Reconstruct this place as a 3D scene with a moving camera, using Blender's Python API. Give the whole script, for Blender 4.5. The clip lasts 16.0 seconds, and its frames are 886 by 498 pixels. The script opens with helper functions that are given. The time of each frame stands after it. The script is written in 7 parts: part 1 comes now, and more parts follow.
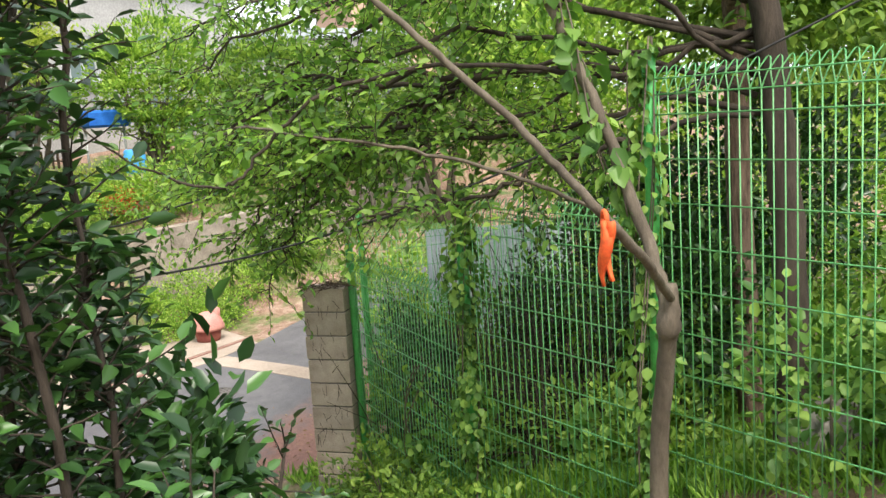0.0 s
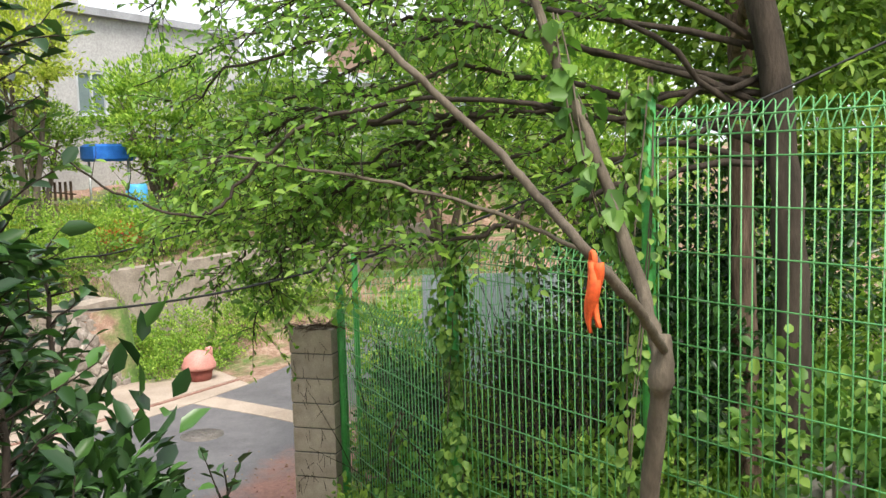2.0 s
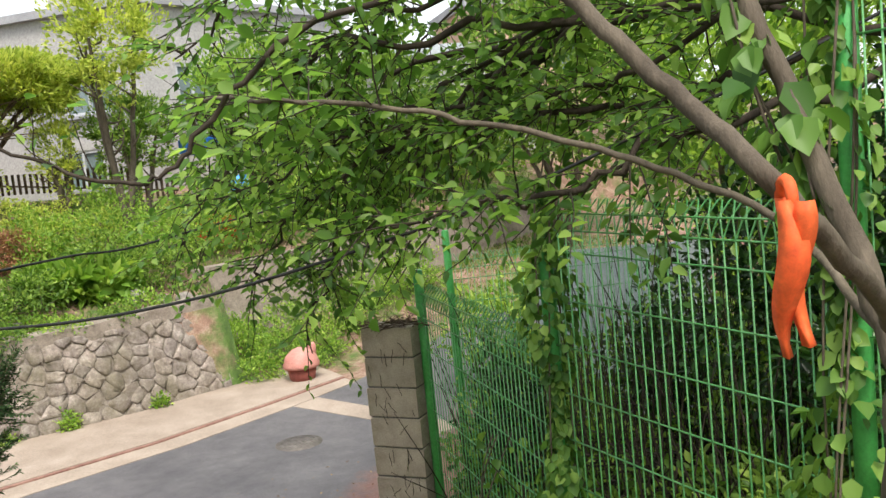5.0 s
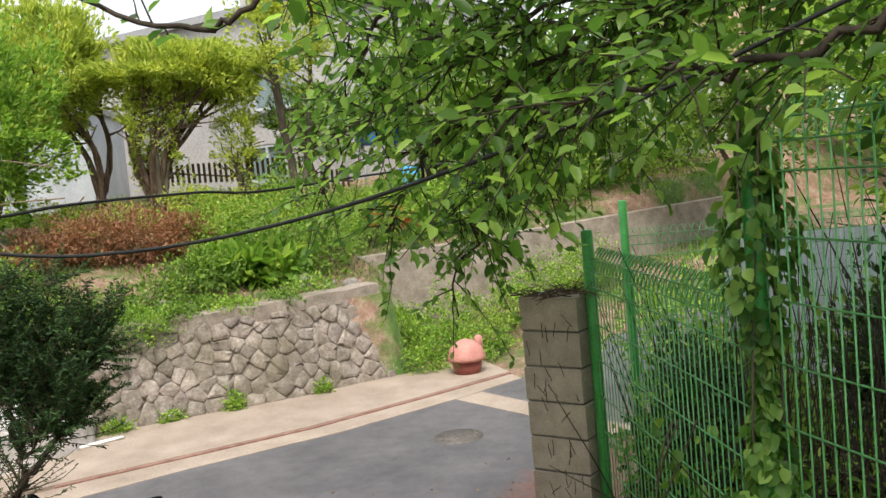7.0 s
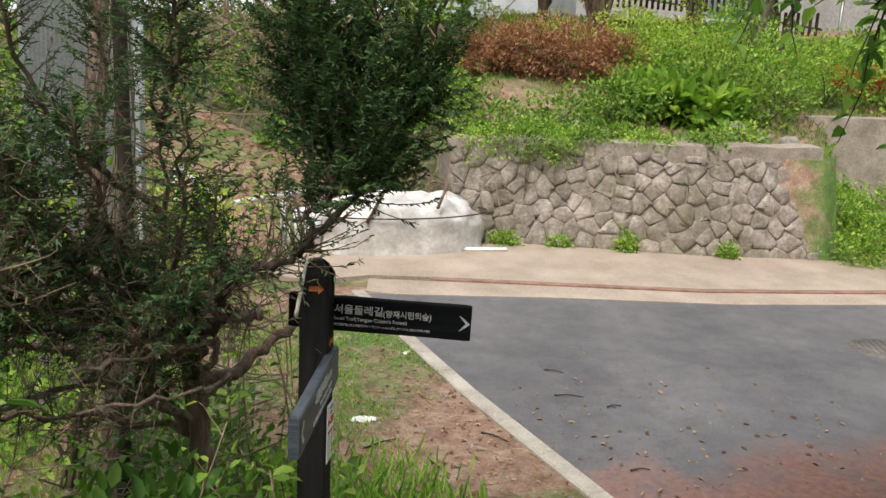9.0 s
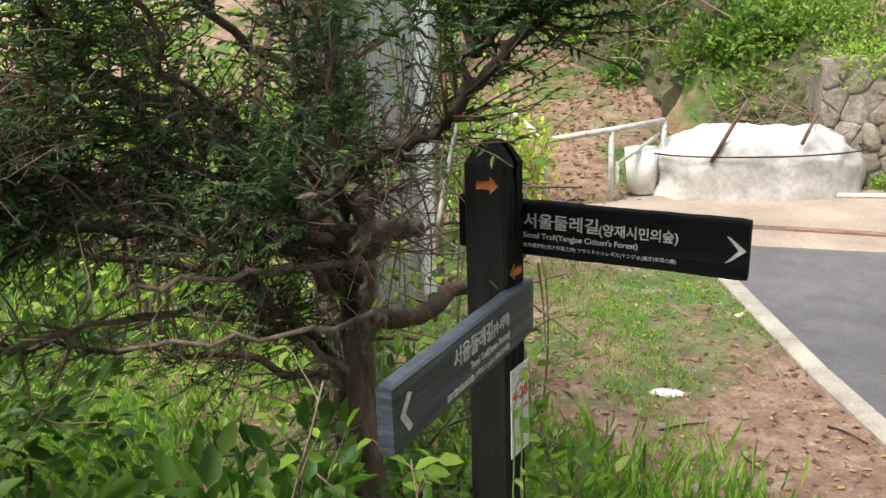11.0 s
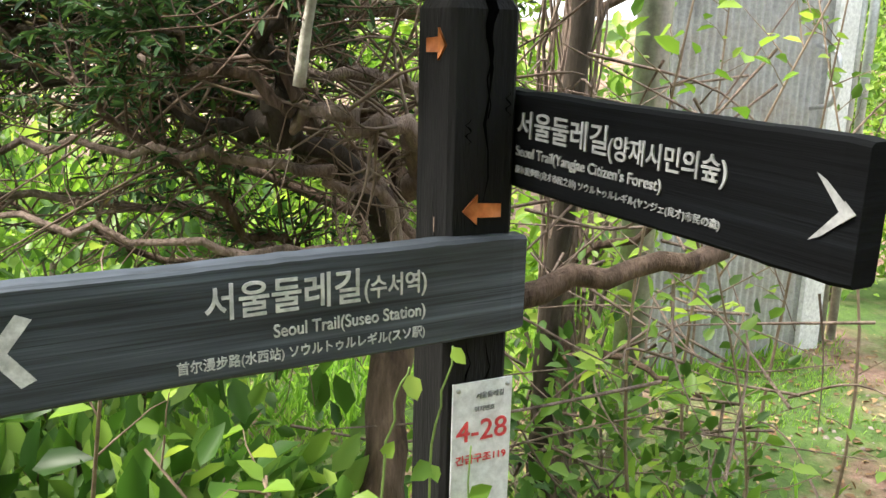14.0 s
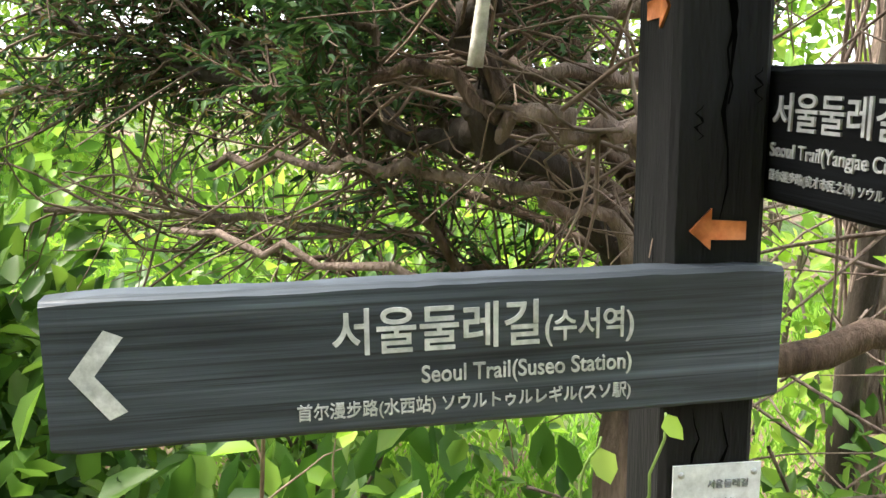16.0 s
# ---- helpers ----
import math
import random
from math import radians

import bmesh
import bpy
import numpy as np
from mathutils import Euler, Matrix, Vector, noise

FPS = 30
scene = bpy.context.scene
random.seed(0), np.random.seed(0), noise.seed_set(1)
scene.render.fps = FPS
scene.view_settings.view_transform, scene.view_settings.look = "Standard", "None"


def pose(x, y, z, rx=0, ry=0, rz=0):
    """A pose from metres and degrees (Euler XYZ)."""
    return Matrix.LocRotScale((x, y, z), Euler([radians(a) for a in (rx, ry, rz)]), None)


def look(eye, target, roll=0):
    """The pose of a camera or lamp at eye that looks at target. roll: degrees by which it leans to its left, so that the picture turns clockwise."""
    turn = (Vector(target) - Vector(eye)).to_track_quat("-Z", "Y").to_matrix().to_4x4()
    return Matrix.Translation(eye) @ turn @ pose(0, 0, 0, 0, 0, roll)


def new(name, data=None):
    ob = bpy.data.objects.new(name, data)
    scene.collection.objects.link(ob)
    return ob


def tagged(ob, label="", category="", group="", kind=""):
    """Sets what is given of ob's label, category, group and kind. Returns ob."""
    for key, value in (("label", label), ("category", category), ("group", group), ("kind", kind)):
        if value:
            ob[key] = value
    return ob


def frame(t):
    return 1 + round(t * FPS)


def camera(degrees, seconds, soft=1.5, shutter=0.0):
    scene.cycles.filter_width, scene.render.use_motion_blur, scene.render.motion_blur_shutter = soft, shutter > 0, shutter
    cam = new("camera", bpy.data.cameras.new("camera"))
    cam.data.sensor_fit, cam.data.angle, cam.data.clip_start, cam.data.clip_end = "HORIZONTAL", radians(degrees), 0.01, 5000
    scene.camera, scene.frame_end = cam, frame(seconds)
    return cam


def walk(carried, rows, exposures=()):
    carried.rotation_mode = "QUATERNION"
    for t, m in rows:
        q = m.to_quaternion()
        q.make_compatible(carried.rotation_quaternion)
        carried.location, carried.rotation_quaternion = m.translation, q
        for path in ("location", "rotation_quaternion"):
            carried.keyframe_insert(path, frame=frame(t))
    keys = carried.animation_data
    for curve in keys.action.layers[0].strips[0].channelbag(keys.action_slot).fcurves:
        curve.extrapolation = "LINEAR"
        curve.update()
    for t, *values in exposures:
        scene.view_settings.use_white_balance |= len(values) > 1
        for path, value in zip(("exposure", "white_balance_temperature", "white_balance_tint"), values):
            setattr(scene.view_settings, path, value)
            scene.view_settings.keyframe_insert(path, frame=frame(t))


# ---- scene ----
cam = camera(53.0, 16.0)
PATH = [
    (0, (-1.149, -5.46, 1.888), (0.12, -3.946, 1.578), -3.8),
    (0.5, (-1.19, -5.501, 1.864), (0.081, -3.984, 1.578), -3.3),
    (1.0, (-1.147, -5.527, 1.88), (0.131, -4.001, 1.68), -3.3),
    (1.5, (-1.028, -5.428, 1.863), (0.254, -3.906, 1.663), -3.9),
    (2.0, (-0.962, -5.372, 1.818), (0.311, -3.843, 1.618), -1.6),
    (2.5, (-0.801, -5.192, 1.781), (0.47, -3.663, 1.565), -2.6),
    (3.0, (-0.642, -5.045, 1.738), (0.623, -3.511, 1.515), -2.3),
    (3.2, (-0.492, -4.963, 1.716), (0.756, -3.416, 1.49), -2.8),
    (5.5, (0.096, -4.258, 1.529), (1.055, -2.512, 1.344), -4.2),
    (6, (0.187, -4.128, 1.398), (1.033, -2.322, 1.253), -3.9),
    (6.5, (0.39, -3.988, 1.298), (1.09, -2.12, 1.154), -8.5),
    (7, (0.454, -3.769, 1.227), (1.137, -1.896, 1.066), -5.4),
    (7.5, (0.605, -3.471, 1.188), (1.078, -1.537, 1.004), -4.8),
    (8, (0.705, -3.233, 1.094), (1.019, -1.285, 0.763), -4.7),
    (8.4, (0.724, -2.984, 1.024), (0.907, -1.035, 0.613), -4.4),
    (8.7, (0.713, -2.827, 0.938), (0.708, -0.873, 0.514), -1.6),
    (9, (0.74, -2.655, 0.844), (0.502, -0.723, 0.384), 3.0),
    (9.3, (0.75, -2.491, 0.781), (0.363, -0.606, 0.236), 0.0),
    (9.5, (0.758, -2.384, 0.75), (0.206, -0.569, 0.115), -1.9),
    (9.7, (0.778, -2.276, 0.707), (0.107, -0.503, 0.069), -3.5),
    (11.8, (0.863, -1.192, 0.341), (-0.236, 0.399, -0.168), -0.8),
    (12, (0.867, -1.117, 0.329), (-0.257, 0.462, -0.167), -1.3),
    (12.5, (0.912, -0.941, 0.211), (-0.417, 0.482, -0.247), -1.1),
    (13, (0.928, -0.764, 0.176), (-0.543, 0.511, -0.279), -1.4),
    (13.5, (0.917, -0.595, 0.13), (-0.649, 0.56, -0.333), -2.3),
    (14, (0.955, -0.479, 0.076), (-0.791, 0.37, -0.402), 1.4),
    (14.5, (0.934, -0.39, 0.074), (-0.91, 0.216, -0.409), 0.8),
    (15, (0.825, -0.306, 0.01), (-1.066, 0.144, -0.462), 1.7),
    (15.5, (0.8, -0.276, -0.007), (-1.145, -0.06, -0.424), 2.0),
    (16, (0.777, -0.317, -0.001), (-1.175, -0.086, -0.367), -0.6),
]
walk(cam, [(t, look(eye, target, roll)) for t, eye, target, roll in PATH],
     [(0, 1.25), (1.5, 1.18), (2.5, 1.12), (3.2, 1.08), (5.5, 0.92), (7, 0.82), (8, 0.62), (9.5, 0.8), (12, 1.4), (13, 1.75), (14, 2.0), (16, 2.38)])

# ---- light ----
world = bpy.data.worlds.new("sky")
scene.world = world
world.use_nodes = True
wn = world.node_tree.nodes
sky = wn.new("ShaderNodeTexSky")
sky.sky_type = 'NISHITA'
sky.sun_disc = False
SUN_EL, SUN_AZ = radians(58), radians(200)
sky.sun_elevation, sky.sun_rotation = SUN_EL, SUN_AZ
sky.dust_density = 6.0
sky.air_density = 1.6
haze = wn.new("ShaderNodeMix")
haze.data_type = 'RGBA'
haze.inputs[0].default_value = 0.6
haze.inputs[7].default_value = (9.5, 10.0, 10.6, 1)
world.node_tree.links.new(sky.outputs[0], haze.inputs[6])
world.node_tree.links.new(haze.outputs[2], wn["Background"].inputs[0])
wn["Background"].inputs[1].default_value = 0.1
sun = new("sun", bpy.data.lights.new("sun", 'SUN'))
sun.data.energy, sun.data.angle, sun.data.color = 2.3, radians(22), (1.0, 0.95, 0.86)
sun.rotation_euler = Vector((-math.sin(SUN_AZ) * math.cos(SUN_EL), -math.cos(SUN_AZ) * math.cos(SUN_EL), -math.sin(SUN_EL))).to_track_quat('-Z', 'Y').to_euler()


# ---- materials ----
def ramp(nt, fac, stops):
    r = nt.nodes.new("ShaderNodeValToRGB")
    while len(r.color_ramp.elements) < len(stops):
        r.color_ramp.elements.new(0.5)
    for e, (p, c) in zip(r.color_ramp.elements, stops):
        e.position, e.color = p, (*c, 1)
    nt.links.new(fac, r.inputs[0])
    return r.outputs[0]


def tex_noise(nt, scale, detail=5, rough=0.6, coord=None, stretch=None):
    n = nt.nodes.new("ShaderNodeTexNoise")
    n.inputs["Scale"].default_value, n.inputs["Detail"].default_value, n.inputs["Roughness"].default_value = scale, detail, rough
    if coord is None:
        g = nt.nodes.new("ShaderNodeTexCoord")
        coord = g.outputs["Object"]
    if stretch:
        m = nt.nodes.new("ShaderNodeMapping")
        m.inputs["Scale"].default_value = stretch
        nt.links.new(coord, m.inputs[0])
        coord = m.outputs[0]
    nt.links.new(coord, n.inputs["Vector"])
    return n.outputs["Fac"]


def mixc(nt, fac, a, b, kind='MIX'):
    m = nt.nodes.new("ShaderNodeMix")
    m.data_type, m.blend_type = 'RGBA', kind
    for s, v in ((0, fac), (6, a), (7, b)):
        if hasattr(v, "links"):
            nt.links.new(v, m.inputs[s])
        else:
            m.inputs[s].default_value = v if s == 0 else (*v, 1)
    return m.outputs[2]


def mat(name, c1, c2, scale=8, rough=0.8, metal=0.0, bump=0.3, fine=60, c3=None, stretch=None, world_space=False, vary=0.0, island=False, spec=0.3):
    m = bpy.data.materials.new(name)
    m.use_nodes = True
    nt = m.node_tree
    b = nt.nodes["Principled BSDF"]
    co = None
    if world_space:
        co = nt.nodes.new("ShaderNodeNewGeometry").outputs["Position"]
    n1 = tex_noise(nt, scale, 6, 0.65, co, stretch)
    n2 = tex_noise(nt, fine, 4, 0.7, co, stretch)
    stops = [(0.32, c1), (0.68, c2)] if c3 is None else [(0.3, c1), (0.52, c2), (0.72, c3)]
    col = ramp(nt, n1, stops)
    grain = ramp(nt, n2, [(0.3, (0.72, 0.72, 0.72)), (0.7, (1.15, 1.15, 1.15))])
    col = mixc(nt, 1.0, col, grain, 'MULTIPLY')
    if vary:
        rnd = nt.nodes.new("ShaderNodeNewGeometry").outputs["Random Per Island"] if island else nt.nodes.new("ShaderNodeObjectInfo").outputs["Random"]
        v = ramp(nt, rnd, [(0.0, (1 - vary, 1 - vary, 1 - vary * 0.9)), (1.0, (1 + vary, 1 + vary * 0.95, 1 + vary * 0.9))])
        col = mixc(nt, 1.0, col, v, 'MULTIPLY')
    nt.links.new(col, b.inputs["Base Color"])
    b.inputs["Roughness"].default_value, b.inputs["Metallic"].default_value = rough, metal
    b.inputs["Specular IOR Level"].default_value = spec
    if bump:
        bp = nt.nodes.new("ShaderNodeBump")
        bp.inputs["Strength"].default_value, bp.inputs["Distance"].default_value = bump, 0.01
        nt.links.new(n2, bp.inputs["Height"])
        nt.links.new(bp.outputs[0], b.inputs["Normal"])
    return m


def leaf_mat(name, dark, mid, light, rough=0.5, through_light=0.35, spec=0.3):
    """Leaves: colour from leaf to leaf, some light passing through."""
    m = bpy.data.materials.new(name)
    m.use_nodes = True
    nt = m.node_tree
    b = nt.nodes["Principled BSDF"]
    out = nt.nodes["Material Output"]
    g = nt.nodes.new("ShaderNodeNewGeometry")
    col = ramp(nt, g.outputs["Random Per Island"], [(0.0, dark), (0.55, mid), (1.0, light)])
    big = tex_noise(nt, 2.2, 2, 0.5, g.outputs["Position"])
    col = mixc(nt, 1.0, col, ramp(nt, big, [(0.3, (0.8, 0.85, 0.8)), (0.7, (1.15, 1.1, 1.0))]), 'MULTIPLY')
    nt.links.new(col, b.inputs["Base Color"])
    b.inputs["Roughness"].default_value = rough
    b.inputs["Specular IOR Level"].default_value = spec
    tr = nt.nodes.new("ShaderNodeBsdfTranslucent")
    nt.links.new(mixc(nt, 1.0, col, (1.36, 1.42, 0.85), 'MULTIPLY'), tr.inputs[0])
    mx = nt.nodes.new("ShaderNodeMixShader")
    mx.inputs[0].default_value = through_light
    nt.links.new(b.outputs[0], mx.inputs[1])
    nt.links.new(tr.outputs[0], mx.inputs[2])
    nt.links.new(mx.outputs[0], out.inputs[0])
    return m


def stone_mat():
    """Grey-brown rubble stone, each stone its own shade, with moss and dirt in patches over the wall."""
    m = mat("rubble_stone", (0.16, 0.13, 0.11), (0.3, 0.255, 0.225), 7, 0.92, bump=1.0, fine=28, c3=(0.44, 0.395, 0.35), vary=0.2)
    nt = m.node_tree
    b = nt.nodes["Principled BSDF"]
    col = b.inputs["Base Color"].links[0].from_socket
    pos = nt.nodes.new("ShaderNodeNewGeometry").outputs["Position"]
    dirt = ramp(nt, tex_noise(nt, 1.1, 6, 0.7, pos), [(0.44, (0, 0, 0)), (0.66, (0.8, 0.8, 0.8))])
    grime = ramp(nt, tex_noise(nt, 9, 5, 0.7, pos), [(0.35, (0.085, 0.078, 0.045)), (0.65, (0.19, 0.165, 0.11))])
    nt.links.new(mixc(nt, dirt, col, grime), b.inputs["Base Color"])
    return m


LEAF_CHERRY = leaf_mat("cherry_leaf", (0.055, 0.125, 0.03), (0.14, 0.27, 0.055), (0.34, 0.5, 0.13), 0.34, 0.55)
LEAF_DARK = leaf_mat("evergreen_leaf", (0.012, 0.034, 0.012), (0.026, 0.07, 0.02), (0.07, 0.17, 0.038), 0.32, 0.2, 0.4)
LEAF_IVY = leaf_mat("ivy_leaf", (0.045, 0.12, 0.025), (0.12, 0.24, 0.05), (0.28, 0.42, 0.1), 0.45, 0.4)
LEAF_BRIGHT = leaf_mat("spring_leaf", (0.10, 0.21, 0.03), (0.23, 0.38, 0.06), (0.43, 0.55, 0.13), 0.48, 0.45)
LEAF_YELLOW = leaf_mat("yellow_leaf", (0.22, 0.3, 0.05), (0.42, 0.49, 0.1), (0.62, 0.64, 0.18), 0.55, 0.45)
LEAF_MID = leaf_mat("shrub_leaf", (0.06, 0.125, 0.025), (0.15, 0.26, 0.045), (0.31, 0.43, 0.09), 0.5, 0.4)
LEAF_DEEP = leaf_mat("broad_weed_leaf", (0.035, 0.085, 0.02), (0.1, 0.2, 0.042), (0.22, 0.35, 0.08), 0.42, 0.4, 0.4)
LEAF_RED = leaf_mat("rust_leaf", (0.18, 0.075, 0.05), (0.34, 0.16, 0.1), (0.46, 0.28, 0.17), 0.6, 0.3)
LEAF_AZALEA = leaf_mat("azalea_petal", (0.5, 0.04, 0.03), (0.75, 0.08, 0.05), (0.8, 0.2, 0.1), 0.6, 0.3)
LEAF_JUNIPER = leaf_mat("juniper_needle", (0.02, 0.043, 0.022), (0.05, 0.1, 0.045), (0.105, 0.18, 0.072), 0.65, 0.3, 0.12)
LEAF_DRY = leaf_mat("dry_needle", (0.07, 0.05, 0.03), (0.13, 0.10, 0.05), (0.2, 0.15, 0.08), 0.7, 0.2)
GRASS = leaf_mat("grass_blade", (0.11, 0.24, 0.035), (0.25, 0.44, 0.08), (0.42, 0.58, 0.15), 0.55, 0.5)
PETIOLE = leaf_mat("litter", (0.10, 0.05, 0.03), (0.22, 0.13, 0.07), (0.38, 0.28, 0.16), 0.8, 0.1)

BARK = mat("grey_bark", (0.07, 0.055, 0.04), (0.17, 0.14, 0.105), 6, 0.85, bump=0.7, fine=45, stretch=(1, 1, 0.3))
BARK_DARK = mat("dark_bark", (0.022, 0.017, 0.012), (0.07, 0.053, 0.04), 8, 0.9, bump=0.8, fine=50, stretch=(1, 1, 0.3))
BARK_RED = mat("juniper_bark", (0.045, 0.028, 0.02), (0.22, 0.15, 0.11), 26, 0.95, bump=1.0, fine=110, stretch=(1, 1, 0.15))
BARK_GREY_RED = mat("weathered_juniper_bark", (0.10, 0.068, 0.055), (0.36, 0.27, 0.22), 22, 0.95, bump=1.0, fine=110, stretch=(1, 1, 0.25))
TWIG_DRY = mat("dry_twig", (0.16, 0.11, 0.075), (0.33, 0.25, 0.18), 10, 0.9, bump=0.3)
FENCE_GREEN = mat("green_paint", (0.05, 0.31, 0.065), (0.09, 0.42, 0.11), 9, 0.38, bump=0.1, spec=0.5)
WIRE_GREEN = mat("green_wire", (0.06, 0.29, 0.085), (0.17, 0.42, 0.16), 5, 0.35, bump=0.0, spec=0.6)
BLOCK = mat("concrete_block", (0.3, 0.24, 0.19), (0.5, 0.42, 0.345), 5, 0.92, bump=0.6, fine=110, vary=0.10)
MORTAR = mat("mortar", (0.10, 0.09, 0.08), (0.2, 0.18, 0.165), 14, 0.95, bump=0.4)
CONCRETE = mat("pale_concrete", (0.27, 0.213, 0.17), (0.4, 0.327, 0.27), 1.6, 0.9, bump=0.3, fine=50, world_space=True)
TWIG_BROWN = mat("dead_twig", (0.10, 0.07, 0.05), (0.26, 0.19, 0.145), 10, 0.9, bump=0.3)
PALE_WOOD = mat("bleached_wood", (0.26, 0.24, 0.2), (0.45, 0.42, 0.36), 30, 0.8, bump=0.3)
KERBSTONE = mat("kerb_concrete", (0.28, 0.25, 0.215), (0.46, 0.42, 0.37), 4, 0.9, bump=0.4, fine=70, world_space=True)
CAPSTONE = mat("wall_cap_concrete", (0.2, 0.165, 0.135), (0.4, 0.34, 0.29), 3.5, 0.94, bump=0.8, fine=40)
STONE = stone_mat()
STONE_JOINT = mat("stone_joint", (0.17, 0.145, 0.12), (0.3, 0.26, 0.22), 10, 0.95, bump=0.8)
RED_LINE = mat("red_gutter", (0.2, 0.1, 0.08), (0.34, 0.2, 0.16), 6, 0.85, bump=0.2)
WALL_GREY = mat("house_plaster", (0.36, 0.345, 0.345), (0.46, 0.445, 0.445), 0.8, 0.85, bump=0.15, fine=20)
WALL_PEACH = mat("peach_plaster", (0.5, 0.33, 0.24), (0.62, 0.43, 0.33), 1.2, 0.85, bump=0.15, fine=20)
ROOF_GREY = mat("roof_edge", (0.27, 0.27, 0.29), (0.4, 0.4, 0.43), 2, 0.7, bump=0.2)
FRAME_GREY = mat("window_frame", (0.42, 0.44, 0.46), (0.55, 0.57, 0.6), 4, 0.5, bump=0.05)
GLASS = mat("window_glass", (0.12, 0.16, 0.17), (0.2, 0.26, 0.26), 0.5, 0.08, bump=0.0, spec=0.8)
STAIN_WOOD = mat("charred_black_wood", (0.006, 0.006, 0.007), (0.022, 0.021, 0.021), 9, 0.78, bump=0.8, fine=55, stretch=(0.5, 0.5, 0.08), spec=0.12)
METAL = mat("galvanised_steel", (0.42, 0.43, 0.44), (0.6, 0.61, 0.62), 8, 0.45, 0.75, bump=0.1)
RUSTY = mat("weathered_rail_paint", (0.36, 0.35, 0.34), (0.58, 0.57, 0.56), 9, 0.6, 0.2, bump=0.25, c3=(0.3, 0.2, 0.14))
SHEET = mat("grey_corrugated_sheet", (0.30, 0.29, 0.29), (0.46, 0.45, 0.45), 3, 0.6, 0.1, bump=0.2, c3=(0.38, 0.34, 0.31))
WHITE_PLASTIC = mat("cloudy_plastic_film", (0.4, 0.37, 0.355), (0.66, 0.63, 0.61), 4, 0.32, bump=0.5, fine=14, spec=0.6)
WHITE_PAINT = mat("white_paint", (0.7, 0.7, 0.69), (0.82, 0.82, 0.81), 5, 0.5, bump=0.05)
LETTER = mat("white_lettering", (0.5, 0.51, 0.51), (0.68, 0.68, 0.68), 60, 0.6, bump=0.0)
# greyer than LETTER, for the text and chevron on the lane board
LETTER_DULL = mat("dull_lettering", (0.24, 0.245, 0.245), (0.42, 0.42, 0.42), 45, 0.7, bump=0.0)
PAPER = mat("white_card", (0.72, 0.73, 0.76), (0.8, 0.8, 0.83), 6, 0.45, bump=0.02)
PRINT_RED = mat("red_print", (0.6, 0.05, 0.06), (0.7, 0.08, 0.09), 20, 0.5, bump=0.0)
PRINT_GREY = mat("grey_print", (0.25, 0.25, 0.28), (0.35, 0.35, 0.38), 20, 0.5, bump=0.0)
ORANGE = mat("orange_arrow_paint", (0.42, 0.12, 0.035), (0.58, 0.21, 0.07), 40, 0.6, bump=0.15)
RIBBON = mat("orange_ribbon_cloth", (0.72, 0.09, 0.025), (0.85, 0.16, 0.04), 12, 0.65, bump=0.1)
BLUE = mat("blue_plastic", (0.02, 0.12, 0.5), (0.04, 0.2, 0.68), 3, 0.4, bump=0.0)
LIGHT_BLUE = mat("pale_blue_plastic", (0.05, 0.3, 0.75), (0.1, 0.42, 0.85), 3, 0.4, bump=0.0)
RED_TUB = mat("faded_red_rubber", (0.46, 0.19, 0.16), (0.6, 0.29, 0.25), 5, 0.7, bump=0.15)
RED_DARK = mat("red_brown_rubber", (0.22, 0.06, 0.05), (0.32, 0.10, 0.08), 5, 0.7, bump=0.15)
BLACK_CABLE = mat("black_cable", (0.01, 0.01, 0.01), (0.025, 0.025, 0.025), 10, 0.6, bump=0.0)
IRON = mat("cast_iron", (0.12, 0.105, 0.098), (0.22, 0.2, 0.185), 14, 0.7, 0.3, bump=0.5)
LITTER_WHITE = mat("white_litter", (0.6, 0.58, 0.55), (0.75, 0.74, 0.72), 20, 0.7, bump=0.2)
PALE_SHEET = mat("pale_blue_sheet", (0.4, 0.44, 0.5), (0.56, 0.6, 0.65), 2, 0.5, bump=0.1)
ROCK = mat("pale_boulder", (0.2, 0.18, 0.16), (0.36, 0.33, 0.3), 4, 0.92, bump=0.9, fine=30)


def plank_mat(name, shade, gloss, spec=0.35):
    """Dark stained board with long weathered grain lines."""
    m = bpy.data.materials.new(name)
    m.use_nodes = True
    nt = m.node_tree
    b = nt.nodes["Principled BSDF"]
    tc = nt.nodes.new("ShaderNodeTexCoord").outputs["Object"]
    warp = tex_noise(nt, 3.0, 3, 0.5, tc, (1.2, 1, 5))
    long = tex_noise(nt, 9.0, 4, 0.6, tc, (0.25, 1, 9))
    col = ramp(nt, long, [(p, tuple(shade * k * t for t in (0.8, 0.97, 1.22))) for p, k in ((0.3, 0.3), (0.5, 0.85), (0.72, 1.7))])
    lines = tex_noise(nt, 9.0, 5, 0.65, tc, (0.12, 1, 30))
    col = mixc(nt, 1.0, col, ramp(nt, lines, [(0.36, (0.45, 0.45, 0.45)), (0.48, (1.0, 1.0, 1.0)), (0.7, (1.15, 1.15, 1.15))]), 'MULTIPLY')
    col = mixc(nt, 1.0, col, ramp(nt, warp, [(0.3, (0.8, 0.8, 0.8)), (0.7, (1.2, 1.2, 1.2))]), 'MULTIPLY')
    nt.links.new(col, b.inputs["Base Color"])
    b.inputs["Roughness"].default_value = gloss
    b.inputs["Specular IOR Level"].default_value = spec
    bp = nt.nodes.new("ShaderNodeBump")
    bp.inputs["Strength"].default_value, bp.inputs["Distance"].default_value = 0.7, 0.003
    nt.links.new(long, bp.inputs["Height"])
    nt.links.new(bp.outputs[0], b.inputs["Normal"])
    return m


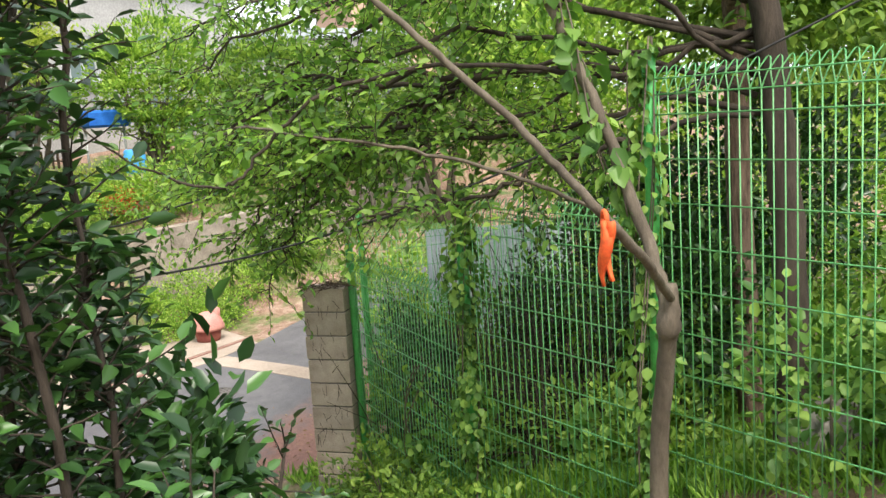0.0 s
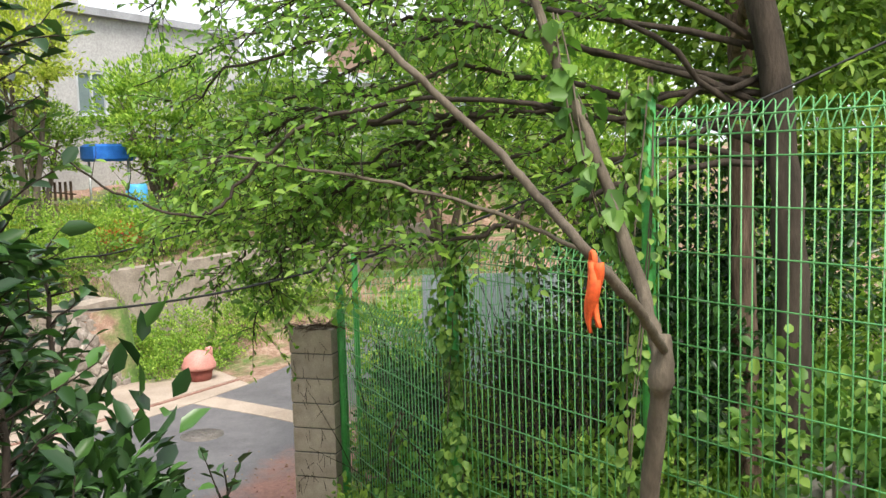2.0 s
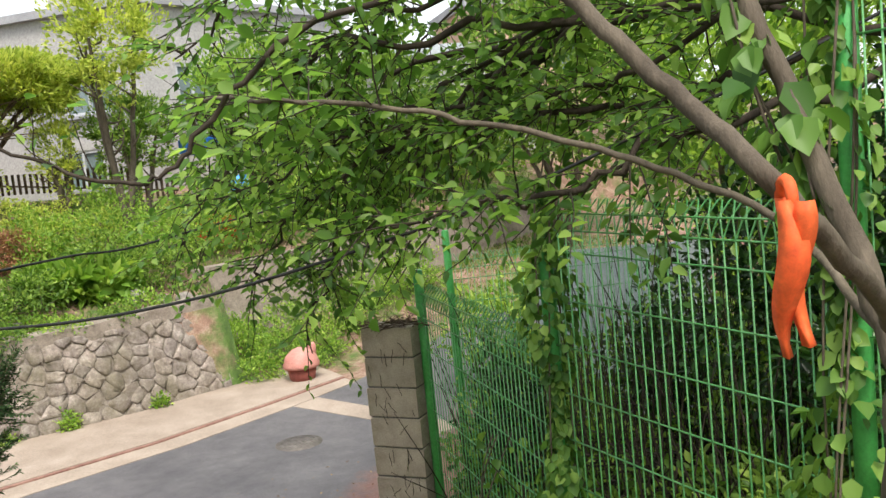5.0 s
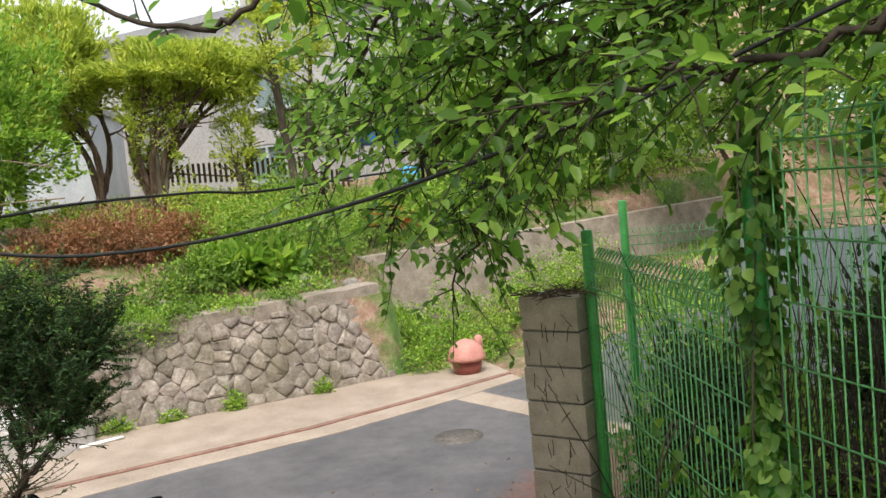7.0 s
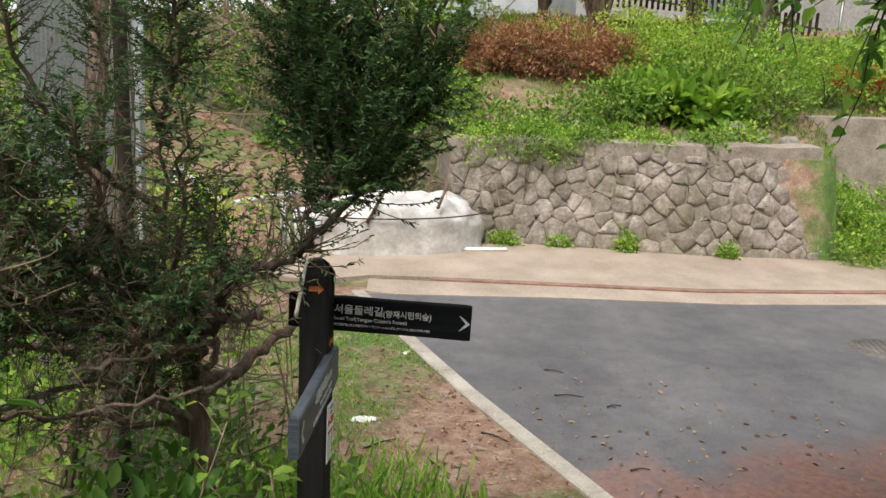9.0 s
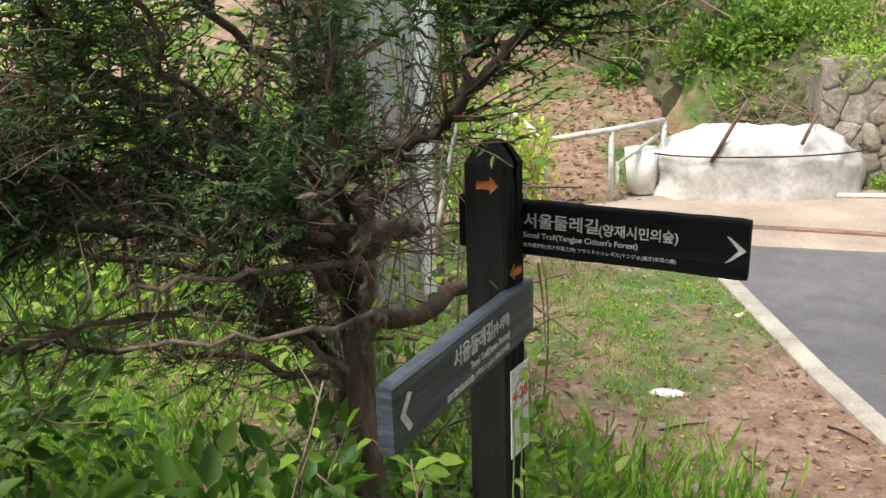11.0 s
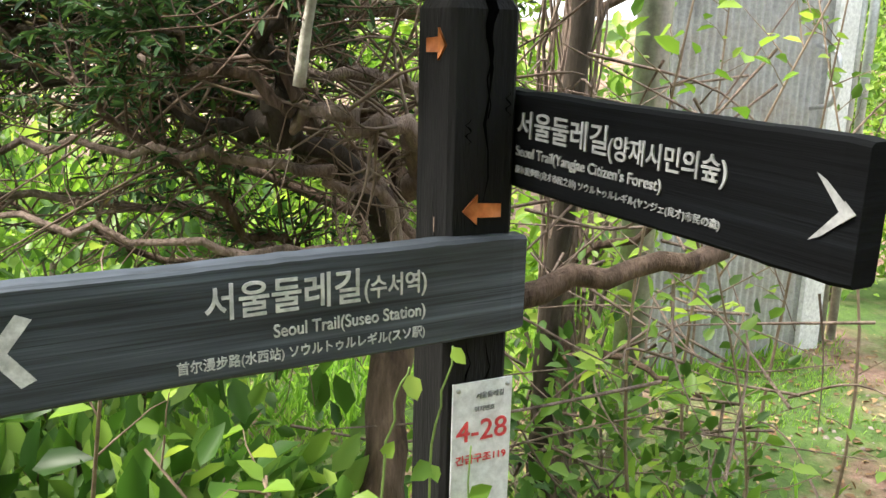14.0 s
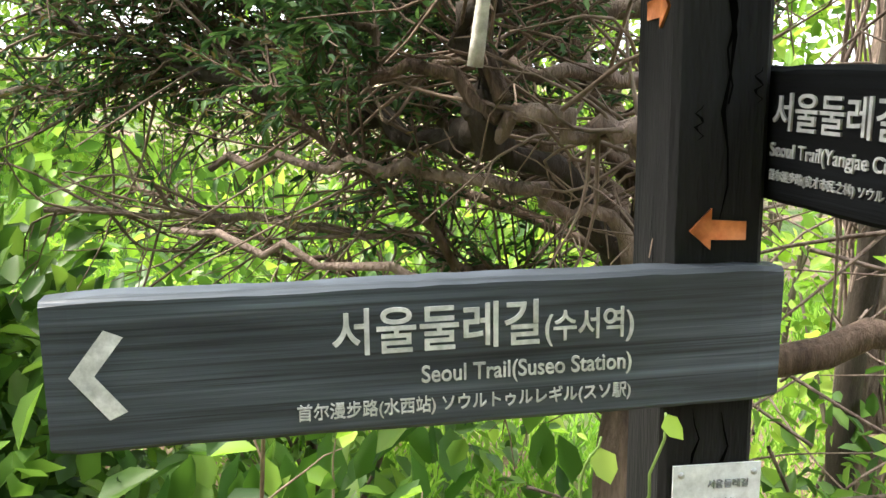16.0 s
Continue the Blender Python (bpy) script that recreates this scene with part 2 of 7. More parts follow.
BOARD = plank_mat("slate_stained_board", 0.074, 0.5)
# same plank at about a twentieth of BOARD's tone, for the lane board
BOARD_BLACK = plank_mat("black_board", 0.0035, 0.88, 0.12)


def ground_mat():
    """Red-brown trodden earth with patches of grass cover and grit."""
    m = bpy.data.materials.new("earth_and_grass")
    m.use_nodes = True
    nt = m.node_tree
    b = nt.nodes["Principled BSDF"]
    pos = nt.nodes.new("ShaderNodeNewGeometry").outputs["Position"]
    big = tex_noise(nt, 0.9, 6, 0.65, pos)
    mid = tex_noise(nt, 7, 6, 0.7, pos)
    fine = tex_noise(nt, 55, 5, 0.75, pos)
    earth = ramp(nt, mid, [(0.3, (0.15, 0.083, 0.056)), (0.5, (0.3, 0.183, 0.13)), (0.7, (0.44, 0.33, 0.255))])
    turf = ramp(nt, mid, [(0.3, (0.05, 0.10, 0.02)), (0.7, (0.13, 0.22, 0.04))])
    col = mixc(nt, ramp(nt, big, [(0.47, (0, 0, 0)), (0.6, (1, 1, 1))]), earth, turf)
    grit = ramp(nt, fine, [(0.3, (0.6, 0.6, 0.6)), (0.62, (1.05, 1.05, 1.05)), (0.75, (1.7, 1.65, 1.6))])
    nt.links.new(mixc(nt, 1.0, col, grit, 'MULTIPLY'), b.inputs["Base Color"])
    b.inputs["Roughness"].default_value = 0.95
    bp = nt.nodes.new("ShaderNodeBump")
    bp.inputs["Strength"].default_value, bp.inputs["Distance"].default_value = 0.9, 0.02
    nt.links.new(fine, bp.inputs["Height"])
    nt.links.new(bp.outputs[0], b.inputs["Normal"])
    return m


def asphalt_mat():
    """Worn grey asphalt; red soil washed over its south end."""
    m = bpy.data.materials.new("worn_asphalt")
    m.use_nodes = True
    nt = m.node_tree
    b = nt.nodes["Principled BSDF"]
    pos = nt.nodes.new("ShaderNodeNewGeometry").outputs["Position"]
    big = tex_noise(nt, 0.8, 5, 0.6, pos)
    fine = tex_noise(nt, 90, 4, 0.8, pos)
    col = ramp(nt, big, [(0.3, (0.08, 0.075, 0.082)), (0.7, (0.148, 0.139, 0.145))])
    blotch = tex_noise(nt, 5.5, 6, 0.75, pos)
    col = mixc(nt, 1.0, col, ramp(nt, blotch, [(0.3, (0.74, 0.74, 0.76)), (0.55, (1.0, 1.0, 1.0)), (0.75, (1.22, 1.2, 1.18))]), 'MULTIPLY')
    col = mixc(nt, 1.0, col, ramp(nt, fine, [(0.3, (0.7, 0.7, 0.7)), (0.72, (1.3, 1.3, 1.3))]), 'MULTIPLY')
    sep = nt.nodes.new("ShaderNodeSeparateXYZ")
    nt.links.new(pos, sep.inputs[0])
    a = nt.nodes.new("ShaderNodeMath")
    a.operation = 'MULTIPLY_ADD'
    a.inputs[1].default_value, a.inputs[2].default_value = 0.55, 2.35
    nt.links.new(sep.outputs[0], a.inputs[0])
    d = nt.nodes.new("ShaderNodeMath")
    d.operation = 'SUBTRACT'
    nt.links.new(a.outputs[0], d.inputs[0])
    nt.links.new(sep.outputs[1], d.inputs[1])
    n = nt.nodes.new("ShaderNodeMath")
    n.operation = 'MULTIPLY_ADD'
    n.inputs[1].default_value, n.inputs[2].default_value = 2.2, -1.6
    nt.links.new(tex_noise(nt, 1.6, 7, 0.75, pos), n.inputs[0])
    s = nt.nodes.new("ShaderNodeMath")
    s.operation = 'ADD'
    nt.links.new(d.outputs[0], s.inputs[0])
    nt.links.new(n.outputs[0], s.inputs[1])
    soil = ramp(nt, tex_noise(nt, 20, 6, 0.8, pos), [(0.35, (0.13, 0.05, 0.035)), (0.65, (0.26, 0.12, 0.085))])
    col = mixc(nt, ramp(nt, s.outputs[0], [(0.35, (0, 0, 0)), (1.0, (0.85, 0.85, 0.85))]), col, soil)
    nt.links.new(col, b.inputs["Base Color"])
    b.inputs["Roughness"].default_value = 0.75
    bp = nt.nodes.new("ShaderNodeBump")
    bp.inputs["Strength"].default_value, bp.inputs["Distance"].default_value = 0.5, 0.006
    nt.links.new(fine, bp.inputs["Height"])
    nt.links.new(bp.outputs[0], b.inputs["Normal"])
    return m


GROUND, ASPHALT = ground_mat(), asphalt_mat()
BANK = mat("mossy_earth_bank", (0.05, 0.05, 0.03), (0.12, 0.11, 0.065), 3, 0.95, bump=1.0, fine=25, c3=(0.09, 0.12, 0.045), world_space=True)


# ---- mesh helpers ----
rng = np.random.default_rng(7)


class Mesh:
    """Vertices and faces gathered piece by piece."""

    def __init__(self):
        self.v, self.f, self.n = [], [], 0

    def add(self, verts, faces):
        self.v.append(np.asarray(verts, float).reshape(-1, 3))
        self.f.extend(tuple(int(i) + self.n for i in f) for f in faces)
        self.n += len(self.v[-1])
        return self

    def data(self, name, material, smooth=True):
        me = bpy.data.meshes.new(name)
        me.from_pydata(np.concatenate(self.v).tolist() if self.v else [], [], self.f)
        me.materials.append(material)
        if smooth:
            me.polygons.foreach_set("use_smooth", [True] * len(me.polygons))
        return me

    def tube(self, pts, radii, sides=6, caps=True):
        pts = np.asarray(pts, float)
        k = len(pts)
        radii = np.broadcast_to(np.asarray(radii, float), (k,))
        tan = np.gradient(pts, axis=0)
        tan /= np.linalg.norm(tan, axis=1)[:, None] + 1e-9
        ref = np.array([0, 0, 1.0]) if abs(tan[0][2]) < 0.9 else np.array([1.0, 0, 0])
        u = np.cross(tan, ref)
        u /= np.linalg.norm(u, axis=1)[:, None] + 1e-9
        w = np.cross(tan, u)
        a = np.arange(sides) * 2 * np.pi / sides
        ring = pts[:, None] + radii[:, None, None] * (np.cos(a)[None, :, None] * u[:, None] + np.sin(a)[None, :, None] * w[:, None])
        fs = [(i * sides + j, i * sides + (j + 1) % sides, (i + 1) * sides + (j + 1) % sides, (i + 1) * sides + j) for i in range(k - 1) for j in range(sides)]
        if caps:
            fs += [tuple(range(sides))[::-1], tuple(range((k - 1) * sides, k * sides))]
        return self.add(ring, fs)

    def box(self, c, size, yaw=0.0, chamfer=0.0):
        """A box with chamfered upright and level edges."""
        sx, sy, sz = (s / 2 for s in size)
        if chamfer <= 0:
            vs = [(x, y, z) for z in (-sz, sz) for x, y in ((-sx, -sy), (sx, -sy), (sx, sy), (-sx, sy))]
            fs = [(0, 3, 2, 1), (4, 5, 6, 7), (0, 1, 5, 4), (1, 2, 6, 5), (2, 3, 7, 6), (3, 0, 4, 7)]
        else:
            k = chamfer
            vs = []
            for z, i in ((-sz, k), (-sz + k, 0), (sz - k, 0), (sz, k)):
                vs += [(-sx + i, -sy + i, z), (sx - i, -sy + i, z), (sx - i, sy - i, z), (-sx + i, sy - i, z)]
            fs = [(0, 3, 2, 1), (12, 13, 14, 15)] + [(r * 4 + j, r * 4 + (j + 1) % 4, r * 4 + 4 + (j + 1) % 4, r * 4 + 4 + j) for r in range(3) for j in range(4)]
        vs = np.array(vs)
        c_, s_ = math.cos(yaw), math.sin(yaw)
        vs = np.stack([vs[:, 0] * c_ - vs[:, 1] * s_, vs[:, 0] * s_ + vs[:, 1] * c_, vs[:, 2]], 1)
        return self.add(vs + np.asarray(c, float), fs)


def part(name, me, material, parent, label=""):
    """One mesh object under a thing (or at top level with no parent)."""
    data = me.data(name, material) if isinstance(me, Mesh) else me
    ob = new(name, data)
    if parent is not None:
        ob.parent = parent
        ob.matrix_parent_inverse = parent.matrix_world.inverted() if False else Matrix.Translation(-Vector(parent.location))
    if label:
        ob["label"] = label
    return ob


def flat(ob):
    ob.data.polygons.foreach_set("use_smooth", [False] * len(ob.data.polygons))
    return ob


def thing(name, at, label, category, group="", kind=""):
    e = new(name)
    e.location = at
    e.empty_display_size = 0.1
    return tagged(e, label, category, group, kind)


def leaves(name, P, D, N, L, W, material, fold=0.18):
    """Leaf blades, two folded halves each, in one mesh."""
    P, D, N = (np.asarray(a, float) for a in (P, D, N))
    k = len(P)
    L, W = np.broadcast_to(L, (k,)), np.broadcast_to(W, (k,))
    D = D / (np.linalg.norm(D, axis=1)[:, None] + 1e-9)
    S = np.cross(D, N)
    S /= np.linalg.norm(S, axis=1)[:, None] + 1e-9
    U = np.cross(S, D)
    l, w = L[:, None], W[:, None]
    h = w * fold
    vs = np.stack([P, P + D * l * 0.3 + S * w * 0.46 + U * h, P + D * l * 0.68 + S * w * 0.38 + U * h * 0.8, P + D * l - U * l * 0.1,
                   P + D * l * 0.68 - S * w * 0.38 + U * h * 0.8, P + D * l * 0.3 - S * w * 0.46 + U * h], 1).reshape(-1, 3)
    base = np.arange(k)[:, None] * 6
    quads = np.concatenate([base + np.array([[0, 1, 2, 3]]), base + np.array([[0, 3, 4, 5]])], 1).reshape(-1, 4)
    me = bpy.data.meshes.new(name)
    me.vertices.add(len(vs))
    me.vertices.foreach_set("co", vs.ravel())
    me.loops.add(quads.size)
    me.loops.foreach_set("vertex_index", quads.ravel().astype(np.int32))
    me.polygons.add(len(quads))
    me.polygons.foreach_set("loop_start", np.arange(0, quads.size, 4, dtype=np.int32))
    me.polygons.foreach_set("loop_total", np.full(len(quads), 4, dtype=np.int32))
    me.update(calc_edges=True)
    me.materials.append(material)
    return me


def unit(v):
    return v / (np.linalg.norm(v, axis=-1)[..., None] + 1e-9)


def smooth(a, b, x):
    t = np.clip((x - a) / (b - a), 0, 1)
    return t * t * (3 - 2 * t)


def along(pts, t):
    """Place and way at the shares t of a polyline."""
    pts = np.asarray(pts, float)
    seg = np.linalg.norm(np.diff(pts, axis=0), axis=1)
    cum = np.concatenate([[0], np.cumsum(seg)])
    s = np.asarray(t) * cum[-1]
    p = np.stack([np.interp(s, cum, pts[:, i]) for i in range(3)], -1)
    i = np.clip(np.searchsorted(cum, s) - 1, 0, len(seg) - 1)
    return p, np.diff(pts, axis=0)[i] / seg[i][..., None]


def bend(pts, n=10, wob=0.0):
    """A smooth line through a few points, a little crooked."""
    pts = [np.asarray(p, float) for p in pts]
    q = [2 * pts[0] - pts[1]] + pts + [2 * pts[-1] - pts[-2]]
    out = []
    for i in range(1, len(q) - 2):
        for t in np.linspace(0, 1, n, endpoint=False):
            a, b, c, d = q[i - 1], q[i], q[i + 1], q[i + 2]
            out.append(0.5 * (2 * b + (c - a) * t + (2 * a - 5 * b + 4 * c - d) * t * t + (3 * b - a - 3 * c + d) * t ** 3))
    out.append(pts[-1])
    out = np.array(out)
    if wob:
        out[1:-1] += rng.normal(0, wob, (len(out) - 2, 3))
    return out


def sprays(limbs, count, length, leaf, step, wood, droop=0.25, flatness=0.6, start=0.15, spread=0.5, twig_r=0.004):
    """Side twigs along limbs with leaves set alternately along them; twigs go into wood. Gives the leaves' places, ways, normals."""
    P, D, N = [], [], []
    for limb in limbs:
        for _ in range(count):
            t = rng.uniform(start, 1.0)
            p, d = along(limb, t)
            side = rng.normal(size=3)
            side[2] *= 1 - flatness
            side -= d * side.dot(d)
            side /= np.linalg.norm(side) + 1e-9
            w = unit(d * rng.uniform(0.2, 0.9) + side * rng.uniform(0.6, 1.2))
            ln = length * rng.uniform(0.5, 1.2) * (1.15 - 0.4 * t)
            ss = np.linspace(0, 1, 5)
            wig = rng.normal(0, 0.03 * ln, (5, 3)) * ss[:, None]
            pts = p + w * ln * ss[:, None] + np.array([0, 0, -1.0]) * (droop * ln * ss ** 2)[:, None] + wig
            wood.tube(pts, np.linspace(twig_r, twig_r * 0.35, 5), 4, False)
            k = max(3, int(ln / step))
            tt = np.linspace(0.12, 1.0, k)
            lp, ld = along(pts, tt)
            sgn = np.where(np.arange(k) % 2, 1.0, -1.0)
            up = unit(np.array([0, 0, 1.0]) + rng.normal(0, 0.35, (k, 3)))
            lat = unit(np.cross(ld, up)) * sgn[:, None]
            way = unit(ld * rng.uniform(0.3, 0.9, (k, 1)) + lat * spread * 2 * rng.uniform(0.5, 1.1, (k, 1)) + np.array([0, 0, -0.3]) * rng.uniform(-0.3, 1.3, (k, 1)))
            P.append(lp)
            D.append(way)
            N.append(unit(up + rng.normal(0, 0.35, (k, 3))))
    return np.concatenate(P), np.concatenate(D), np.concatenate(N)


def cloud(c, r, n, shell=0.55, rough=0.25, seed=0):
    """Places in a lumpy ellipsoid, most of them near its skin, and the ways out of it."""
    g = np.random.default_rng(seed + 11)
    d = unit(g.normal(size=(n, 3)))
    lump = 1 + rough * np.sin(d[:, 0] * 5 + seed) * np.sin(d[:, 1] * 6 + seed * 2) + rough * 0.8 * np.sin(d[:, 2] * 7 + d[:, 0] * 4 + seed * 3)
    rad = (shell + (1 - shell) * g.random(n) ** 0.6) * lump
    return np.asarray(c) + d * rad[:, None] * np.asarray(r), d


def shrub(name, c, r, n, leaf, material, label, base_z, category="shrub", seed=0, shell=0.45, rough=0.3, wood=None, stems=7, group="", aspect=0.55, up=0.35):
    """A bush or small tree: stems from its foot, a lumpy crown of single leaves with gaps."""
    g = np.random.default_rng(seed + 3)
    c = np.asarray(c, float)
    root = thing(name, (c[0], c[1], base_z), label, category, group)
    tr = Mesh()
    for _ in range(stems):
        tip = c + unit(g.normal(size=3)) * np.asarray(r) * g.uniform(0.5, 0.95)
        foot = np.array([c[0] + g.normal(0, 0.05), c[1] + g.normal(0, 0.05), base_z - 0.03])
        mid = foot * 0.5 + tip * 0.5 + g.normal(0, 0.12, 3) * np.asarray(r)
        q = max(0.006, 0.018 * max(r))
        tr.tube(bend([foot, mid, tip], 5), np.linspace(q, q * 0.25, 11), 5)
    part("stem", tr, wood or BARK, root)
    P, out = cloud(c, r, n, shell, rough, seed)
    D = unit(out + g.normal(0, 0.7, (n, 3)) + np.array([0, 0, up]))
    N = unit(np.array([0, 0, 1.0]) + out * 0.6 + g.normal(0, 0.5, (n, 3)))
    L = leaf * g.uniform(0.6, 1.3, n)
    part("crown", leaves("crown", P, D, N, L, L * aspect, material), material, root)
    return root


# ---- ground ----
def height(x, y):
    """The ground: a level road, a path climbing south, a garden bank north, a gully path north-west."""
    x, y = np.asarray(x, float), np.asarray(y, float)
    z = -1.5 + 0.335 * np.clip(0.25 - y, 0, 5.8) + 0.12 * np.clip(-5.5 - y, 0, 60)
    z = z + 0.28 * smooth(1.7, 2.6, x) * (1 - smooth(0.9, 2.0, y))
    z = z + 0.09 * np.clip(x - 5.2, 0, 14) * smooth(0.5, 4, y)
    west = smooth(-0.35, -0.6, x)
    east = smooth(3.95, 4.3, x)
    y0 = 8.0 + np.clip(-1.9 - x, 0, 50) * 0.85 + east * (1.75 + 0.27 * np.clip(x - 5, 0, 20))
    w = 0.16 + west * 0.45 + east * 0.2
    up = smooth(0, 1, (y - y0) / w) * (1.18 - 0.15 * west)
    z = z + 0.22 * np.clip(y - 7.9, 0, 1.8) * east * (y < y0 + 6)
    z = z + up + 0.30 * np.clip(y - y0 - 0.4, 0, 5.5) * (1 - 0.25 * east)
    z = z + 0.24 * np.clip(y - 5.6, 0, 8) * smooth(-1.7, -2.6, x) * (1 - smooth(0, 1, (y - y0) / w))
    z = z + 0.02 * np.sin(x * 3.1 + y * 1.7) * np.sin(y * 2.3 - x) * (1 - smooth(1.2, 0.6, y - 1) * 0) * np.where((y > 0.9) & (y < 7.8) & (x > -0.9), 0, 1)
    return z


def gz(x, y):
    return float(height(x, y))


xs = np.concatenate([[-400, -150, -60, -30, -18], np.arange(-12, 14.01, 0.16), [16, 20, 26, 40, 80, 200, 400]])
ys = np.concatenate([[-400, -120, -50, -25, -14, -10], np.arange(-8, 16.01, 0.16), [18, 20, 24, 30, 45, 90, 200, 400]])
gx, gy = np.meshgrid(xs, ys)
gv = np.stack([gx, gy, height(gx, gy)], -1).reshape(-1, 3)
nx = len(xs)
gf = [(j * nx + i, j * nx + i + 1, (j + 1) * nx + i + 1, (j + 1) * nx + i) for j in range(len(ys) - 1) for i in range(nx - 1)]
ground = part("ground", Mesh().add(gv, gf), GROUND, None)
tagged(ground, "trodden red-brown earth with patchy grass", "ground", kind="structure")


def slab(name, outline, z, thick, material, label, category="road", lift=None):
    bm = bmesh.new()
    vs = [bm.verts.new((x, y, z if lift is None else gz(x, y) + lift)) for x, y in outline]
    f = bm.faces.new(vs)
    if f.normal.z < 0:
        f.normal_flip()
    low = bmesh.ops.extrude_face_region(bm, geom=[f])
    bmesh.ops.translate(bm, verts=[g for g in low["geom"] if isinstance(g, bmesh.types.BMVert)], vec=(0, 0, -thick))
    bmesh.ops.triangulate(bm, faces=bm.faces[:])
    bmesh.ops.recalc_face_normals(bm, faces=bm.faces[:])
    me = bpy.data.meshes.new(name)
    bm.to_mesh(me)
    bm.free()
    me.materials.append(material)
    return tagged(new(name, me), label, category, kind="structure")


KERB = [(2.05, 0.30), (1.62, 1.05), (1.15, 1.79), (0.33, 3.02), (-0.28, 4.04), (-0.95, 5.19)]
FAR = [(-0.66, 5.17), (0.92, 5.54), (2.55, 5.82), (4.2, 6.32), (5.2, 6.72)]
slab("road", [(-0.93, 5.14)] + FAR + [(5.2, 2.6), (3.6, 1.25), (2.95, 0.95), (2.45, 0.6)] + KERB[:-1], -1.493, 0.02, ASPHALT, "worn grey asphalt lane with red soil washed over it")
up = Mesh()
for i in range(10):
    x = 5.2 + i * 1.5
    up.add([(x, 2.6 + i * 0.62, gz(x, 4) + 0.008), (x, 6.72 + i * 0.6, gz(x, 6.5) + 0.008), (x + 1.5, 3.22 + i * 0.62, gz(x + 1.5, 4.6) + 0.008), (x + 1.5, 7.32 + i * 0.6, gz(x + 1.5, 7.1) + 0.008)], [(0, 2, 3, 1)])
tagged(part("road_uphill", up, ASPHALT, None), "grey asphalt lane climbing away behind the pillar", "road", kind="structure")
slab("gutter", FAR[::-1] + [(-0.93, 5.2), (-1.0, 5.62), (-0.14, 5.78), (2.3, 6.15), (3.87, 6.6), (5.2, 7.03)], -1.486, 0.03, CONCRETE, "pale concrete gutter along the asphalt edge")
slab("pavement", [(5.2, 7.09), (3.86, 6.66), (2.3, 6.21), (-0.14, 5.84), (-1.0, 5.68), (-1.5, 5.3), (-2.3, 5.5), (-2.75, 6.3), (-2.0, 7.4), (-0.35, 7.75), (0.4, 8.0), (3.9, 8.3), (5.2, 8.2)], -1.462, 0.05, CONCRETE, "pale sandy concrete pavement below the stone wall", "pavement")
slab("gutter_line", [(-0.4, 5.745), (2.3, 6.15), (3.87, 6.6), (5.2, 7.03), (5.2, 7.085), (3.86, 6.655), (2.3, 6.205), (-0.4, 5.80)], -1.470, 0.03, RED_LINE, "narrow rust-red drain line in the pavement", "gutter")
slab("concrete_band", [(4.1, 6.27), (4.5, 6.42), (4.86, 5.2), (5.2, 3.9), (4.8, 3.85), (4.5, 5.05)], -1.487, 0.02, CONCRETE, "pale concrete strip across the asphalt")
kb = Mesh()
for (x0, y0), (x1, y1) in zip(KERB[:-1], KERB[1:]):
    d = Vector((x1 - x0, y1 - y0))
    n = int(d.length / 0.55) + 1
    for i in range(n):
        a, b = i / n, (i + 1) / n
        c = ((x0 + d.x * (a + b) / 2) - 0.055, (y0 + d.y * (a + b) / 2) - 0.03, -1.52)
        kb.box((c[0], c[1], max(gz(c[0], c[1]) - 0.02, -1.52)), (d.length / n - 0.006, 0.12, 0.1), math.atan2(d.y, d.x), 0.012)
tagged(flat(part("kerb", kb, KERBSTONE, None)), "low pale concrete kerb edging the asphalt", "kerb", kind="structure")

# manhole cover with raised cross bars
mh = thing("manhole_cover", (3.56, 4.82, -1.493), "round dark cast-iron manhole cover in the asphalt", "manhole")
m_ = Mesh()
m_.tube([(3.56, 4.82, -1.5), (3.56, 4.82, -1.487)], 0.265, 28)
part("frame_ring", m_, IRON, mh)
m_ = Mesh()
m_.tube([(3.56, 4.82, -1.492), (3.56, 4.82, -1.483)], 0.235, 28)
part("lid", m_, IRON, mh)
m_ = Mesh()
for i in range(-4, 5):
    h_ = math.sqrt(0.21 ** 2 - (i * 0.05) ** 2)
    m_.box((3.56 + i * 0.05, 4.82, -1.481), (0.02, 2 * h_, 0.006))
part("tread_bars", m_, IRON, mh)


# ---- stone retaining wall ----
W_BOT = [(-0.42, 7.35), (0.4, 7.66), (2.5, 7.75), (3.88, 8.02)]


def wall_at(s, z):
    """A place on the battered face: s metres along, z up."""
    pts = np.array([(*p, 0) for p in W_BOT])
    ln = np.linalg.norm(np.diff(pts, axis=0), axis=1).sum()
    p, d = along(pts, np.clip(s / ln, 0, 1))
    n = np.array([d[1], -d[0], 0.0])
    return np.array([p[0], p[1], z]) - n * (z + 1.5) * 0.22, d, n


W_LEN = float(np.linalg.norm(np.diff(np.array(W_BOT), axis=0), axis=1).sum())
stone_wall = thing("wall_stone", (1.7, 7.8, -1.5), "grey rubble-stone retaining wall with a concrete cap", "retaining wall", kind="structure")
bk = Mesh()
n_ = 24
rows_ = []
for i in range(n_ + 1):
    s = W_LEN * i / n_
    a, d, n = wall_at(s, -1.56)
    top = -0.33 + 0.10 * i / n_
    b, _, _ = wall_at(s, top)
    rows_.append([a - n * 0.004, b - n * 0.004, b - n * 0.5, a - n * 0.75])
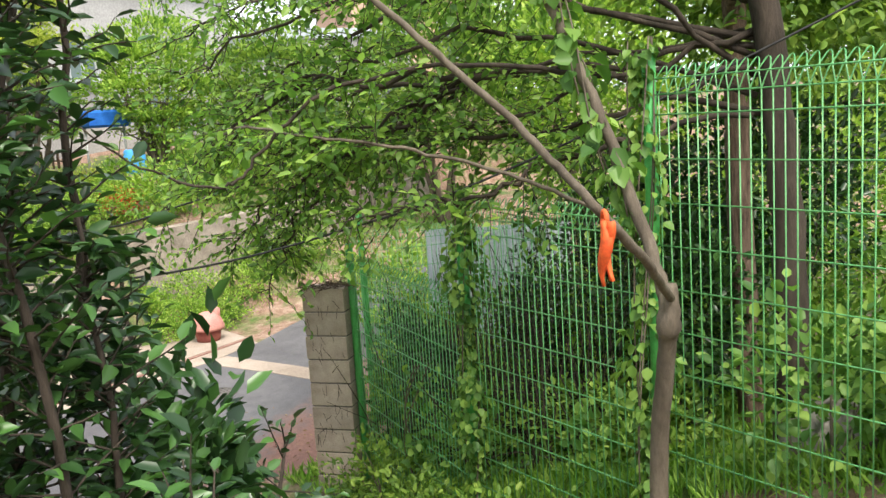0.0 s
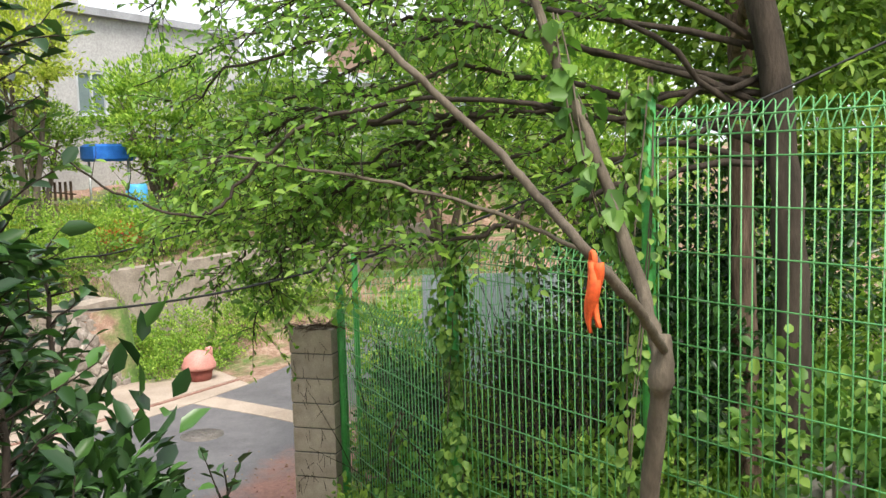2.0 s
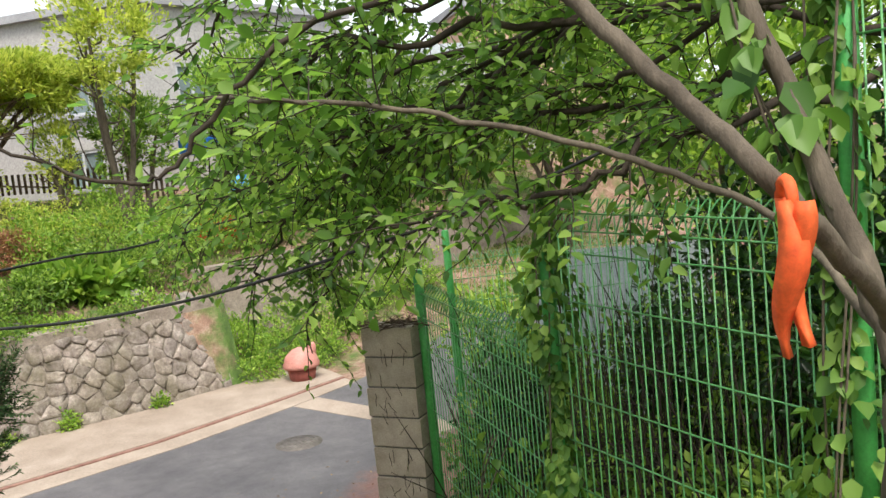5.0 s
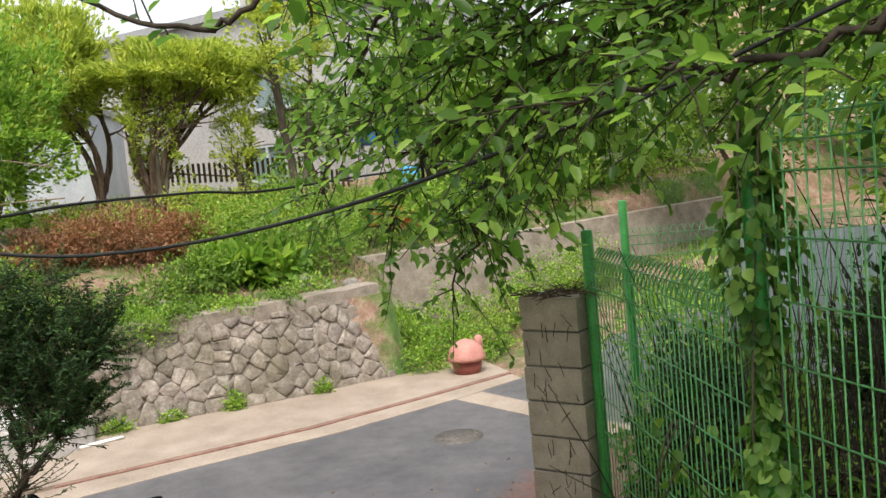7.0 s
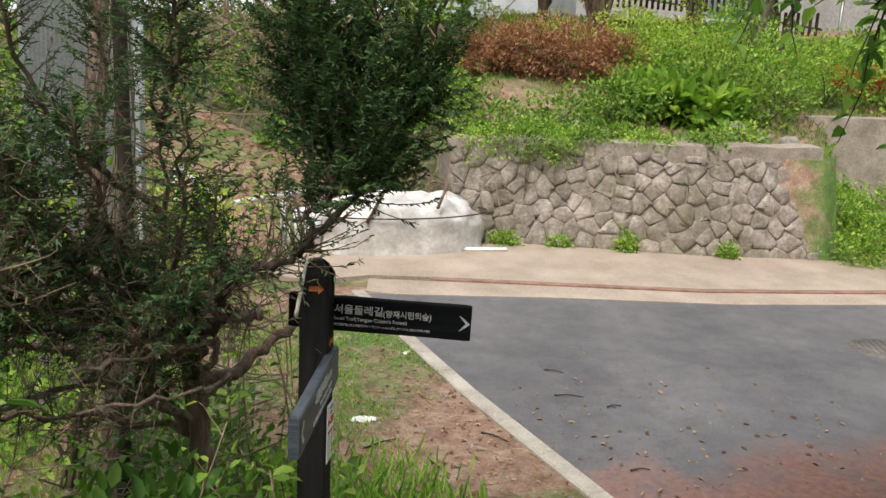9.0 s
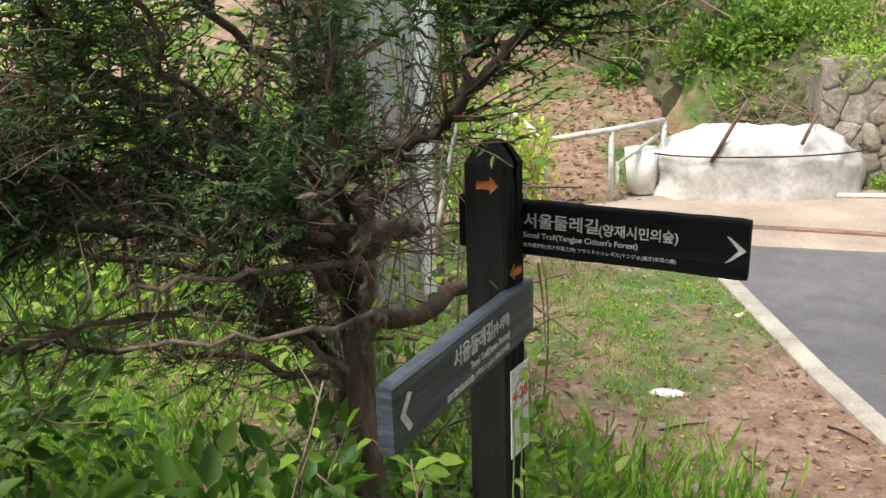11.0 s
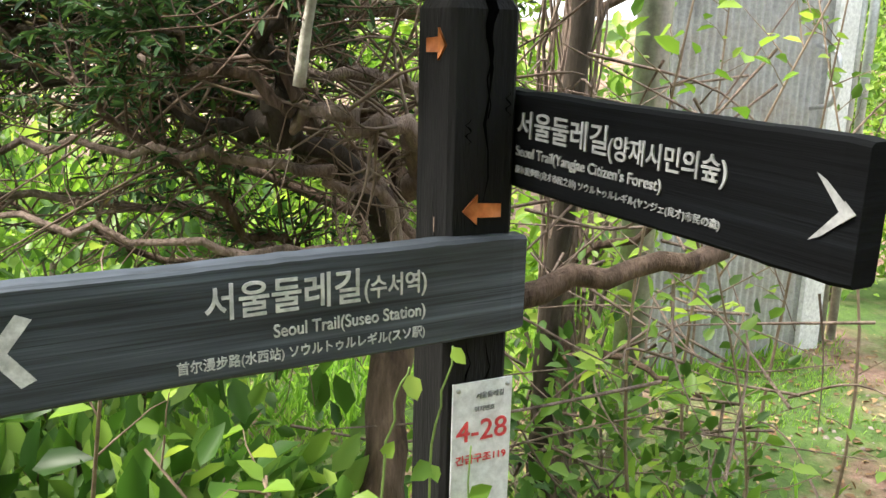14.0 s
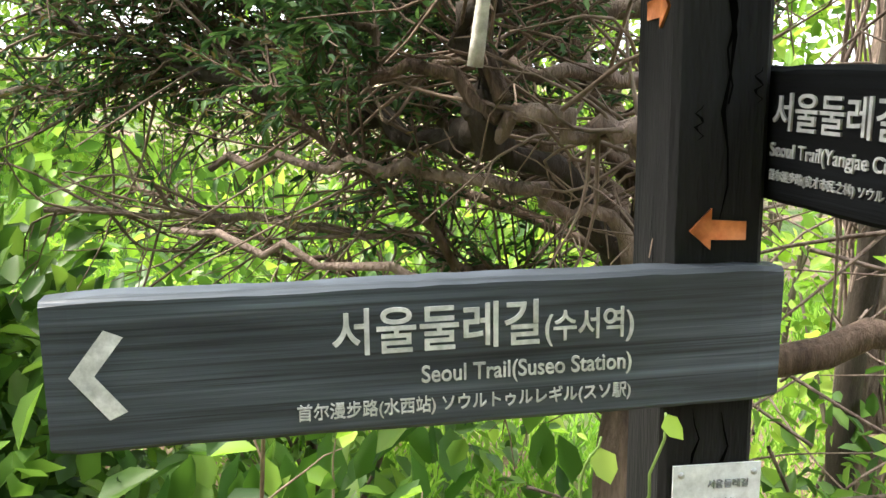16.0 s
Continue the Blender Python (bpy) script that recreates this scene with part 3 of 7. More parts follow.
bk.add(np.array(rows_), [(i * 4 + j, (i + 1) * 4 + j, (i + 1) * 4 + (j + 1) % 4, i * 4 + (j + 1) % 4) for i in range(n_) for j in range(4)] + [(0, 1, 2, 3), (n_ * 4 + 3, n_ * 4 + 2, n_ * 4 + 1, n_ * 4)])
flat(part("mortar_core", bk, STONE_JOINT, stone_wall))
cp = Mesh()
rows_ = []
for i in range(n_ + 1):
    s = W_LEN * i / n_
    top = -0.33 + 0.10 * i / n_ + 0.012 * math.sin(i * 1.7)
    b, d, n = wall_at(s, top)
    j = 0.01 * math.sin(i * 2.3)
    rows_.append([b + n * (0.035 + j) + [0, 0, -0.15 + 0.03 * math.sin(i * 1.3)], b + n * (0.03 + j) + [0, 0, 0.05], b - n * 0.34 + [0, 0, 0.06], b - n * 0.34 + [0, 0, -0.06]])
cp.add(np.array(rows_), [(i * 4 + j, (i + 1) * 4 + j, (i + 1) * 4 + (j + 1) % 4, i * 4 + (j + 1) % 4) for i in range(n_) for j in range(4)] + [(0, 1, 2, 3), (n_ * 4 + 3, n_ * 4 + 2, n_ * 4 + 1, n_ * 4)])
flat(part("concrete_cap", cp, CAPSTONE, stone_wall, "cracked grey concrete cap"))


def clip_cell(poly, p, q):
    """The part of poly nearer to p than to q."""
    m, d = (p + q) / 2, q - p
    out = []
    for i in range(len(poly)):
        a, b = poly[i], poly[(i + 1) % len(poly)]
        da, db = (a - m).dot(d), (b - m).dot(d)
        if da <= 0:
            out.append(a)
        if da * db < 0:
            out.append(a + (b - a) * (da / (da - db)))
    return out


def cells(w, h, step, jitter, g):
    seeds = []
    for j in range(int(h / (step * 0.62)) + 1):
        for i in range(int(w / step) + 1):
            seeds.append(np.array([(i + 0.5 * (j % 2) + 0.25) * step + g.uniform(-jitter, jitter) * step, (j + 0.5) * step * 0.62 + g.uniform(-jitter, jitter) * step]))
    box = [np.array(p) for p in ((0, 0), (w, 0), (w, h), (0, h))]
    for k, p in enumerate(seeds):
        poly = box
        for q in seeds:
            if q is not p and np.abs(q - p).max() < step * 2.6:
                poly = clip_cell(poly, p, q)
                if len(poly) < 3:
                    break
        if len(poly) >= 3:
            yield np.array(poly)


def rubble(parent, w, h, step, place, g, material=None):
    """Stones set in a wall face, each bulging out of its joint."""
    for poly in cells(w, h, step, 0.3, g):
        c = poly.mean(0)
        if np.ptp(poly[:, 0]) < 0.06 or np.ptp(poly[:, 1]) < 0.05:
            continue
        # soften corners
        mids = (poly + np.roll(poly, -1, 0)) / 2
        q = np.stack([poly * 0.92 + c * 0.08, mids], 1).reshape(-1, 2)
        q = c + (q - c) * g.uniform(0.98, 1.06) + g.normal(0, 0.009, q.shape)
        k = len(q)
        bulge = g.uniform(0.006, 0.034)
        m = Mesh()
        vs = []
        tilt = g.normal(0, 0.07, 2)
        for sc, out in ((1.0, -0.03), (0.99, bulge * 0.3), (0.86, bulge * 0.9), (0.45, bulge)):
            for p in q:
                u = c + (p - c) * sc
                vs.append(place(u[0], u[1], out + g.uniform(-0.008, 0.008) + (0 if out < 0 else float((u - c) @ tilt))))
        vs.append(place(c[0], c[1], bulge * 1.02))
        fs = [(r * k + i, r * k + (i + 1) % k, (r + 1) * k + (i + 1) % k, (r + 1) * k + i) for r in range(3) for i in range(k)]
        fs += [(3 * k + i, 3 * k + (i + 1) % k, 4 * k) for i in range(k)]
        m.add(np.array(vs), fs)
        part("stone", m, material or STONE, parent)


def on_wall(u, v, out):
    p, d, n = wall_at(u, -1.5 + v)
    return p + n * out


rubble(stone_wall, W_LEN, 1.17, 0.255, on_wall, np.random.default_rng(5))

# the wall's return at its east end
ret = thing("wall_return", (3.95, 8.4, -1.5), "grey rubble-stone wall end turning into the bank", "retaining wall", kind="structure")
e0, ed, en = wall_at(W_LEN, -1.5)


def on_return(u, v, out):
    top, _, _ = wall_at(W_LEN, -1.5 + v)
    return top + np.array([0.25, 0.97, 0]) * u * 1.0 + np.array([0.97, -0.25, 0]) * (out + 0.012)


rb = Mesh()
rb.add([on_return(u, v, o) for o in (0.0, -0.3) for u, v in ((0, 0), (0.9, 0), (0.9, 1.2), (0, 1.2))], [(0, 1, 2, 3), (4, 7, 6, 5), (0, 4, 5, 1), (1, 5, 6, 2), (2, 6, 7, 3), (3, 7, 4, 0)])
flat(part("mortar_core", rb, STONE_JOINT, ret))
rubble(ret, 0.9, 1.17, 0.27, on_return, np.random.default_rng(9))

# the farther wall up the lane
fw = thing("wall_lane", (6.5, 9.9, -1.2), "pale weathered concrete wall along the climbing lane", "retaining wall", kind="structure")
fm = Mesh()
fl = bend([(3.95, 9.5, 0), (5.0, 9.6, 0), (6.5, 9.95, 0), (9, 10.65, 0), (13, 11.7, 0)], 6)
vs = []
for p in fl:
    t_ = 0.10 + 0.02 * (p[0] - 4.3)
    vs += [(p[0], p[1], gz(p[0], p[1]) - 0.9), (p[0], p[1] + 0.1, t_), (p[0], p[1] + 0.35, t_ + 0.01), (p[0], p[1] + 0.35, t_ - 1.6)]
fm.add(vs, [(i * 4 + j, (i + 1) * 4 + j, (i + 1) * 4 + (j + 1) % 4, i * 4 + (j + 1) % 4) for i in range(len(fl) - 1) for j in range(4)] + [(0, 1, 2, 3)])
flat(part("wall_face", fm, CAPSTONE, fw))


# ---- block pillar ----
PL, PR = np.array([2.525, 0.75, 0]), np.array([2.723, 0.449, 0])
pd = (PR - PL) / np.linalg.norm(PR - PL)
pn = np.array([pd[1], -pd[0], 0])
yaw_p = math.atan2(pd[1], pd[0])
pillar = thing("pillar", (2.7, 0.65, -1.3), "weathered concrete-block gate pillar with dry vine stems", "pillar", kind="structure")
pc = (PL + PR) / 2 - pn * 0.1
pw = float(np.linalg.norm(PR - PL))
core = Mesh()
core.box((pc[0], pc[1], -0.43), (pw - 0.016, 0.184, 1.86), yaw_p)
part("mortar_core", core, MORTAR, pillar)
bl = Mesh()
bl.box((0, 0, 0), (pw, 0.2, 0.19), 0, 0.006)
blme = bl.data("block", BLOCK, False)
for k in range(9):
    zc = 0.423 - 0.2 * k
    o = new("block", blme)
    o.parent = pillar
    o.matrix_parent_inverse = Matrix.Translation(-Vector(pillar.location))
    o.matrix_basis = Matrix.Translation((pc[0] + 0.003 * math.sin(k * 2.1), pc[1] + 0.003 * math.cos(k * 3.3), zc)) @ Matrix.Rotation(yaw_p + 0.01 * math.sin(k * 5), 4, 'Z')
vm = Mesh()
g_ = np.random.default_rng(21)
for _ in range(46):
    u, v = g_.uniform(0.03, pw - 0.03), g_.uniform(-1.0, 0.45)
    a = g_.normal(-1.4, 0.5)
    pts = [PL + pd * (u + i * 0.02 * math.cos(a) + g_.normal(0, 0.003)) + pn * 0.004 + np.array([0, 0, v + i * 0.022 * math.sin(a)]) for i in range(5)]
    pts = [p for p in pts if 0.02 < (p - PL).dot(pd) < pw - 0.02]
    if len(pts) > 2:
        vm.tube(pts, 0.0022, 4)
part("vine_stems", vm, BARK_DARK, pillar, "dry brown creeper stems clinging to the blocks")
dm = Mesh()
for _ in range(70):
    p = pc + pd * g_.uniform(-pw / 2, pw / 2 + 0.08) + pn * g_.uniform(-0.1, 0.12) + np.array([0, 0, 0.52 + abs(g_.normal(0, 0.018))])
    q = unit(g_.normal(size=3) * [1, 1, 0.25]) * g_.uniform(0.05, 0.14)
    dm.tube([p - q, p + g_.normal(0, 0.008, 3), p + q], [0.002, 0.003, 0.0015], 4)
tagged(part("dry_twigs", dm, BARK_RED, None), "dry brown twigs and needles lying on the pillar", "twigs", kind="stuff")


# ---- green mesh fence ----
def fence_run(a, b, top, tall, post_top, label, first=True, sag=0.0):
    """One panel of welded mesh with a zigzag top edge, and its first post."""
    a, b = np.array([*a, 0.0]), np.array([*b, 0.0])
    d = b - a
    ln = float(np.linalg.norm(d))
    d /= ln
    yaw = math.atan2(d[1], d[0])
    fence = thing("mesh_fence", (a[0], a[1], top - tall), label, "fence", "green mesh fence panels")
    back = Matrix.Translation(-Vector(fence.location))
    if first:
        pm = Mesh()
        pm.tube([(a[0], a[1], top - tall - 0.25), (a[0], a[1], post_top - 0.012), (a[0], a[1], post_top)], [0.032, 0.032, 0.024], 14)
        part("post", pm, FENCE_GREEN, fence, "round green steel post")
    n = max(2, int(ln / 0.052))
    vw = Mesh()
    vw.tube([(0, 0, -tall), (0, 0, -0.13)], 0.0033, 5)
    vme = vw.data("upright_wire", WIRE_GREEN)
    hw = Mesh()
    hw.tube([(0, 0, 0), (ln, 0, 0)], 0.0036, 5)
    hme = hw.data("cross_wire", WIRE_GREEN)
    zw = Mesh()
    s = ln / n
    lean = 0.05
    for sg in (1,):
        zw.tube([(0, 0, -0.13), (s * 0.35, 0.012, -0.07), (s * 0.8, lean, -0.012), (s, lean + 0.006, 0.0), (s * 1.2, lean, -0.012), (s * 1.65, 0.012, -0.07), (s * 2, 0, -0.13)], 0.0033, 5, False)
    zme = zw.data("top_loop", WIRE_GREEN)
    for i in range(n + 1):
        o = new("upright_wire", vme)
        o.parent, o.matrix_parent_inverse = fence, back
        o.matrix_basis = Matrix.Translation((*(a + d * s * i)[:2], top))
        if i <= n - 2:
            z = new("top_loop", zme)
            z.parent, z.matrix_parent_inverse = fence, back
            z.matrix_basis = Matrix.Translation((*(a + d * s * i)[:2], top)) @ Matrix.Rotation(yaw, 4, 'Z')
    zs = [-0.06, -0.13, -0.22] + [-0.22 - 0.2 * k for k in range(1, int((tall - 0.22) / 0.2) + 1)]
    for zz in zs:
        o = new("cross_wire", hme)
        o.parent, o.matrix_parent_inverse = fence, back
        o.matrix_basis = Matrix.Translation((a[0], a[1], top + zz)) @ Matrix.Rotation(yaw, 4, 'Z')
    return fence


PPOST, MPOST, NPOST, LAST, FPOST = (2.834, 0.475), (2.352, -1.459), (2.24, -2.95), (2.1, -4.95), (3.993, 1.972)
fence_run(PPOST, MPOST, 0.78, 1.98, 0.87, "green welded-mesh fence panel beside the block pillar, climbed by ivy")
fence_run(MPOST, NPOST, 1.37, 1.95, 1.41, "green welded-mesh fence panel, its upper edge a step higher")
fence_run(NPOST, LAST, 2.02, 1.98, 2.08, "tall green welded-mesh fence panel highest up the path")
fence_run(FPOST, (5.7, 1.15), 0.72, 1.9, 0.93, "green welded-mesh fence panel along the lane")


# ---- signpost ----
def text_mesh(body, size, material, name="lettering", spacing=1.0, bold=0.0):
    cu = bpy.data.curves.new(name, 'FONT')
    cu.body, cu.size, cu.extrude, cu.space_character = body, size, 0.0006, spacing
    cu.offset = bold
    tmp = bpy.data.objects.new(name, cu)
    me = bpy.data.meshes.new_from_object(tmp)
    bpy.data.objects.remove(tmp)
    me.materials.clear()
    me.materials.append(material)
    return me


def put_text(body, x0, z0, x1, h, turn, parent, material, name="lettering", label="", bold=0.0):
    """Lettering fitted between x0 and x1 on its line at z0, h tall, in the board's own plane."""
    me = text_mesh(body, 1.0, material, name, 1.0, bold)
    co = np.empty(len(me.vertices) * 3)
    me.vertices.foreach_get("co", co)
    co = co.reshape(-1, 3)
    lo, hi = co.min(0), co.max(0)
    co[:, 0] = x0 + (co[:, 0] - lo[0]) / (hi[0] - lo[0]) * (x1 - x0)
    co[:, 1] = z0 + (co[:, 1] - lo[1]) / (hi[1] - lo[1]) * h
    co[:, 2] = np.where(co[:, 2] > 0, 0.0012, -0.0006)
    w = (np.array(turn.to_3x3()) @ co.T).T + np.array(turn.translation)
    me.vertices.foreach_set("co", w.ravel())
    me.update()
    return part(name, me, material, parent, label)


def board(name, length, tall, thick, turn, seed, material):
    """A weathered plank: slightly wavy long edges, rounded arrises; x along, z up, its face towards -y."""
    g = np.random.default_rng(seed)
    m = Mesh()
    n = 30
    rows = []
    wave = np.cumsum(g.normal(0, 0.0005, n + 1))
    wave2 = np.cumsum(g.normal(0, 0.0005, n + 1))
    for i in range(n + 1):
        x = length * i / n
        e = 0.0015 if i in (0, n) else 0.0
        t, b = tall + wave[i] - e, wave2[i] + e
        k = 0.004
        f, r = 0 + e, thick - e
        rows.append([(x, f + k, b), (x, f, b + k), (x, f, t - k), (x, f + k, t), (x, r - k, t), (x, r, t - k), (x, r, b + k), (x, r - k, b)])
    m.add(np.array(rows), [(i * 8 + j, (i + 1) * 8 + j, (i + 1) * 8 + (j + 1) % 8, i * 8 + (j + 1) % 8) for i in range(n) for j in range(8)] + [tuple(range(8)), tuple(range(n * 8 + 7, n * 8 - 1, -1))])
    me = m.data(name, material, False)
    ob = new(name, me)
    ob.parent = signpost
    ob.matrix_parent_inverse = Matrix.Translation(-Vector(signpost.location))
    ob.matrix_basis = turn
    return ob


POST_Z = gz(0, 0)
signpost = thing("signpost", (0, 0, POST_Z), "black-stained wooden trail signpost with two lettered arrow boards", "signpost")
pm = Mesh()
half_w, ct = 0.047, 0.006
PX, PY = 0.016, 0.003
half_y = 0.043
rings = []
for z, w in ((POST_Z - 0.3, half_w), (0.085, half_w), (0.10, half_w), (0.13, 0.03), (0.145, 0.016)):
    c = ct if w == half_w else ct * 0.5
    rings.append([(PX + a, PY + b_, z) for a, b_ in ((-w + c, -w * 0.915), (w - c, -w * 0.915), (w, -w * 0.915 + c), (w, w * 0.915 - c), (w - c, w * 0.915), (-w + c, w * 0.915), (-w, w * 0.915 - c), (-w, -w * 0.915 + c))])
pm.add(np.array(rings), [(r * 8 + j, r * 8 + (j + 1) % 8, r * 8 + 8 + (j + 1) % 8, r * 8 + 8 + j) for r in range(len(rings) - 1) for j in range(8)] + [tuple(range((len(rings) - 1) * 8, len(rings) * 8))])
flat(part("post", pm, STAIN_WOOD, signpost, "square black-stained post with a pyramid top and drying cracks"))
CRACK = mat("deep_crack", (0.001, 0.001, 0.001), (0.003, 0.003, 0.003), 20, 1.0, bump=0.0, spec=0.0)
ck = Mesh()
for face, u0, za, zb, wd in (((1, 0), 0.004, -0.12, 0.13, 0.004), ((1, 0), -0.012, -0.40, -0.285, 0.003), ((1, 0), 0.015, -0.42, -0.29, 0.004), ((1, 0), -0.02, -0.05, -0.02, 0.003), ((1, 0), 0.03, -0.02, 0.01, 0.003), ((0, -1), 0.01, -0.3, -0.1, 0.002)):
    pts = []
    for i in range(9):
        z = za + (zb - za) * i / 8
        u = u0 + 0.004 * math.sin(i * 1.9 + za * 9)
        pts.append((u, z, wd * math.sin(math.pi * (i + 0.4) / 8.8) * (0.8 + 0.4 * math.sin(i * 2.7))))
    vs = []
    for u, z, w_ in pts:
        for s_ in (-w_ / 2, w_ / 2):
            vs.append((PX + half_w + 0.0006, PY + u + s_, z) if face == (1, 0) else (PX + u + s_, PY - half_y - 0.0006, z))
    ck.add(vs, [(2 * i, 2 * i + 1, 2 * i + 3, 2 * i + 2) for i in range(8)])
# the split opens into a wide cleft at the top
vs = []
for i in range(12):
    z = -0.02 + 0.163 * i / 11
    xf = PX + float(np.interp(z, [0.10, 0.13, 0.145], [half_w, 0.03, 0.016])) + 0.0012
    w_ = 0.0015 + 0.011 * smooth(0.02, 0.12, z)
    u = 0.004 + 0.003 * math.sin(i * 1.7)
    vs += [(xf, PY + u - w_ * 0.6, z), (xf, PY + u + w_ * 0.6, z)]
ck.add(vs, [(2 * i, 2 * i + 1, 2 * i + 3, 2 * i + 2) for i in range(11)])
part("crack", ck, CRACK, signpost, "dark drying cracks in the post")

# board towards +x, on the north face; board towards -y, on the east face
T1 = Matrix.Translation((-0.09, 0.0385, -0.0995)) @ Matrix.Rotation(radians(4.2), 4, 'Z') @ Matrix.Rotation(radians(0.9), 4, 'Y')
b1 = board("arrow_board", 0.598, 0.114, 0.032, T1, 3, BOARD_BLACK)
b1["label"] = "black arrow board pointing towards the lane"
T2 = Matrix.Translation((0.1213, -0.5365, -0.2735)) @ Matrix.Rotation(radians(94.1), 4, 'Z') @ Matrix.Rotation(radians(0.1), 4, 'Y')
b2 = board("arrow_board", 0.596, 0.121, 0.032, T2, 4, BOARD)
b2["label"] = "slate-black arrow board pointing up the path, wood grain showing"
F1, F2 = (T @ Matrix.Translation((0, -0.0006, 0)) @ Matrix.Rotation(radians(90), 4, 'X') for T in (T1, T2))


def chevron(parent, turn, x, z, w, h, sgn, material=LETTER):
    m = Mesh()
    t = 0.0135 if w > 0 else 0.010
    vs = [(x, z, 0.001), (x + sgn * w, z + h / 2, 0.001), (x + sgn * (w + t), z + h / 2 - t * 0.45, 0.001), (x + sgn * t * 1.35, z, 0.001), (x + sgn * (w + t), z - h / 2 + t * 0.45, 0.001), (x + sgn * w, z - h / 2, 0.001)]
    vs = vs + [(a, b, -0.001) for a, b, c in vs]
    m.add((np.array(turn.to_3x3()) @ np.array(vs).T).T + np.array(turn.translation), [(0, 1, 2, 3), (0, 3, 4, 5), (6, 9, 8, 7), (6, 11, 10, 9)])
    return flat(part("chevron", m, material, parent, "white chevron"))


for ob, F, lines in ((b1, F1, [("서울둘레길", 0.150, 0.060, 0.309, 0.031), ("(양재시민의숲)", 0.311, 0.054, 0.468, 0.029), ("Seoul Trail(Yangjae Citizen's Forest)", 0.149, 0.0345, 0.390, 0.0155), ("首尔漫步路(良才市民之林) ソウルトゥルレギル(ヤンジェ(良才)市民の森)", 0.149, 0.0165, 0.466, 0.0105)]),
                     (b2, F2, [("서울둘레길", 0.212, 0.0645, 0.379, 0.0375), ("(수서역)", 0.384, 0.062, 0.460, 0.030), ("Seoul Trail(Suseo Station)", 0.282, 0.034, 0.459, 0.0185), ("首尔漫步路(水西站) ソウルトゥルレギル(スソ駅)", 0.183, 0.0115, 0.459, 0.0158)])):
    for body, x0, z0, x1, h in lines:
        t_ = put_text(body, x0, z0, x1, h, F, signpost, LETTER_DULL if ob is b1 else LETTER, "lettering", "white lettering", 0.011 if h > 0.02 else (0.006 if h > 0.015 else 0.002))
        t_.parent, t_.matrix_parent_inverse = ob, (T1 if ob is b1 else T2).inverted()
for c_, ob, turn in ((chevron(signpost, F1, 0.581, 0.058, -0.024, 0.054, 1, LETTER_DULL), b1, T1), (chevron(signpost, F2, 0.0175, 0.0615, 0.027, 0.070, 1), b2, T2)):
    c_.parent, c_.matrix_parent_inverse = ob, turn.inverted()


def arrow(turn, sgn):
    """A small flat arrow plate; its tip towards sgn along x."""
    m = Mesh()
    o = [(0.0, 0.0), (0.019, 0.019), (0.019, 0.009), (0.05, 0.007), (0.05, -0.009), (0.019, -0.008), (0.019, -0.017)]
    vs = [(sgn * x, z, 0.002) for x, z in o] + [(sgn * x, z, -0.001) for x, z in o]
    k = len(o)
    fs = [(0, 1, 2), (0, 2, 5), (0, 5, 6), (2, 3, 4, 5)] + [(i, (i + 1) % k, k + (i + 1) % k, k + i) for i in range(k)]
    m.add((np.array(turn.to_3x3()) @ np.array(vs).T).T + np.array(turn.translation), fs)
    part("arrow_plate", m, ORANGE, signpost, "small orange arrow plate")


arrow(Matrix.Translation((0.05, -0.0405, 0.06)) @ Matrix.Rotation(radians(90), 4, 'X'), -1)
arrow(Matrix.Translation((0.0635, -0.0225, -0.126)) @ Matrix.Rotation(radians(90), 4, 'Z') @ Matrix.Rotation(radians(90), 4, 'X'), 1)

card = thing("location_card", (0.06, 0.005, -0.45), "white location card with red numerals fixed to the post", "sign")
cm = Mesh()
cm.box((0.0655, 0.012, -0.44), (0.002, 0.082, 0.205), 0)
flat(part("card", cm, PAPER, card))
FC = Matrix.Translation((0.067, -0.029, -0.543)) @ Matrix.Rotation(radians(90), 4, 'Z') @ Matrix.Rotation(radians(90), 4, 'X')
for body, x0, z0, x1, h, mt in (("서울둘레길", 0.032, 0.183, 0.07, 0.008, PRINT_GREY), ("위치번호", 0.03, 0.166, 0.058, 0.007, PRINT_GREY), ("4-28", 0.006, 0.128, 0.076, 0.027, PRINT_RED), ("긴급구조119", 0.006, 0.098, 0.076, 0.012, PRINT_RED)):
    put_text(body, x0, z0, x1, h, FC, card, mt)
for y in (-0.022, 0.046):
    sc = Mesh()
    sc.tube([(0.0655, y, -0.346), (0.0685, y, -0.346)], 0.003, 8)
    part("screw", sc, METAL, card)


def creeper(pts, n, size, seed, label):
    """A thin climbing stem with a few small leaves near its tip."""
    g = np.random.default_rng(seed)
    root = thing("creeper", tuple(pts[0]), label, "creeper")
    line = bend(pts, 7, 0.002)
    m = Mesh()
    m.tube(line, np.linspace(0.0022, 0.0012, len(line)), 5)
    part("stem", m, CREEPER_STEM, root)
    P, d = along(line, g.uniform(0.35, 1.0, n))
    D = unit(g.normal(size=(n, 3)) * [0.5, 1, 0.7] + [0.5, 0, 0])
    L = size * g.uniform(0.6, 1.3, n)
    part("foliage", leaves("foliage", P, D, unit(np.array([0.9, -0.2, 0.6]) + g.normal(0, 0.3, (n, 3))), L, L * 0.75, LEAF_BRIGHT), LEAF_BRIGHT, root)


CREEPER_STEM = mat("green_stem", (0.12, 0.2, 0.05), (0.24, 0.34, 0.09), 12, 0.6, bump=0.1)
creeper([(0.10, -0.12, -1.42), (0.115, -0.085, -0.8), (0.118, -0.082, -0.42), (0.128, -0.062, -0.262)], 13, 0.026, 5, "thin green creeper climbing the signpost")
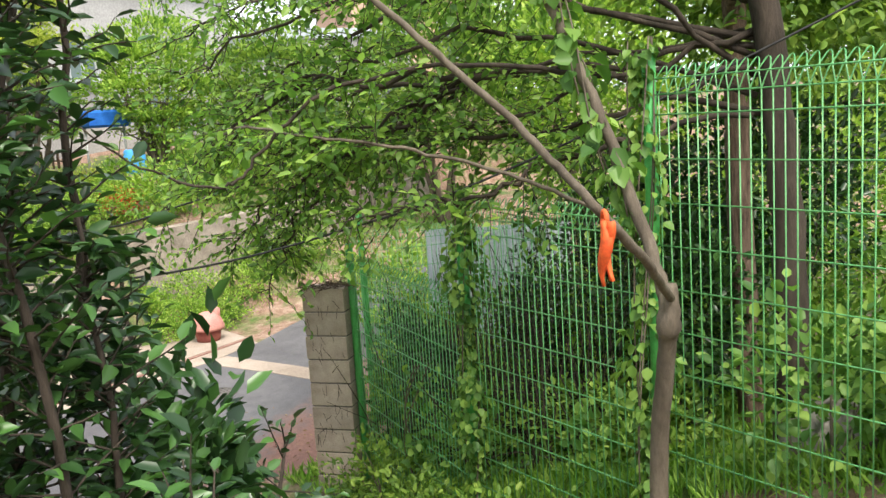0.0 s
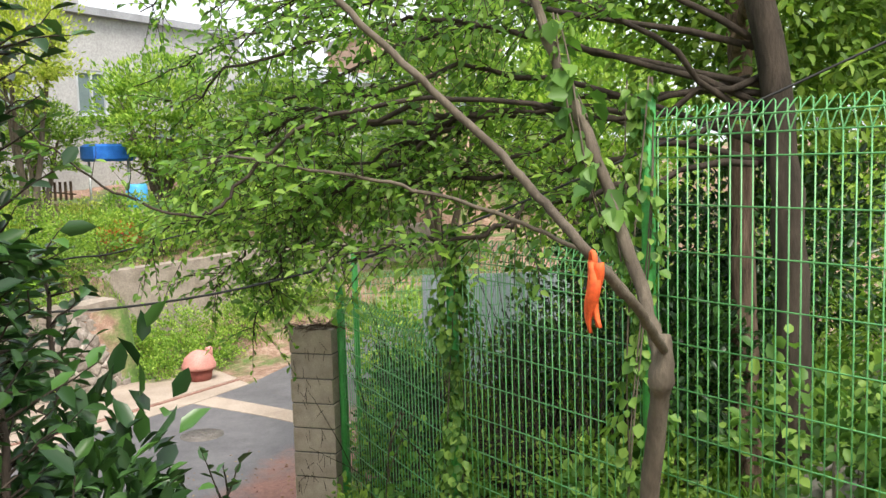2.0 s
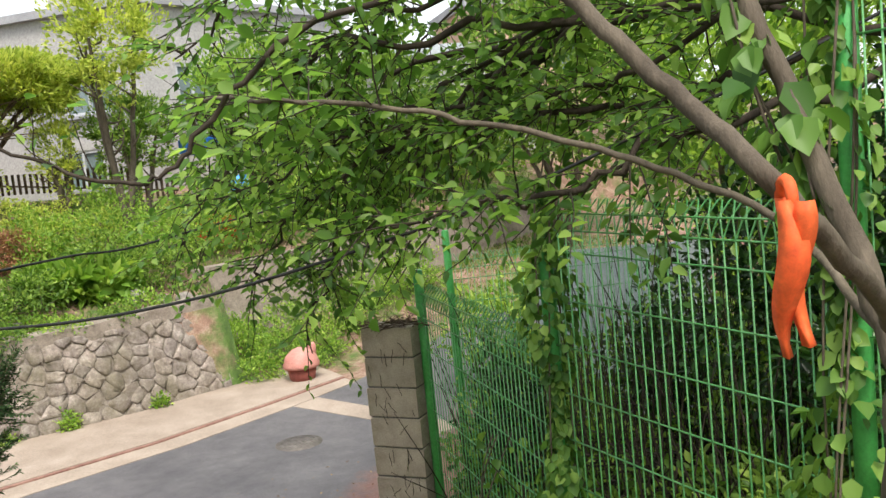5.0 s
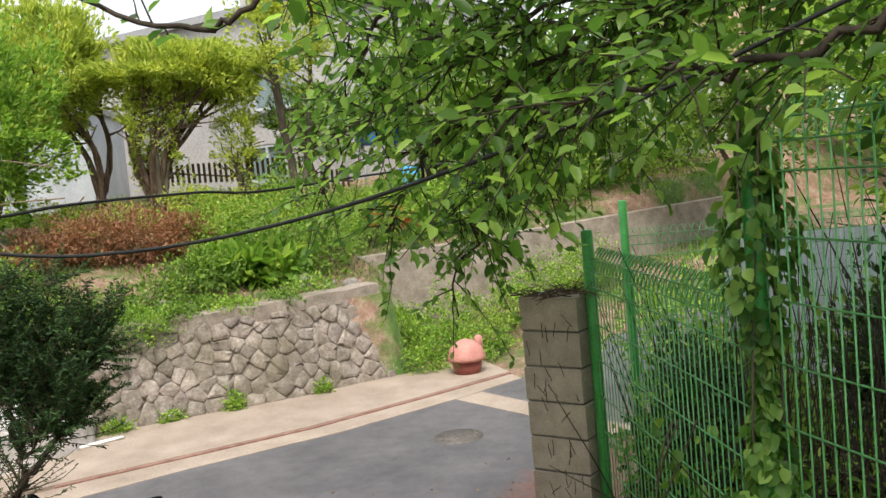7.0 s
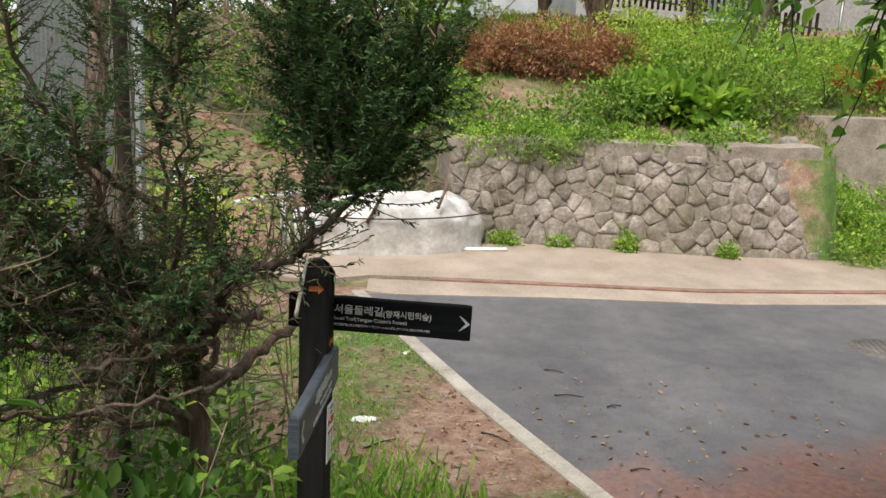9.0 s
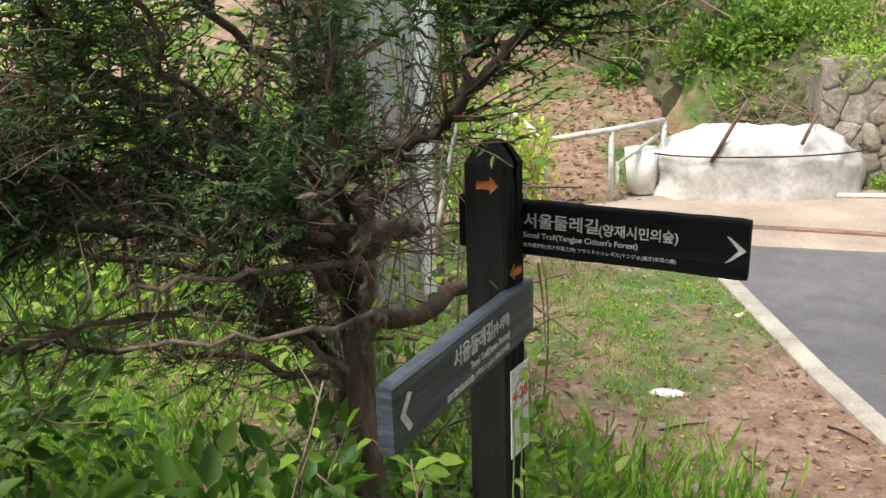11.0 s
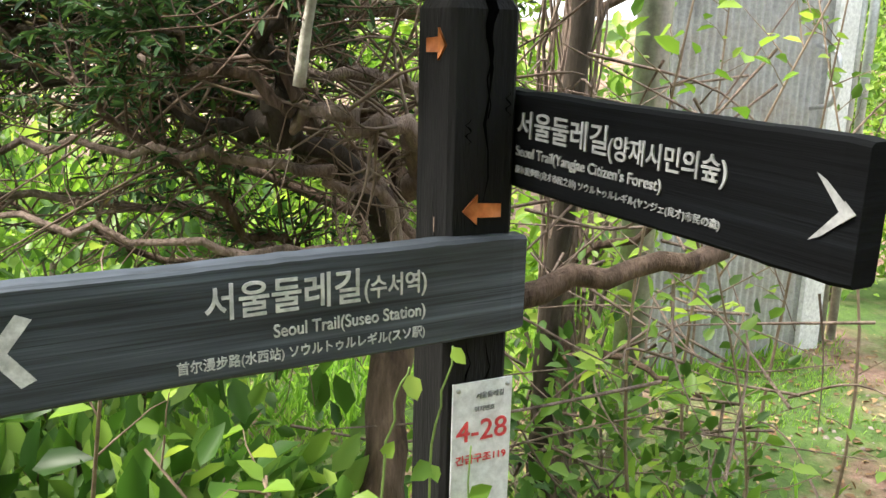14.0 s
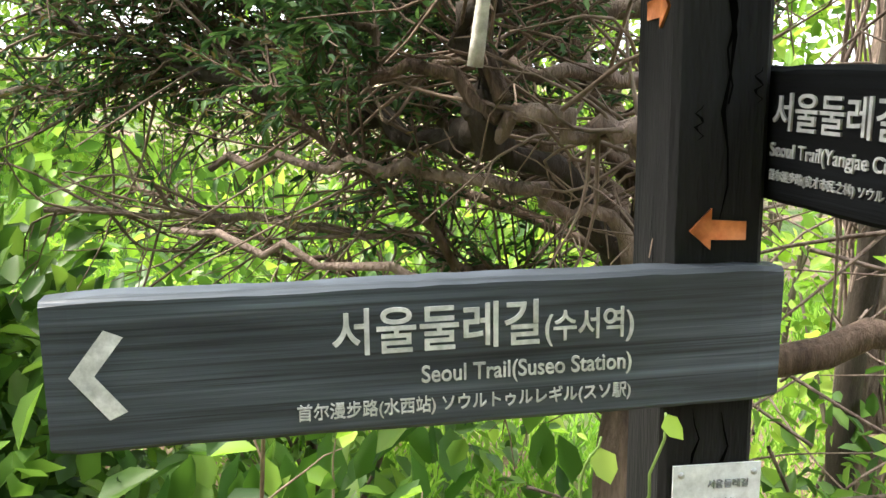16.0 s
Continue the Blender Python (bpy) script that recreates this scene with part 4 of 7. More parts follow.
creeper([(0.12, -0.2, -1.42), (0.135, -0.17, -0.7), (0.132, -0.14, -0.36), (0.138, -0.118, -0.275)], 12, 0.026, 6, "thin green creeper reaching the arrow board")
creeper([(0.10, 0.02, -1.45), (0.085, -0.005, -0.8), (0.078, -0.008, -0.415)], 6, 0.034, 7, "thin green creeper with a leaf before the card")

# ---- trees by the path ----
near_tree = thing("roadside_tree", (1.9, -3.2, gz(1.9, -3.2)), "slender grey-barked young tree forking beside the fence, ivy on one stem", "tree")
g0 = gz(1.9, -3.2)
tm = Mesh()
tm.tube(bend([(1.90, -3.20, g0 - 0.1), (1.89, -3.20, -0.05), (1.86, -3.23, 0.39), (1.80, -3.33, 0.86), (1.77, -3.36, 0.98), (1.78, -3.36, 1.14)], 6, 0.002), np.concatenate([np.linspace(0.044, 0.037, 20), [0.04, 0.044, 0.05, 0.05, 0.05, 0.047, 0.044, 0.042, 0.04, 0.036, 0.03]]), 12)
part("trunk", tm, BARK, near_tree)
bA = bend([(1.79, -3.36, 1.07), (1.45, -3.52, 1.27), (1.13, -3.58, 1.5), (1.11, -3.4, 1.67), (1.05, -3.23, 1.85), (0.9, -3.05, 2.08), (0.72, -2.85, 2.35), (0.55, -2.6, 2.7)], 8, 0.003)
bB = bend([(1.77, -3.36, 1.05), (1.81, -3.17, 1.46), (1.80, -2.98, 1.91), (1.76, -2.78, 2.38), (1.73, -2.5, 3.3)], 8, 0.004)
bC = bend([(1.79, -3.34, 1.1), (2.0, -2.87, 1.36), (1.78, -2.55, 1.55), (1.48, -2.26, 1.69), (1.12, -1.98, 1.79), (1.05, -1.3, 1.86), (1.15, -0.8, 1.8)], 8, 0.005)
for b_, r0, r1 in ((bA, 0.019, 0.011), (bB, 0.03, 0.017), (bC, 0.012, 0.005)):
    m_ = Mesh()
    m_.tube(b_, np.linspace(r0, r1, len(b_)), 9)
    part("branch", m_, BARK, near_tree)

bE = bend([(1.79, -2.93, 2.0), (1.6, -2.4, 2.08), (1.2, -1.95, 2.02), (0.93, -1.8, 1.8), (0.79, -1.75, 1.65), (0.64, -1.7, 1.61), (0.38, -1.59, 1.72), (0.17, -1.5, 1.91), (0.0, -1.45, 2.08)], 6, 0.006)
m_ = Mesh()
m_.tube(bE, np.linspace(0.012, 0.003, len(bE)), 8)
part("branch", m_, BARK_DARK, near_tree, "arching dark twiggy branch")
m_ = Mesh()
P, D, N = sprays([bE], 26, 0.2, 0.06, 0.05, m_, -0.3, 0.1, 0.2, 0.5, 0.0025)
P2, D2, N2 = sprays([bC[20:]], 40, 0.35, 0.07, 0.045, m_, 0.15, 0.4, 0.2, 0.5, 0.003)
tagged(part("twig_mass", m_, BARK_DARK, near_tree), kind="stuff")
P, D, N = np.concatenate([P, P2]), np.concatenate([D, D2]), np.concatenate([N, N2])
Ls = 0.062 * rng.uniform(0.6, 1.3, len(P))
part("foliage", leaves("foliage", P, D, N, Ls, Ls * 0.58, LEAF_CHERRY), LEAF_CHERRY, near_tree)

rib = thing("ribbon", (1.09, -3.6, 1.49), "bright orange cloth ribbon tied to a branch, hanging loose", "ribbon")
rx = np.array([1.105, -3.6, 1.5])
side_ = unit(np.array([0.62, -0.78, 0]))
for off, ln, ph in ((-0.007, 0.22, 0.0), (0.009, 0.2, 1.3)):
    vs = []
    for i in range(12):
        t = i / 11
        w = 0.008 + 0.01 * math.sin(math.pi * min(1, t * 1.1)) + 0.003 * math.sin(5 * t + ph)
        c = rx + side_ * (off + 0.008 * math.sin(t * 6 + ph)) + np.array([-0.022, -0.02, 0]) + np.array([-0.014 * math.sin(t * 5 + ph), -0.014 * math.sin(t * 5 + ph), -ln * t])
        vs += [c - side_ * w, c + np.array([-0.012, -0.01, 0]), c + side_ * w]
    rm = Mesh()
    rm.add(vs, [(i * 3 + j, i * 3 + j + 1, i * 3 + j + 4, i * 3 + j + 3) for i in range(11) for j in range(2)])
    part("tail", rm, RIBBON, rib).modifiers.new("cloth", 'SOLIDIFY').thickness = 0.002
rm = Mesh()
rm.tube([rx + np.array([0.014 * math.cos(a), 0.02 * math.cos(a), 0.026 * math.sin(a)]) for a in np.linspace(0, 2 * np.pi, 13)], 0.009, 6)
part("knot", rm, RIBBON, rib)

canopy = thing("cherry_tree", (3.25, -3.0, gz(3.25, -3.0)), "spreading dark-barked tree behind the fence, leafy limbs over the path", "tree")
cz = gz(3.25, -3)
tm = Mesh()
tm.tube(bend([(3.2, -3.1, cz - 0.1), (3.22, -3.1, 0.8), (3.25, -3.0, 2.0), (3.2, -2.8, 3.2), (3.3, -2.7, 4.6)], 6, 0.01), np.linspace(0.095, 0.06, 25), 12)
part("trunk", tm, BARK_DARK, canopy)
CANOPY_LIMBS = [bend([(p[0][0], p[0][1], p[0][2] - (0.55 if p[0][2] > 2.25 else 0.0)), *p[1:]], 6, 0.028) for p in (
    [(3.25, -2.95, 2.1), (2.5, -1.7, 2.05), (1.9, -0.7, 1.75), (1.45, 0.05, 1.4)],
    [(3.25, -2.95, 2.3), (2.7, -1.4, 2.1), (2.3, -0.4, 1.55), (2.0, 0.1, 1.0), (1.95, 0.2, 0.55)],
    [(3.25, -2.9, 2.6), (2.3, -1.6, 2.55), (1.6, -0.6, 2.4), (1.4, 0.2, 2.2)],
    [(3.3, -2.8, 2.2), (2.9, -0.9, 2.05), (2.55, 0.3, 1.55), (2.4, 0.9, 1.0)],
    [(3.25, -2.85, 2.9), (2.6, -1.0, 2.85), (2.0, 0.3, 2.7), (1.5, 1.0, 2.4)],
    [(2.5, -1.7, 2.05), (1.9, -1.0, 2.1), (1.55, -0.3, 1.85), (1.5, 0.2, 1.6)],
    [(3.25, -2.9, 2.5), (2.5, -2.4, 2.55), (1.7, -1.9, 2.6), (1.4, -1.2, 2.6)],
    [(2.7, -1.4, 2.1), (2.2, -0.2, 2.0), (1.7, 0.6, 1.6), (1.5, 0.9, 1.2)],
    [(3.3, -2.8, 3.2), (3.2, -1.2, 3.0), (3.2, 0.3, 2.5), (3.2, 1.2, 2.0)],
    [(3.3, -2.8, 3.1), (2.6, -3.0, 3.1), (1.9, -2.9, 2.9), (1.3, -2.6, 2.7)],
    [(3.25, -2.9, 2.4), (2.6, -1.8, 2.3), (2.0, -1.2, 2.2), (1.7, -0.5, 2.05), (1.5, 0.1, 1.8)],
    [(3.25, -2.9, 2.7), (2.7, -1.2, 2.6), (2.3, 0.0, 2.3), (2.0, 0.7, 1.9), (1.8, 1.0, 1.6)],
    [(3.25, -2.9, 2.9), (2.3, -2.0, 3.0), (1.5, -1.2, 2.9), (1.4, -0.4, 2.7)],
    [(3.3, -2.8, 3.2), (2.8, -0.6, 3.2), (2.5, 0.7, 2.9), (2.3, 1.5, 2.5)],
    [(2.7, -1.4, 2.1), (2.2, -0.8, 1.75), (1.75, -0.2, 1.3), (1.6, 0.1, 1.0)],
    [(3.25, -2.9, 2.2), (2.7, -2.2, 1.95), (2.3, -1.6, 1.75), (2.0, -1.2, 1.6)],
    [(3.3, -2.8, 3.4), (2.4, -1.4, 3.4), (1.6, -0.2, 3.2), (1.5, 0.8, 2.9)],
    [(2.9, -0.9, 2.05), (2.6, 0.1, 1.5), (2.4, 0.6, 1.1), (2.3, 0.85, 0.85)],
    [(2.7, -1.2, 2.0), (2.4, 0.0, 1.45), (2.2, 0.5, 1.15), (2.1, 0.75, 0.95)],
    [(3.2, -2.9, 1.75), (2.39, -2.26, 1.6), (2.0, -2.1, 1.45), (1.74, -2.0, 1.4), (1.45, -1.6, 1.35)],
    [(3.2, -2.9, 2.0), (2.67, -2.03, 1.75), (2.2, -1.3, 1.72), (1.9, -0.8, 1.75), (1.7, -0.3, 1.7)])]
for L_ in CANOPY_LIMBS:
    m_ = Mesh()
    m_.tube(L_, np.linspace(0.019, 0.004, len(L_)) * (1 + 0.12 * np.sin(np.arange(len(L_)) * 2.3)), 7)
    part("limb", m_, BARK_DARK, canopy)
tw = Mesh()
P, D, N = sprays(CANOPY_LIMBS, 60, 0.48, 0.09, 0.034, tw, 0.25, 0.5, 0.3)
tagged(part("twig_mass", tw, BARK_DARK, canopy), kind="stuff")
Ls = 0.062 * rng.uniform(0.55, 1.25, len(P))
part("crown", leaves("crown", P, D, N, Ls, Ls * 0.58, LEAF_CHERRY), LEAF_CHERRY, canopy)
t2 = thing("tall_trunk_tree", (3.75, -2.55, gz(3.75, -2.55)), "tall dark-barked tree standing behind the fence", "tree")
tm = Mesh()
tm.tube(bend([(3.75, -2.55, gz(3.75, -2.55) - 0.1), (3.7, -2.5, 1.5), (3.78, -2.4, 3.2), (3.6, -2.2, 5)], 6, 0.012), np.linspace(0.085, 0.055, 19), 12)
tm.tube(bend([(3.72, -2.45, 2.3), (3.2, -2.9, 2.75), (2.6, -3.5, 2.95)], 6, 0.01), np.linspace(0.04, 0.02, 13), 8)
part("trunk", tm, BARK_RED, t2)
# crown widened over the yard, mostly above view, added to darken the ground below
P, out = cloud((4.5, -1.0, 3.7), (1.9, 2.6, 1.1), 15000, 0.3, 0.3, 4)
part("crown", leaves("crown", P, unit(out + rng.normal(0, 0.8, out.shape)), unit(np.array([0, 0, 1]) + rng.normal(0, 0.5, out.shape)), 0.085 * rng.uniform(0.6, 1.3, len(P)), 0.045, LEAF_CHERRY), LEAF_CHERRY, t2)

P, out = cloud((4.6, -2.4, 2.9), (1.2, 1.1, 1.0), 9000, 0.3, 0.3, 5)
part("crown", leaves("crown", P, unit(out + rng.normal(0, 0.8, out.shape)), unit(np.array([0, 0, 1]) + rng.normal(0, 0.5, out.shape)), 0.085 * rng.uniform(0.6, 1.3, len(P)), 0.045, LEAF_MID), LEAF_MID, t2)
# ivy on posts and stem
def ivy(c0, c1, n, spread, size, label, seed, material=None):
    g = np.random.default_rng(seed)
    c0, c1 = np.array(c0, float), np.array(c1, float)
    root = thing("ivy", tuple(c0), label, "ivy")
    m = Mesh()
    for _ in range(4):
        a = g.uniform(0, 6.3)
        line = [c0 + (c1 - c0) * t + spread * 0.5 * np.array([math.cos(a + 4 * t), math.sin(a + 4 * t), 0]) for t in np.linspace(0, 1, 14)]
        m.tube(line, 0.004, 5)
    part("stem", m, BARK, root)
    t = g.random(n)
    ang = g.uniform(0, 2 * np.pi, n)
    r = spread * g.uniform(0.4, 1.2, n) * (0.65 + 0.5 * np.sin(t * 17 + seed))
    o = np.stack([np.cos(ang), np.sin(ang), np.zeros(n)], 1)
    P = c0 + (c1 - c0) * t[:, None] + o * r[:, None]
    D = unit(np.array([0, 0, -0.9]) + o * 0.5 + g.normal(0, 0.35, (n, 3)))
    N = unit(o + g.normal(0, 0.35, (n, 3)) + np.array([0, 0, 0.4]))
    L = size * g.uniform(0.5, 1.25, n)
    part("foliage", leaves("foliage", P, D, N, L, L * 0.85, material or LEAF_IVY), material or LEAF_IVY, root)


ivy((2.33, -1.49, -0.9), (2.33, -1.49, 1.45), 1500, 0.105, 0.055, "bright green ivy climbing a fence post", 1)
ivy((2.2, -2.93, -0.2), (2.2, -2.93, 2.15), 700, 0.12, 0.058, "bright green ivy covering a fence post", 2)
ivy((1.82, -3.14, 1.4), (1.77, -2.8, 2.4), 120, 0.08, 0.085, "ivy leaves hanging from the tree stem", 3)
ivy((2.6, -0.5, -1.0), (2.5, -0.8, 0.2), 110, 0.22, 0.06, "loose ivy trailing through the fence mesh", 4)

# leafy low clump at the path edge
shrub("leafy_clump", (-0.4, -3.64, 1.02), (0.18, 0.18, 0.42), 430, 0.066, LEAF_DARK, "glossy dark-leaved twigs leaning over the path edge", gz(-0.4, -3.66), "bush", 71, 0.3, stems=9)
shrub("leafy_clump", (-0.45, -3.72, 1.06), (0.15, 0.15, 0.34), 560, 0.05, LEAF_DARK, "dark glossy bush crowding the path edge", gz(-0.37, -3.66), "bush", 72, 0.25, stems=9)
# dark evergreen bush at the start of the path
ev = thing("evergreen_bush", (-0.72, -3.85, gz(-0.72, -3.85)), "dark glossy evergreen bush leaning over the path", "bush")
ez = gz(-0.72, -3.85)
LB = [bend(p, 5, 0.01) for p in (
    [(-0.72, -3.85, ez), (-0.72, -3.95, 1.0), (-0.78, -3.9, 2.0), (-0.7, -3.9, 2.9)],
    [(-0.72, -3.85, ez), (-0.68, -3.95, 0.7), (-0.62, -3.9, 1.3), (-0.62, -3.8, 1.75)],
    [(-0.72, -3.85, ez), (-0.6, -3.8, 0.4), (-0.3, -3.6, 0.75), (-0.05, -3.45, 1.05)],
    [(-0.72, -3.85, ez), (-0.8, -4.1, 0.7), (-0.72, -4.2, 1.15), (-0.6, -4.2, 1.3)],
    [(-0.72, -3.85, ez), (-0.9, -3.9, 1.2), (-1.0, -3.8, 2.2), (-0.95, -3.8, 3.0)],
    [(-0.72, -3.85, ez), (-0.55, -3.7, 0.8), (-0.45, -3.5, 1.3), (-0.42, -3.4, 1.6)],
    [(-0.72, -3.85, ez), (-0.7, -4.0, 0.6), (-0.62, -4.1, 0.9), (-0.5, -4.05, 1.0)],
    [(-0.72, -3.85, ez), (-0.75, -3.7, 1.4), (-0.62, -3.6, 2.2), (-0.6, -3.5, 2.6)],
    [(-0.72, -3.85, ez), (-0.64, -3.7, 1.2), (-0.56, -3.6, 1.7), (-0.52, -3.56, 2.25), (-0.52, -3.5, 2.7)])]
m_ = Mesh()
for L_ in LB:
    m_.tube(L_, np.linspace(0.014, 0.004, len(L_)), 6)
P, D, N = (np.concatenate(a) for a in zip(sprays([LB[k] for k in (0, 1, 3, 4, 7)], 210, 0.19, 0.06, 0.017, m_, 0.05, 0.2, 0.12, 0.5, 0.003), sprays([LB[2]], 30, 0.2, 0.06, 0.022, m_, 0.05, 0.2, 0.35, 0.5, 0.003), sprays([LB[5], LB[8]], 95, 0.15, 0.06, 0.02, m_, 0.05, 0.2, 0.15, 0.5, 0.003)))
part("stem", m_, BARK_DARK, ev)
Ls = 0.047 * rng.uniform(0.6, 1.3, len(P))
part("crown", leaves("crown", P, D, N, Ls, Ls * 0.5, LEAF_DARK), LEAF_DARK, ev)

# ---- juniper behind the signpost ----
jun = thing("juniper", (-0.62, 0.22, gz(-0.62, 0.22)), "old juniper with reddish peeling bark and dark green sprays", "tree")
jz = gz(-0.62, 0.22)
JT = bend([(-0.38, 0.05, jz - 0.05), (-0.38, 0.06, -1.0), (-0.41, 0.08, -0.6), (-0.47, 0.14, -0.3)], 6, 0.006)
m_ = Mesh()
m_.tube(JT, np.linspace(0.045, 0.036, len(JT)) * (1 + 0.07 * np.sin(np.arange(len(JT)) * 0.9)), 12)
part("trunk", m_, BARK_RED, jun)
JL = [bend(p, 6, 0.012) for p in (
    [(-0.45, 0.13, -0.36), (-0.38, 0.0, -0.14), (-0.277, -0.145, -0.055), (-0.24, -0.15, 0.06), (-0.12, -0.15, 0.15), (0.0, -0.14, 0.22), (0.08, -0.07, 0.43), (0.15, 0.02, 0.68), (0.2, 0.08, 1.0)],
    [(0.0, -0.14, 0.22), (0.12, -0.1, 0.34), (0.24, -0.04, 0.56), (0.32, 0.0, 0.8)],
    [(0.04, -0.1, 0.32), (0.0, 0.0, 0.6), (-0.04, 0.05, 0.95)],
    [(-0.47, 0.14, -0.32), (-0.62, 0.3, 0.0), (-0.6, 0.2, 0.5), (-0.62, 0.15, 1.0)],
    [(-0.47, 0.14, -0.32), (-0.7, 0.12, -0.16), (-0.85, -0.2, 0.0), (-0.9, -0.5, 0.2), (-0.9, -0.8, 0.5)],
    [(-0.5, 0.16, -0.2), (-0.9, 0.1, 0.15), (-1.15, 0.0, 0.5), (-1.25, -0.1, 0.9)],
    [(-0.62, 0.25, 0.2), (-0.75, -0.05, 0.45), (-0.8, -0.3, 0.8), (-0.82, -0.4, 1.2)],
    [(-0.42, 0.09, -0.55), (-0.8, 0.05, -0.5), (-1.0, -0.35, -0.35), (-1.1, -0.75, -0.2)],
    [(-0.42, 0.09, -0.52), (-0.95, 0.25, -0.35), (-1.3, 0.1, -0.1), (-1.5, 0.0, 0.2)],
    [(-0.85, -0.2, 0.0), (-0.75, -0.5, 0.1), (-0.6, -0.75, 0.25)],
    [(-0.9, 0.1, 0.15), (-0.8, -0.3, 0.3), (-0.65, -0.6, 0.6)],
    [(-0.6, 0.2, 0.5), (-0.45, 0.0, 0.75), (-0.4, -0.1, 1.15)],
    [(-0.44, 0.12, -0.4), (-0.36, 0.36, -0.365), (-0.27, 0.7, -0.31)],
    [(-0.46, 0.13, -0.3), (-0.5, 0.02, -0.16), (-0.6, -0.1, -0.08), (-0.75, -0.25, -0.02)])]
for i, L_ in enumerate(JL):
    m_ = Mesh()
    m_.tube(L_, np.linspace({0: 0.021, 4: 0.02, 12: 0.026, 13: 0.022}.get(i, 0.013), {12: 0.02, 13: 0.012}.get(i, 0.004), len(L_)) * (1 + 0.05 * np.sin(np.arange(len(L_)) * 1.3 + i) + 0.08 * np.sin(np.arange(len(L_)) * 0.5)), 9)
    part("branch", m_, BARK_DARK if i < 3 else BARK_RED, jun)
JH = [bend(p, 6, 0.009) for p in (
    [(-0.45, 0.13, -0.2), (-0.3, 0.1, -0.1), (-0.2, 0.02, -0.065), (-0.2, -0.07, -0.045), (-0.277, -0.145, -0.055)],
    [(-0.46, 0.14, -0.15), (-0.35, 0.12, -0.03), (-0.28, 0.0, 0.0), (-0.32, -0.14, 0.02), (-0.45, -0.3, 0.03)],
    [(-0.44, 0.12, -0.4), (-0.35, 0.05, -0.2), (-0.3, -0.1, -0.13), (-0.4, -0.3, -0.1), (-0.55, -0.5, -0.12)],
    [(-0.43, 0.1, -0.45), (-0.3, 0.02, -0.3), (-0.25, -0.1, -0.24), (-0.3, -0.3, -0.22), (-0.5, -0.55, -0.2)],
    [(-0.277, -0.145, -0.055), (-0.4, -0.18, -0.07), (-0.55, -0.35, -0.02), (-0.7, -0.6, 0.05), (-0.8, -0.8, 0.12)],
    [(-0.6, 0.25, 0.1), (-0.7, -0.1, 0.12), (-0.75, -0.5, 0.04), (-0.8, -0.9, -0.02)],
    [(-0.42, 0.09, -0.5), (-0.6, -0.1, -0.3), (-0.7, -0.45, -0.22), (-0.75, -0.8, -0.2)],
    [(-0.46, 0.13, -0.25), (-0.5, -0.05, -0.05), (-0.6, -0.25, 0.1), (-0.7, -0.5, 0.3)])]
for i, L_ in enumerate(JH):
    m_ = Mesh()
    r_ = (0.02, 0.014, 0.012, 0.01, 0.018, 0.016, 0.011, 0.012)[i]
    m_.tube(L_, np.linspace(r_, r_ * 0.45, len(L_)) * (1 + 0.1 * np.sin(np.arange(len(L_)) * 1.1 + i)), 9)
    part("branch", m_, BARK_DARK if i == 4 else BARK_GREY_RED, jun)
JX = [bend(p, 5, 0.012) for p in (
    [(-0.47, 0.14, -0.32), (-0.5, 0.1, -0.1), (-0.4, -0.1, 0.2), (-0.35, -0.2, 0.6)], [(-0.5, 0.16, -0.2), (-0.6, 0.0, 0.1), (-0.55, -0.3, 0.3), (-0.5, -0.5, 0.6)], [(-0.42, 0.09, -0.55), (-0.55, 0.05, -0.4), (-0.45, -0.2, -0.2), (-0.4, -0.4, 0.0)],
    [(-0.9, 0.1, 0.15), (-1.3, -0.3, 0.3), (-1.6, -0.7, 0.5)], [(-0.95, 0.25, -0.35), (-1.2, -0.3, -0.1), (-1.4, -0.8, 0.2)],
    [(-1.15, 0.0, 0.5), (-1.4, -0.4, 0.9), (-1.5, -0.6, 1.3)], [(-0.9, 0.3, 0.1), (-1.0, 0.6, 0.6), (-1.1, 0.7, 1.2)], [(-1.3, 0.1, -0.1), (-1.7, -0.2, 0.3), (-1.9, -0.4, 0.8)])]
for L_ in JX:
    m_ = Mesh()
    m_.tube(L_, np.linspace(0.014, 0.004, len(L_)), 7)
    part("branch", m_, BARK_RED, jun)
tw = Mesh()
P, D, N = sprays(JL[:3], 250, 0.24, 0.03, 0.0032, tw, -0.25, 0.1, 0.3, 0.5, 0.0025)
ok = (P[:, 2] > 0.36) | (rng.random(len(P)) < np.where(P[:, 2] > 0.1, 0.2, 0.05))
P, D, N = P[ok], D[ok], N[ok]
P2, D2, N2 = sprays(JL[3:12] + JX + JH[4:6] + JH[7:], 105, 0.22, 0.03, 0.0034, tw, -0.05, 0.1, 0.25, 0.5, 0.0025)
tagged(part("twig_mass", tw, BARK_RED, jun), kind="stuff")
patch = np.sin(P2[:, 0] * 7 + 1) * np.sin(P2[:, 1] * 6) * np.sin(P2[:, 2] * 7 + 2)
ok = rng.random(len(P2)) < np.where(P2[:, 2] > 0.3, 0.72, np.where(P2[:, 0] < -1.3, 0.6, np.where(P2[:, 2] > -0.05, 0.6, 0.25))) * np.where(patch > -0.05, 1.0, 0.35)
P2, D2, N2 = P2[ok], D2[ok], N2[ok]
dry = (rng.random(len(P2)) < 0.22) & (P2[:, 2] < 0.4)
Ld = 0.018 * rng.uniform(0.6, 1.4, int(dry.sum()))
part("dry_needles", leaves("dry_needles", P2[dry], D2[dry], N2[dry], Ld, Ld * 0.25, LEAF_DRY), LEAF_DRY, jun, "dry brown needles on the inner branches")
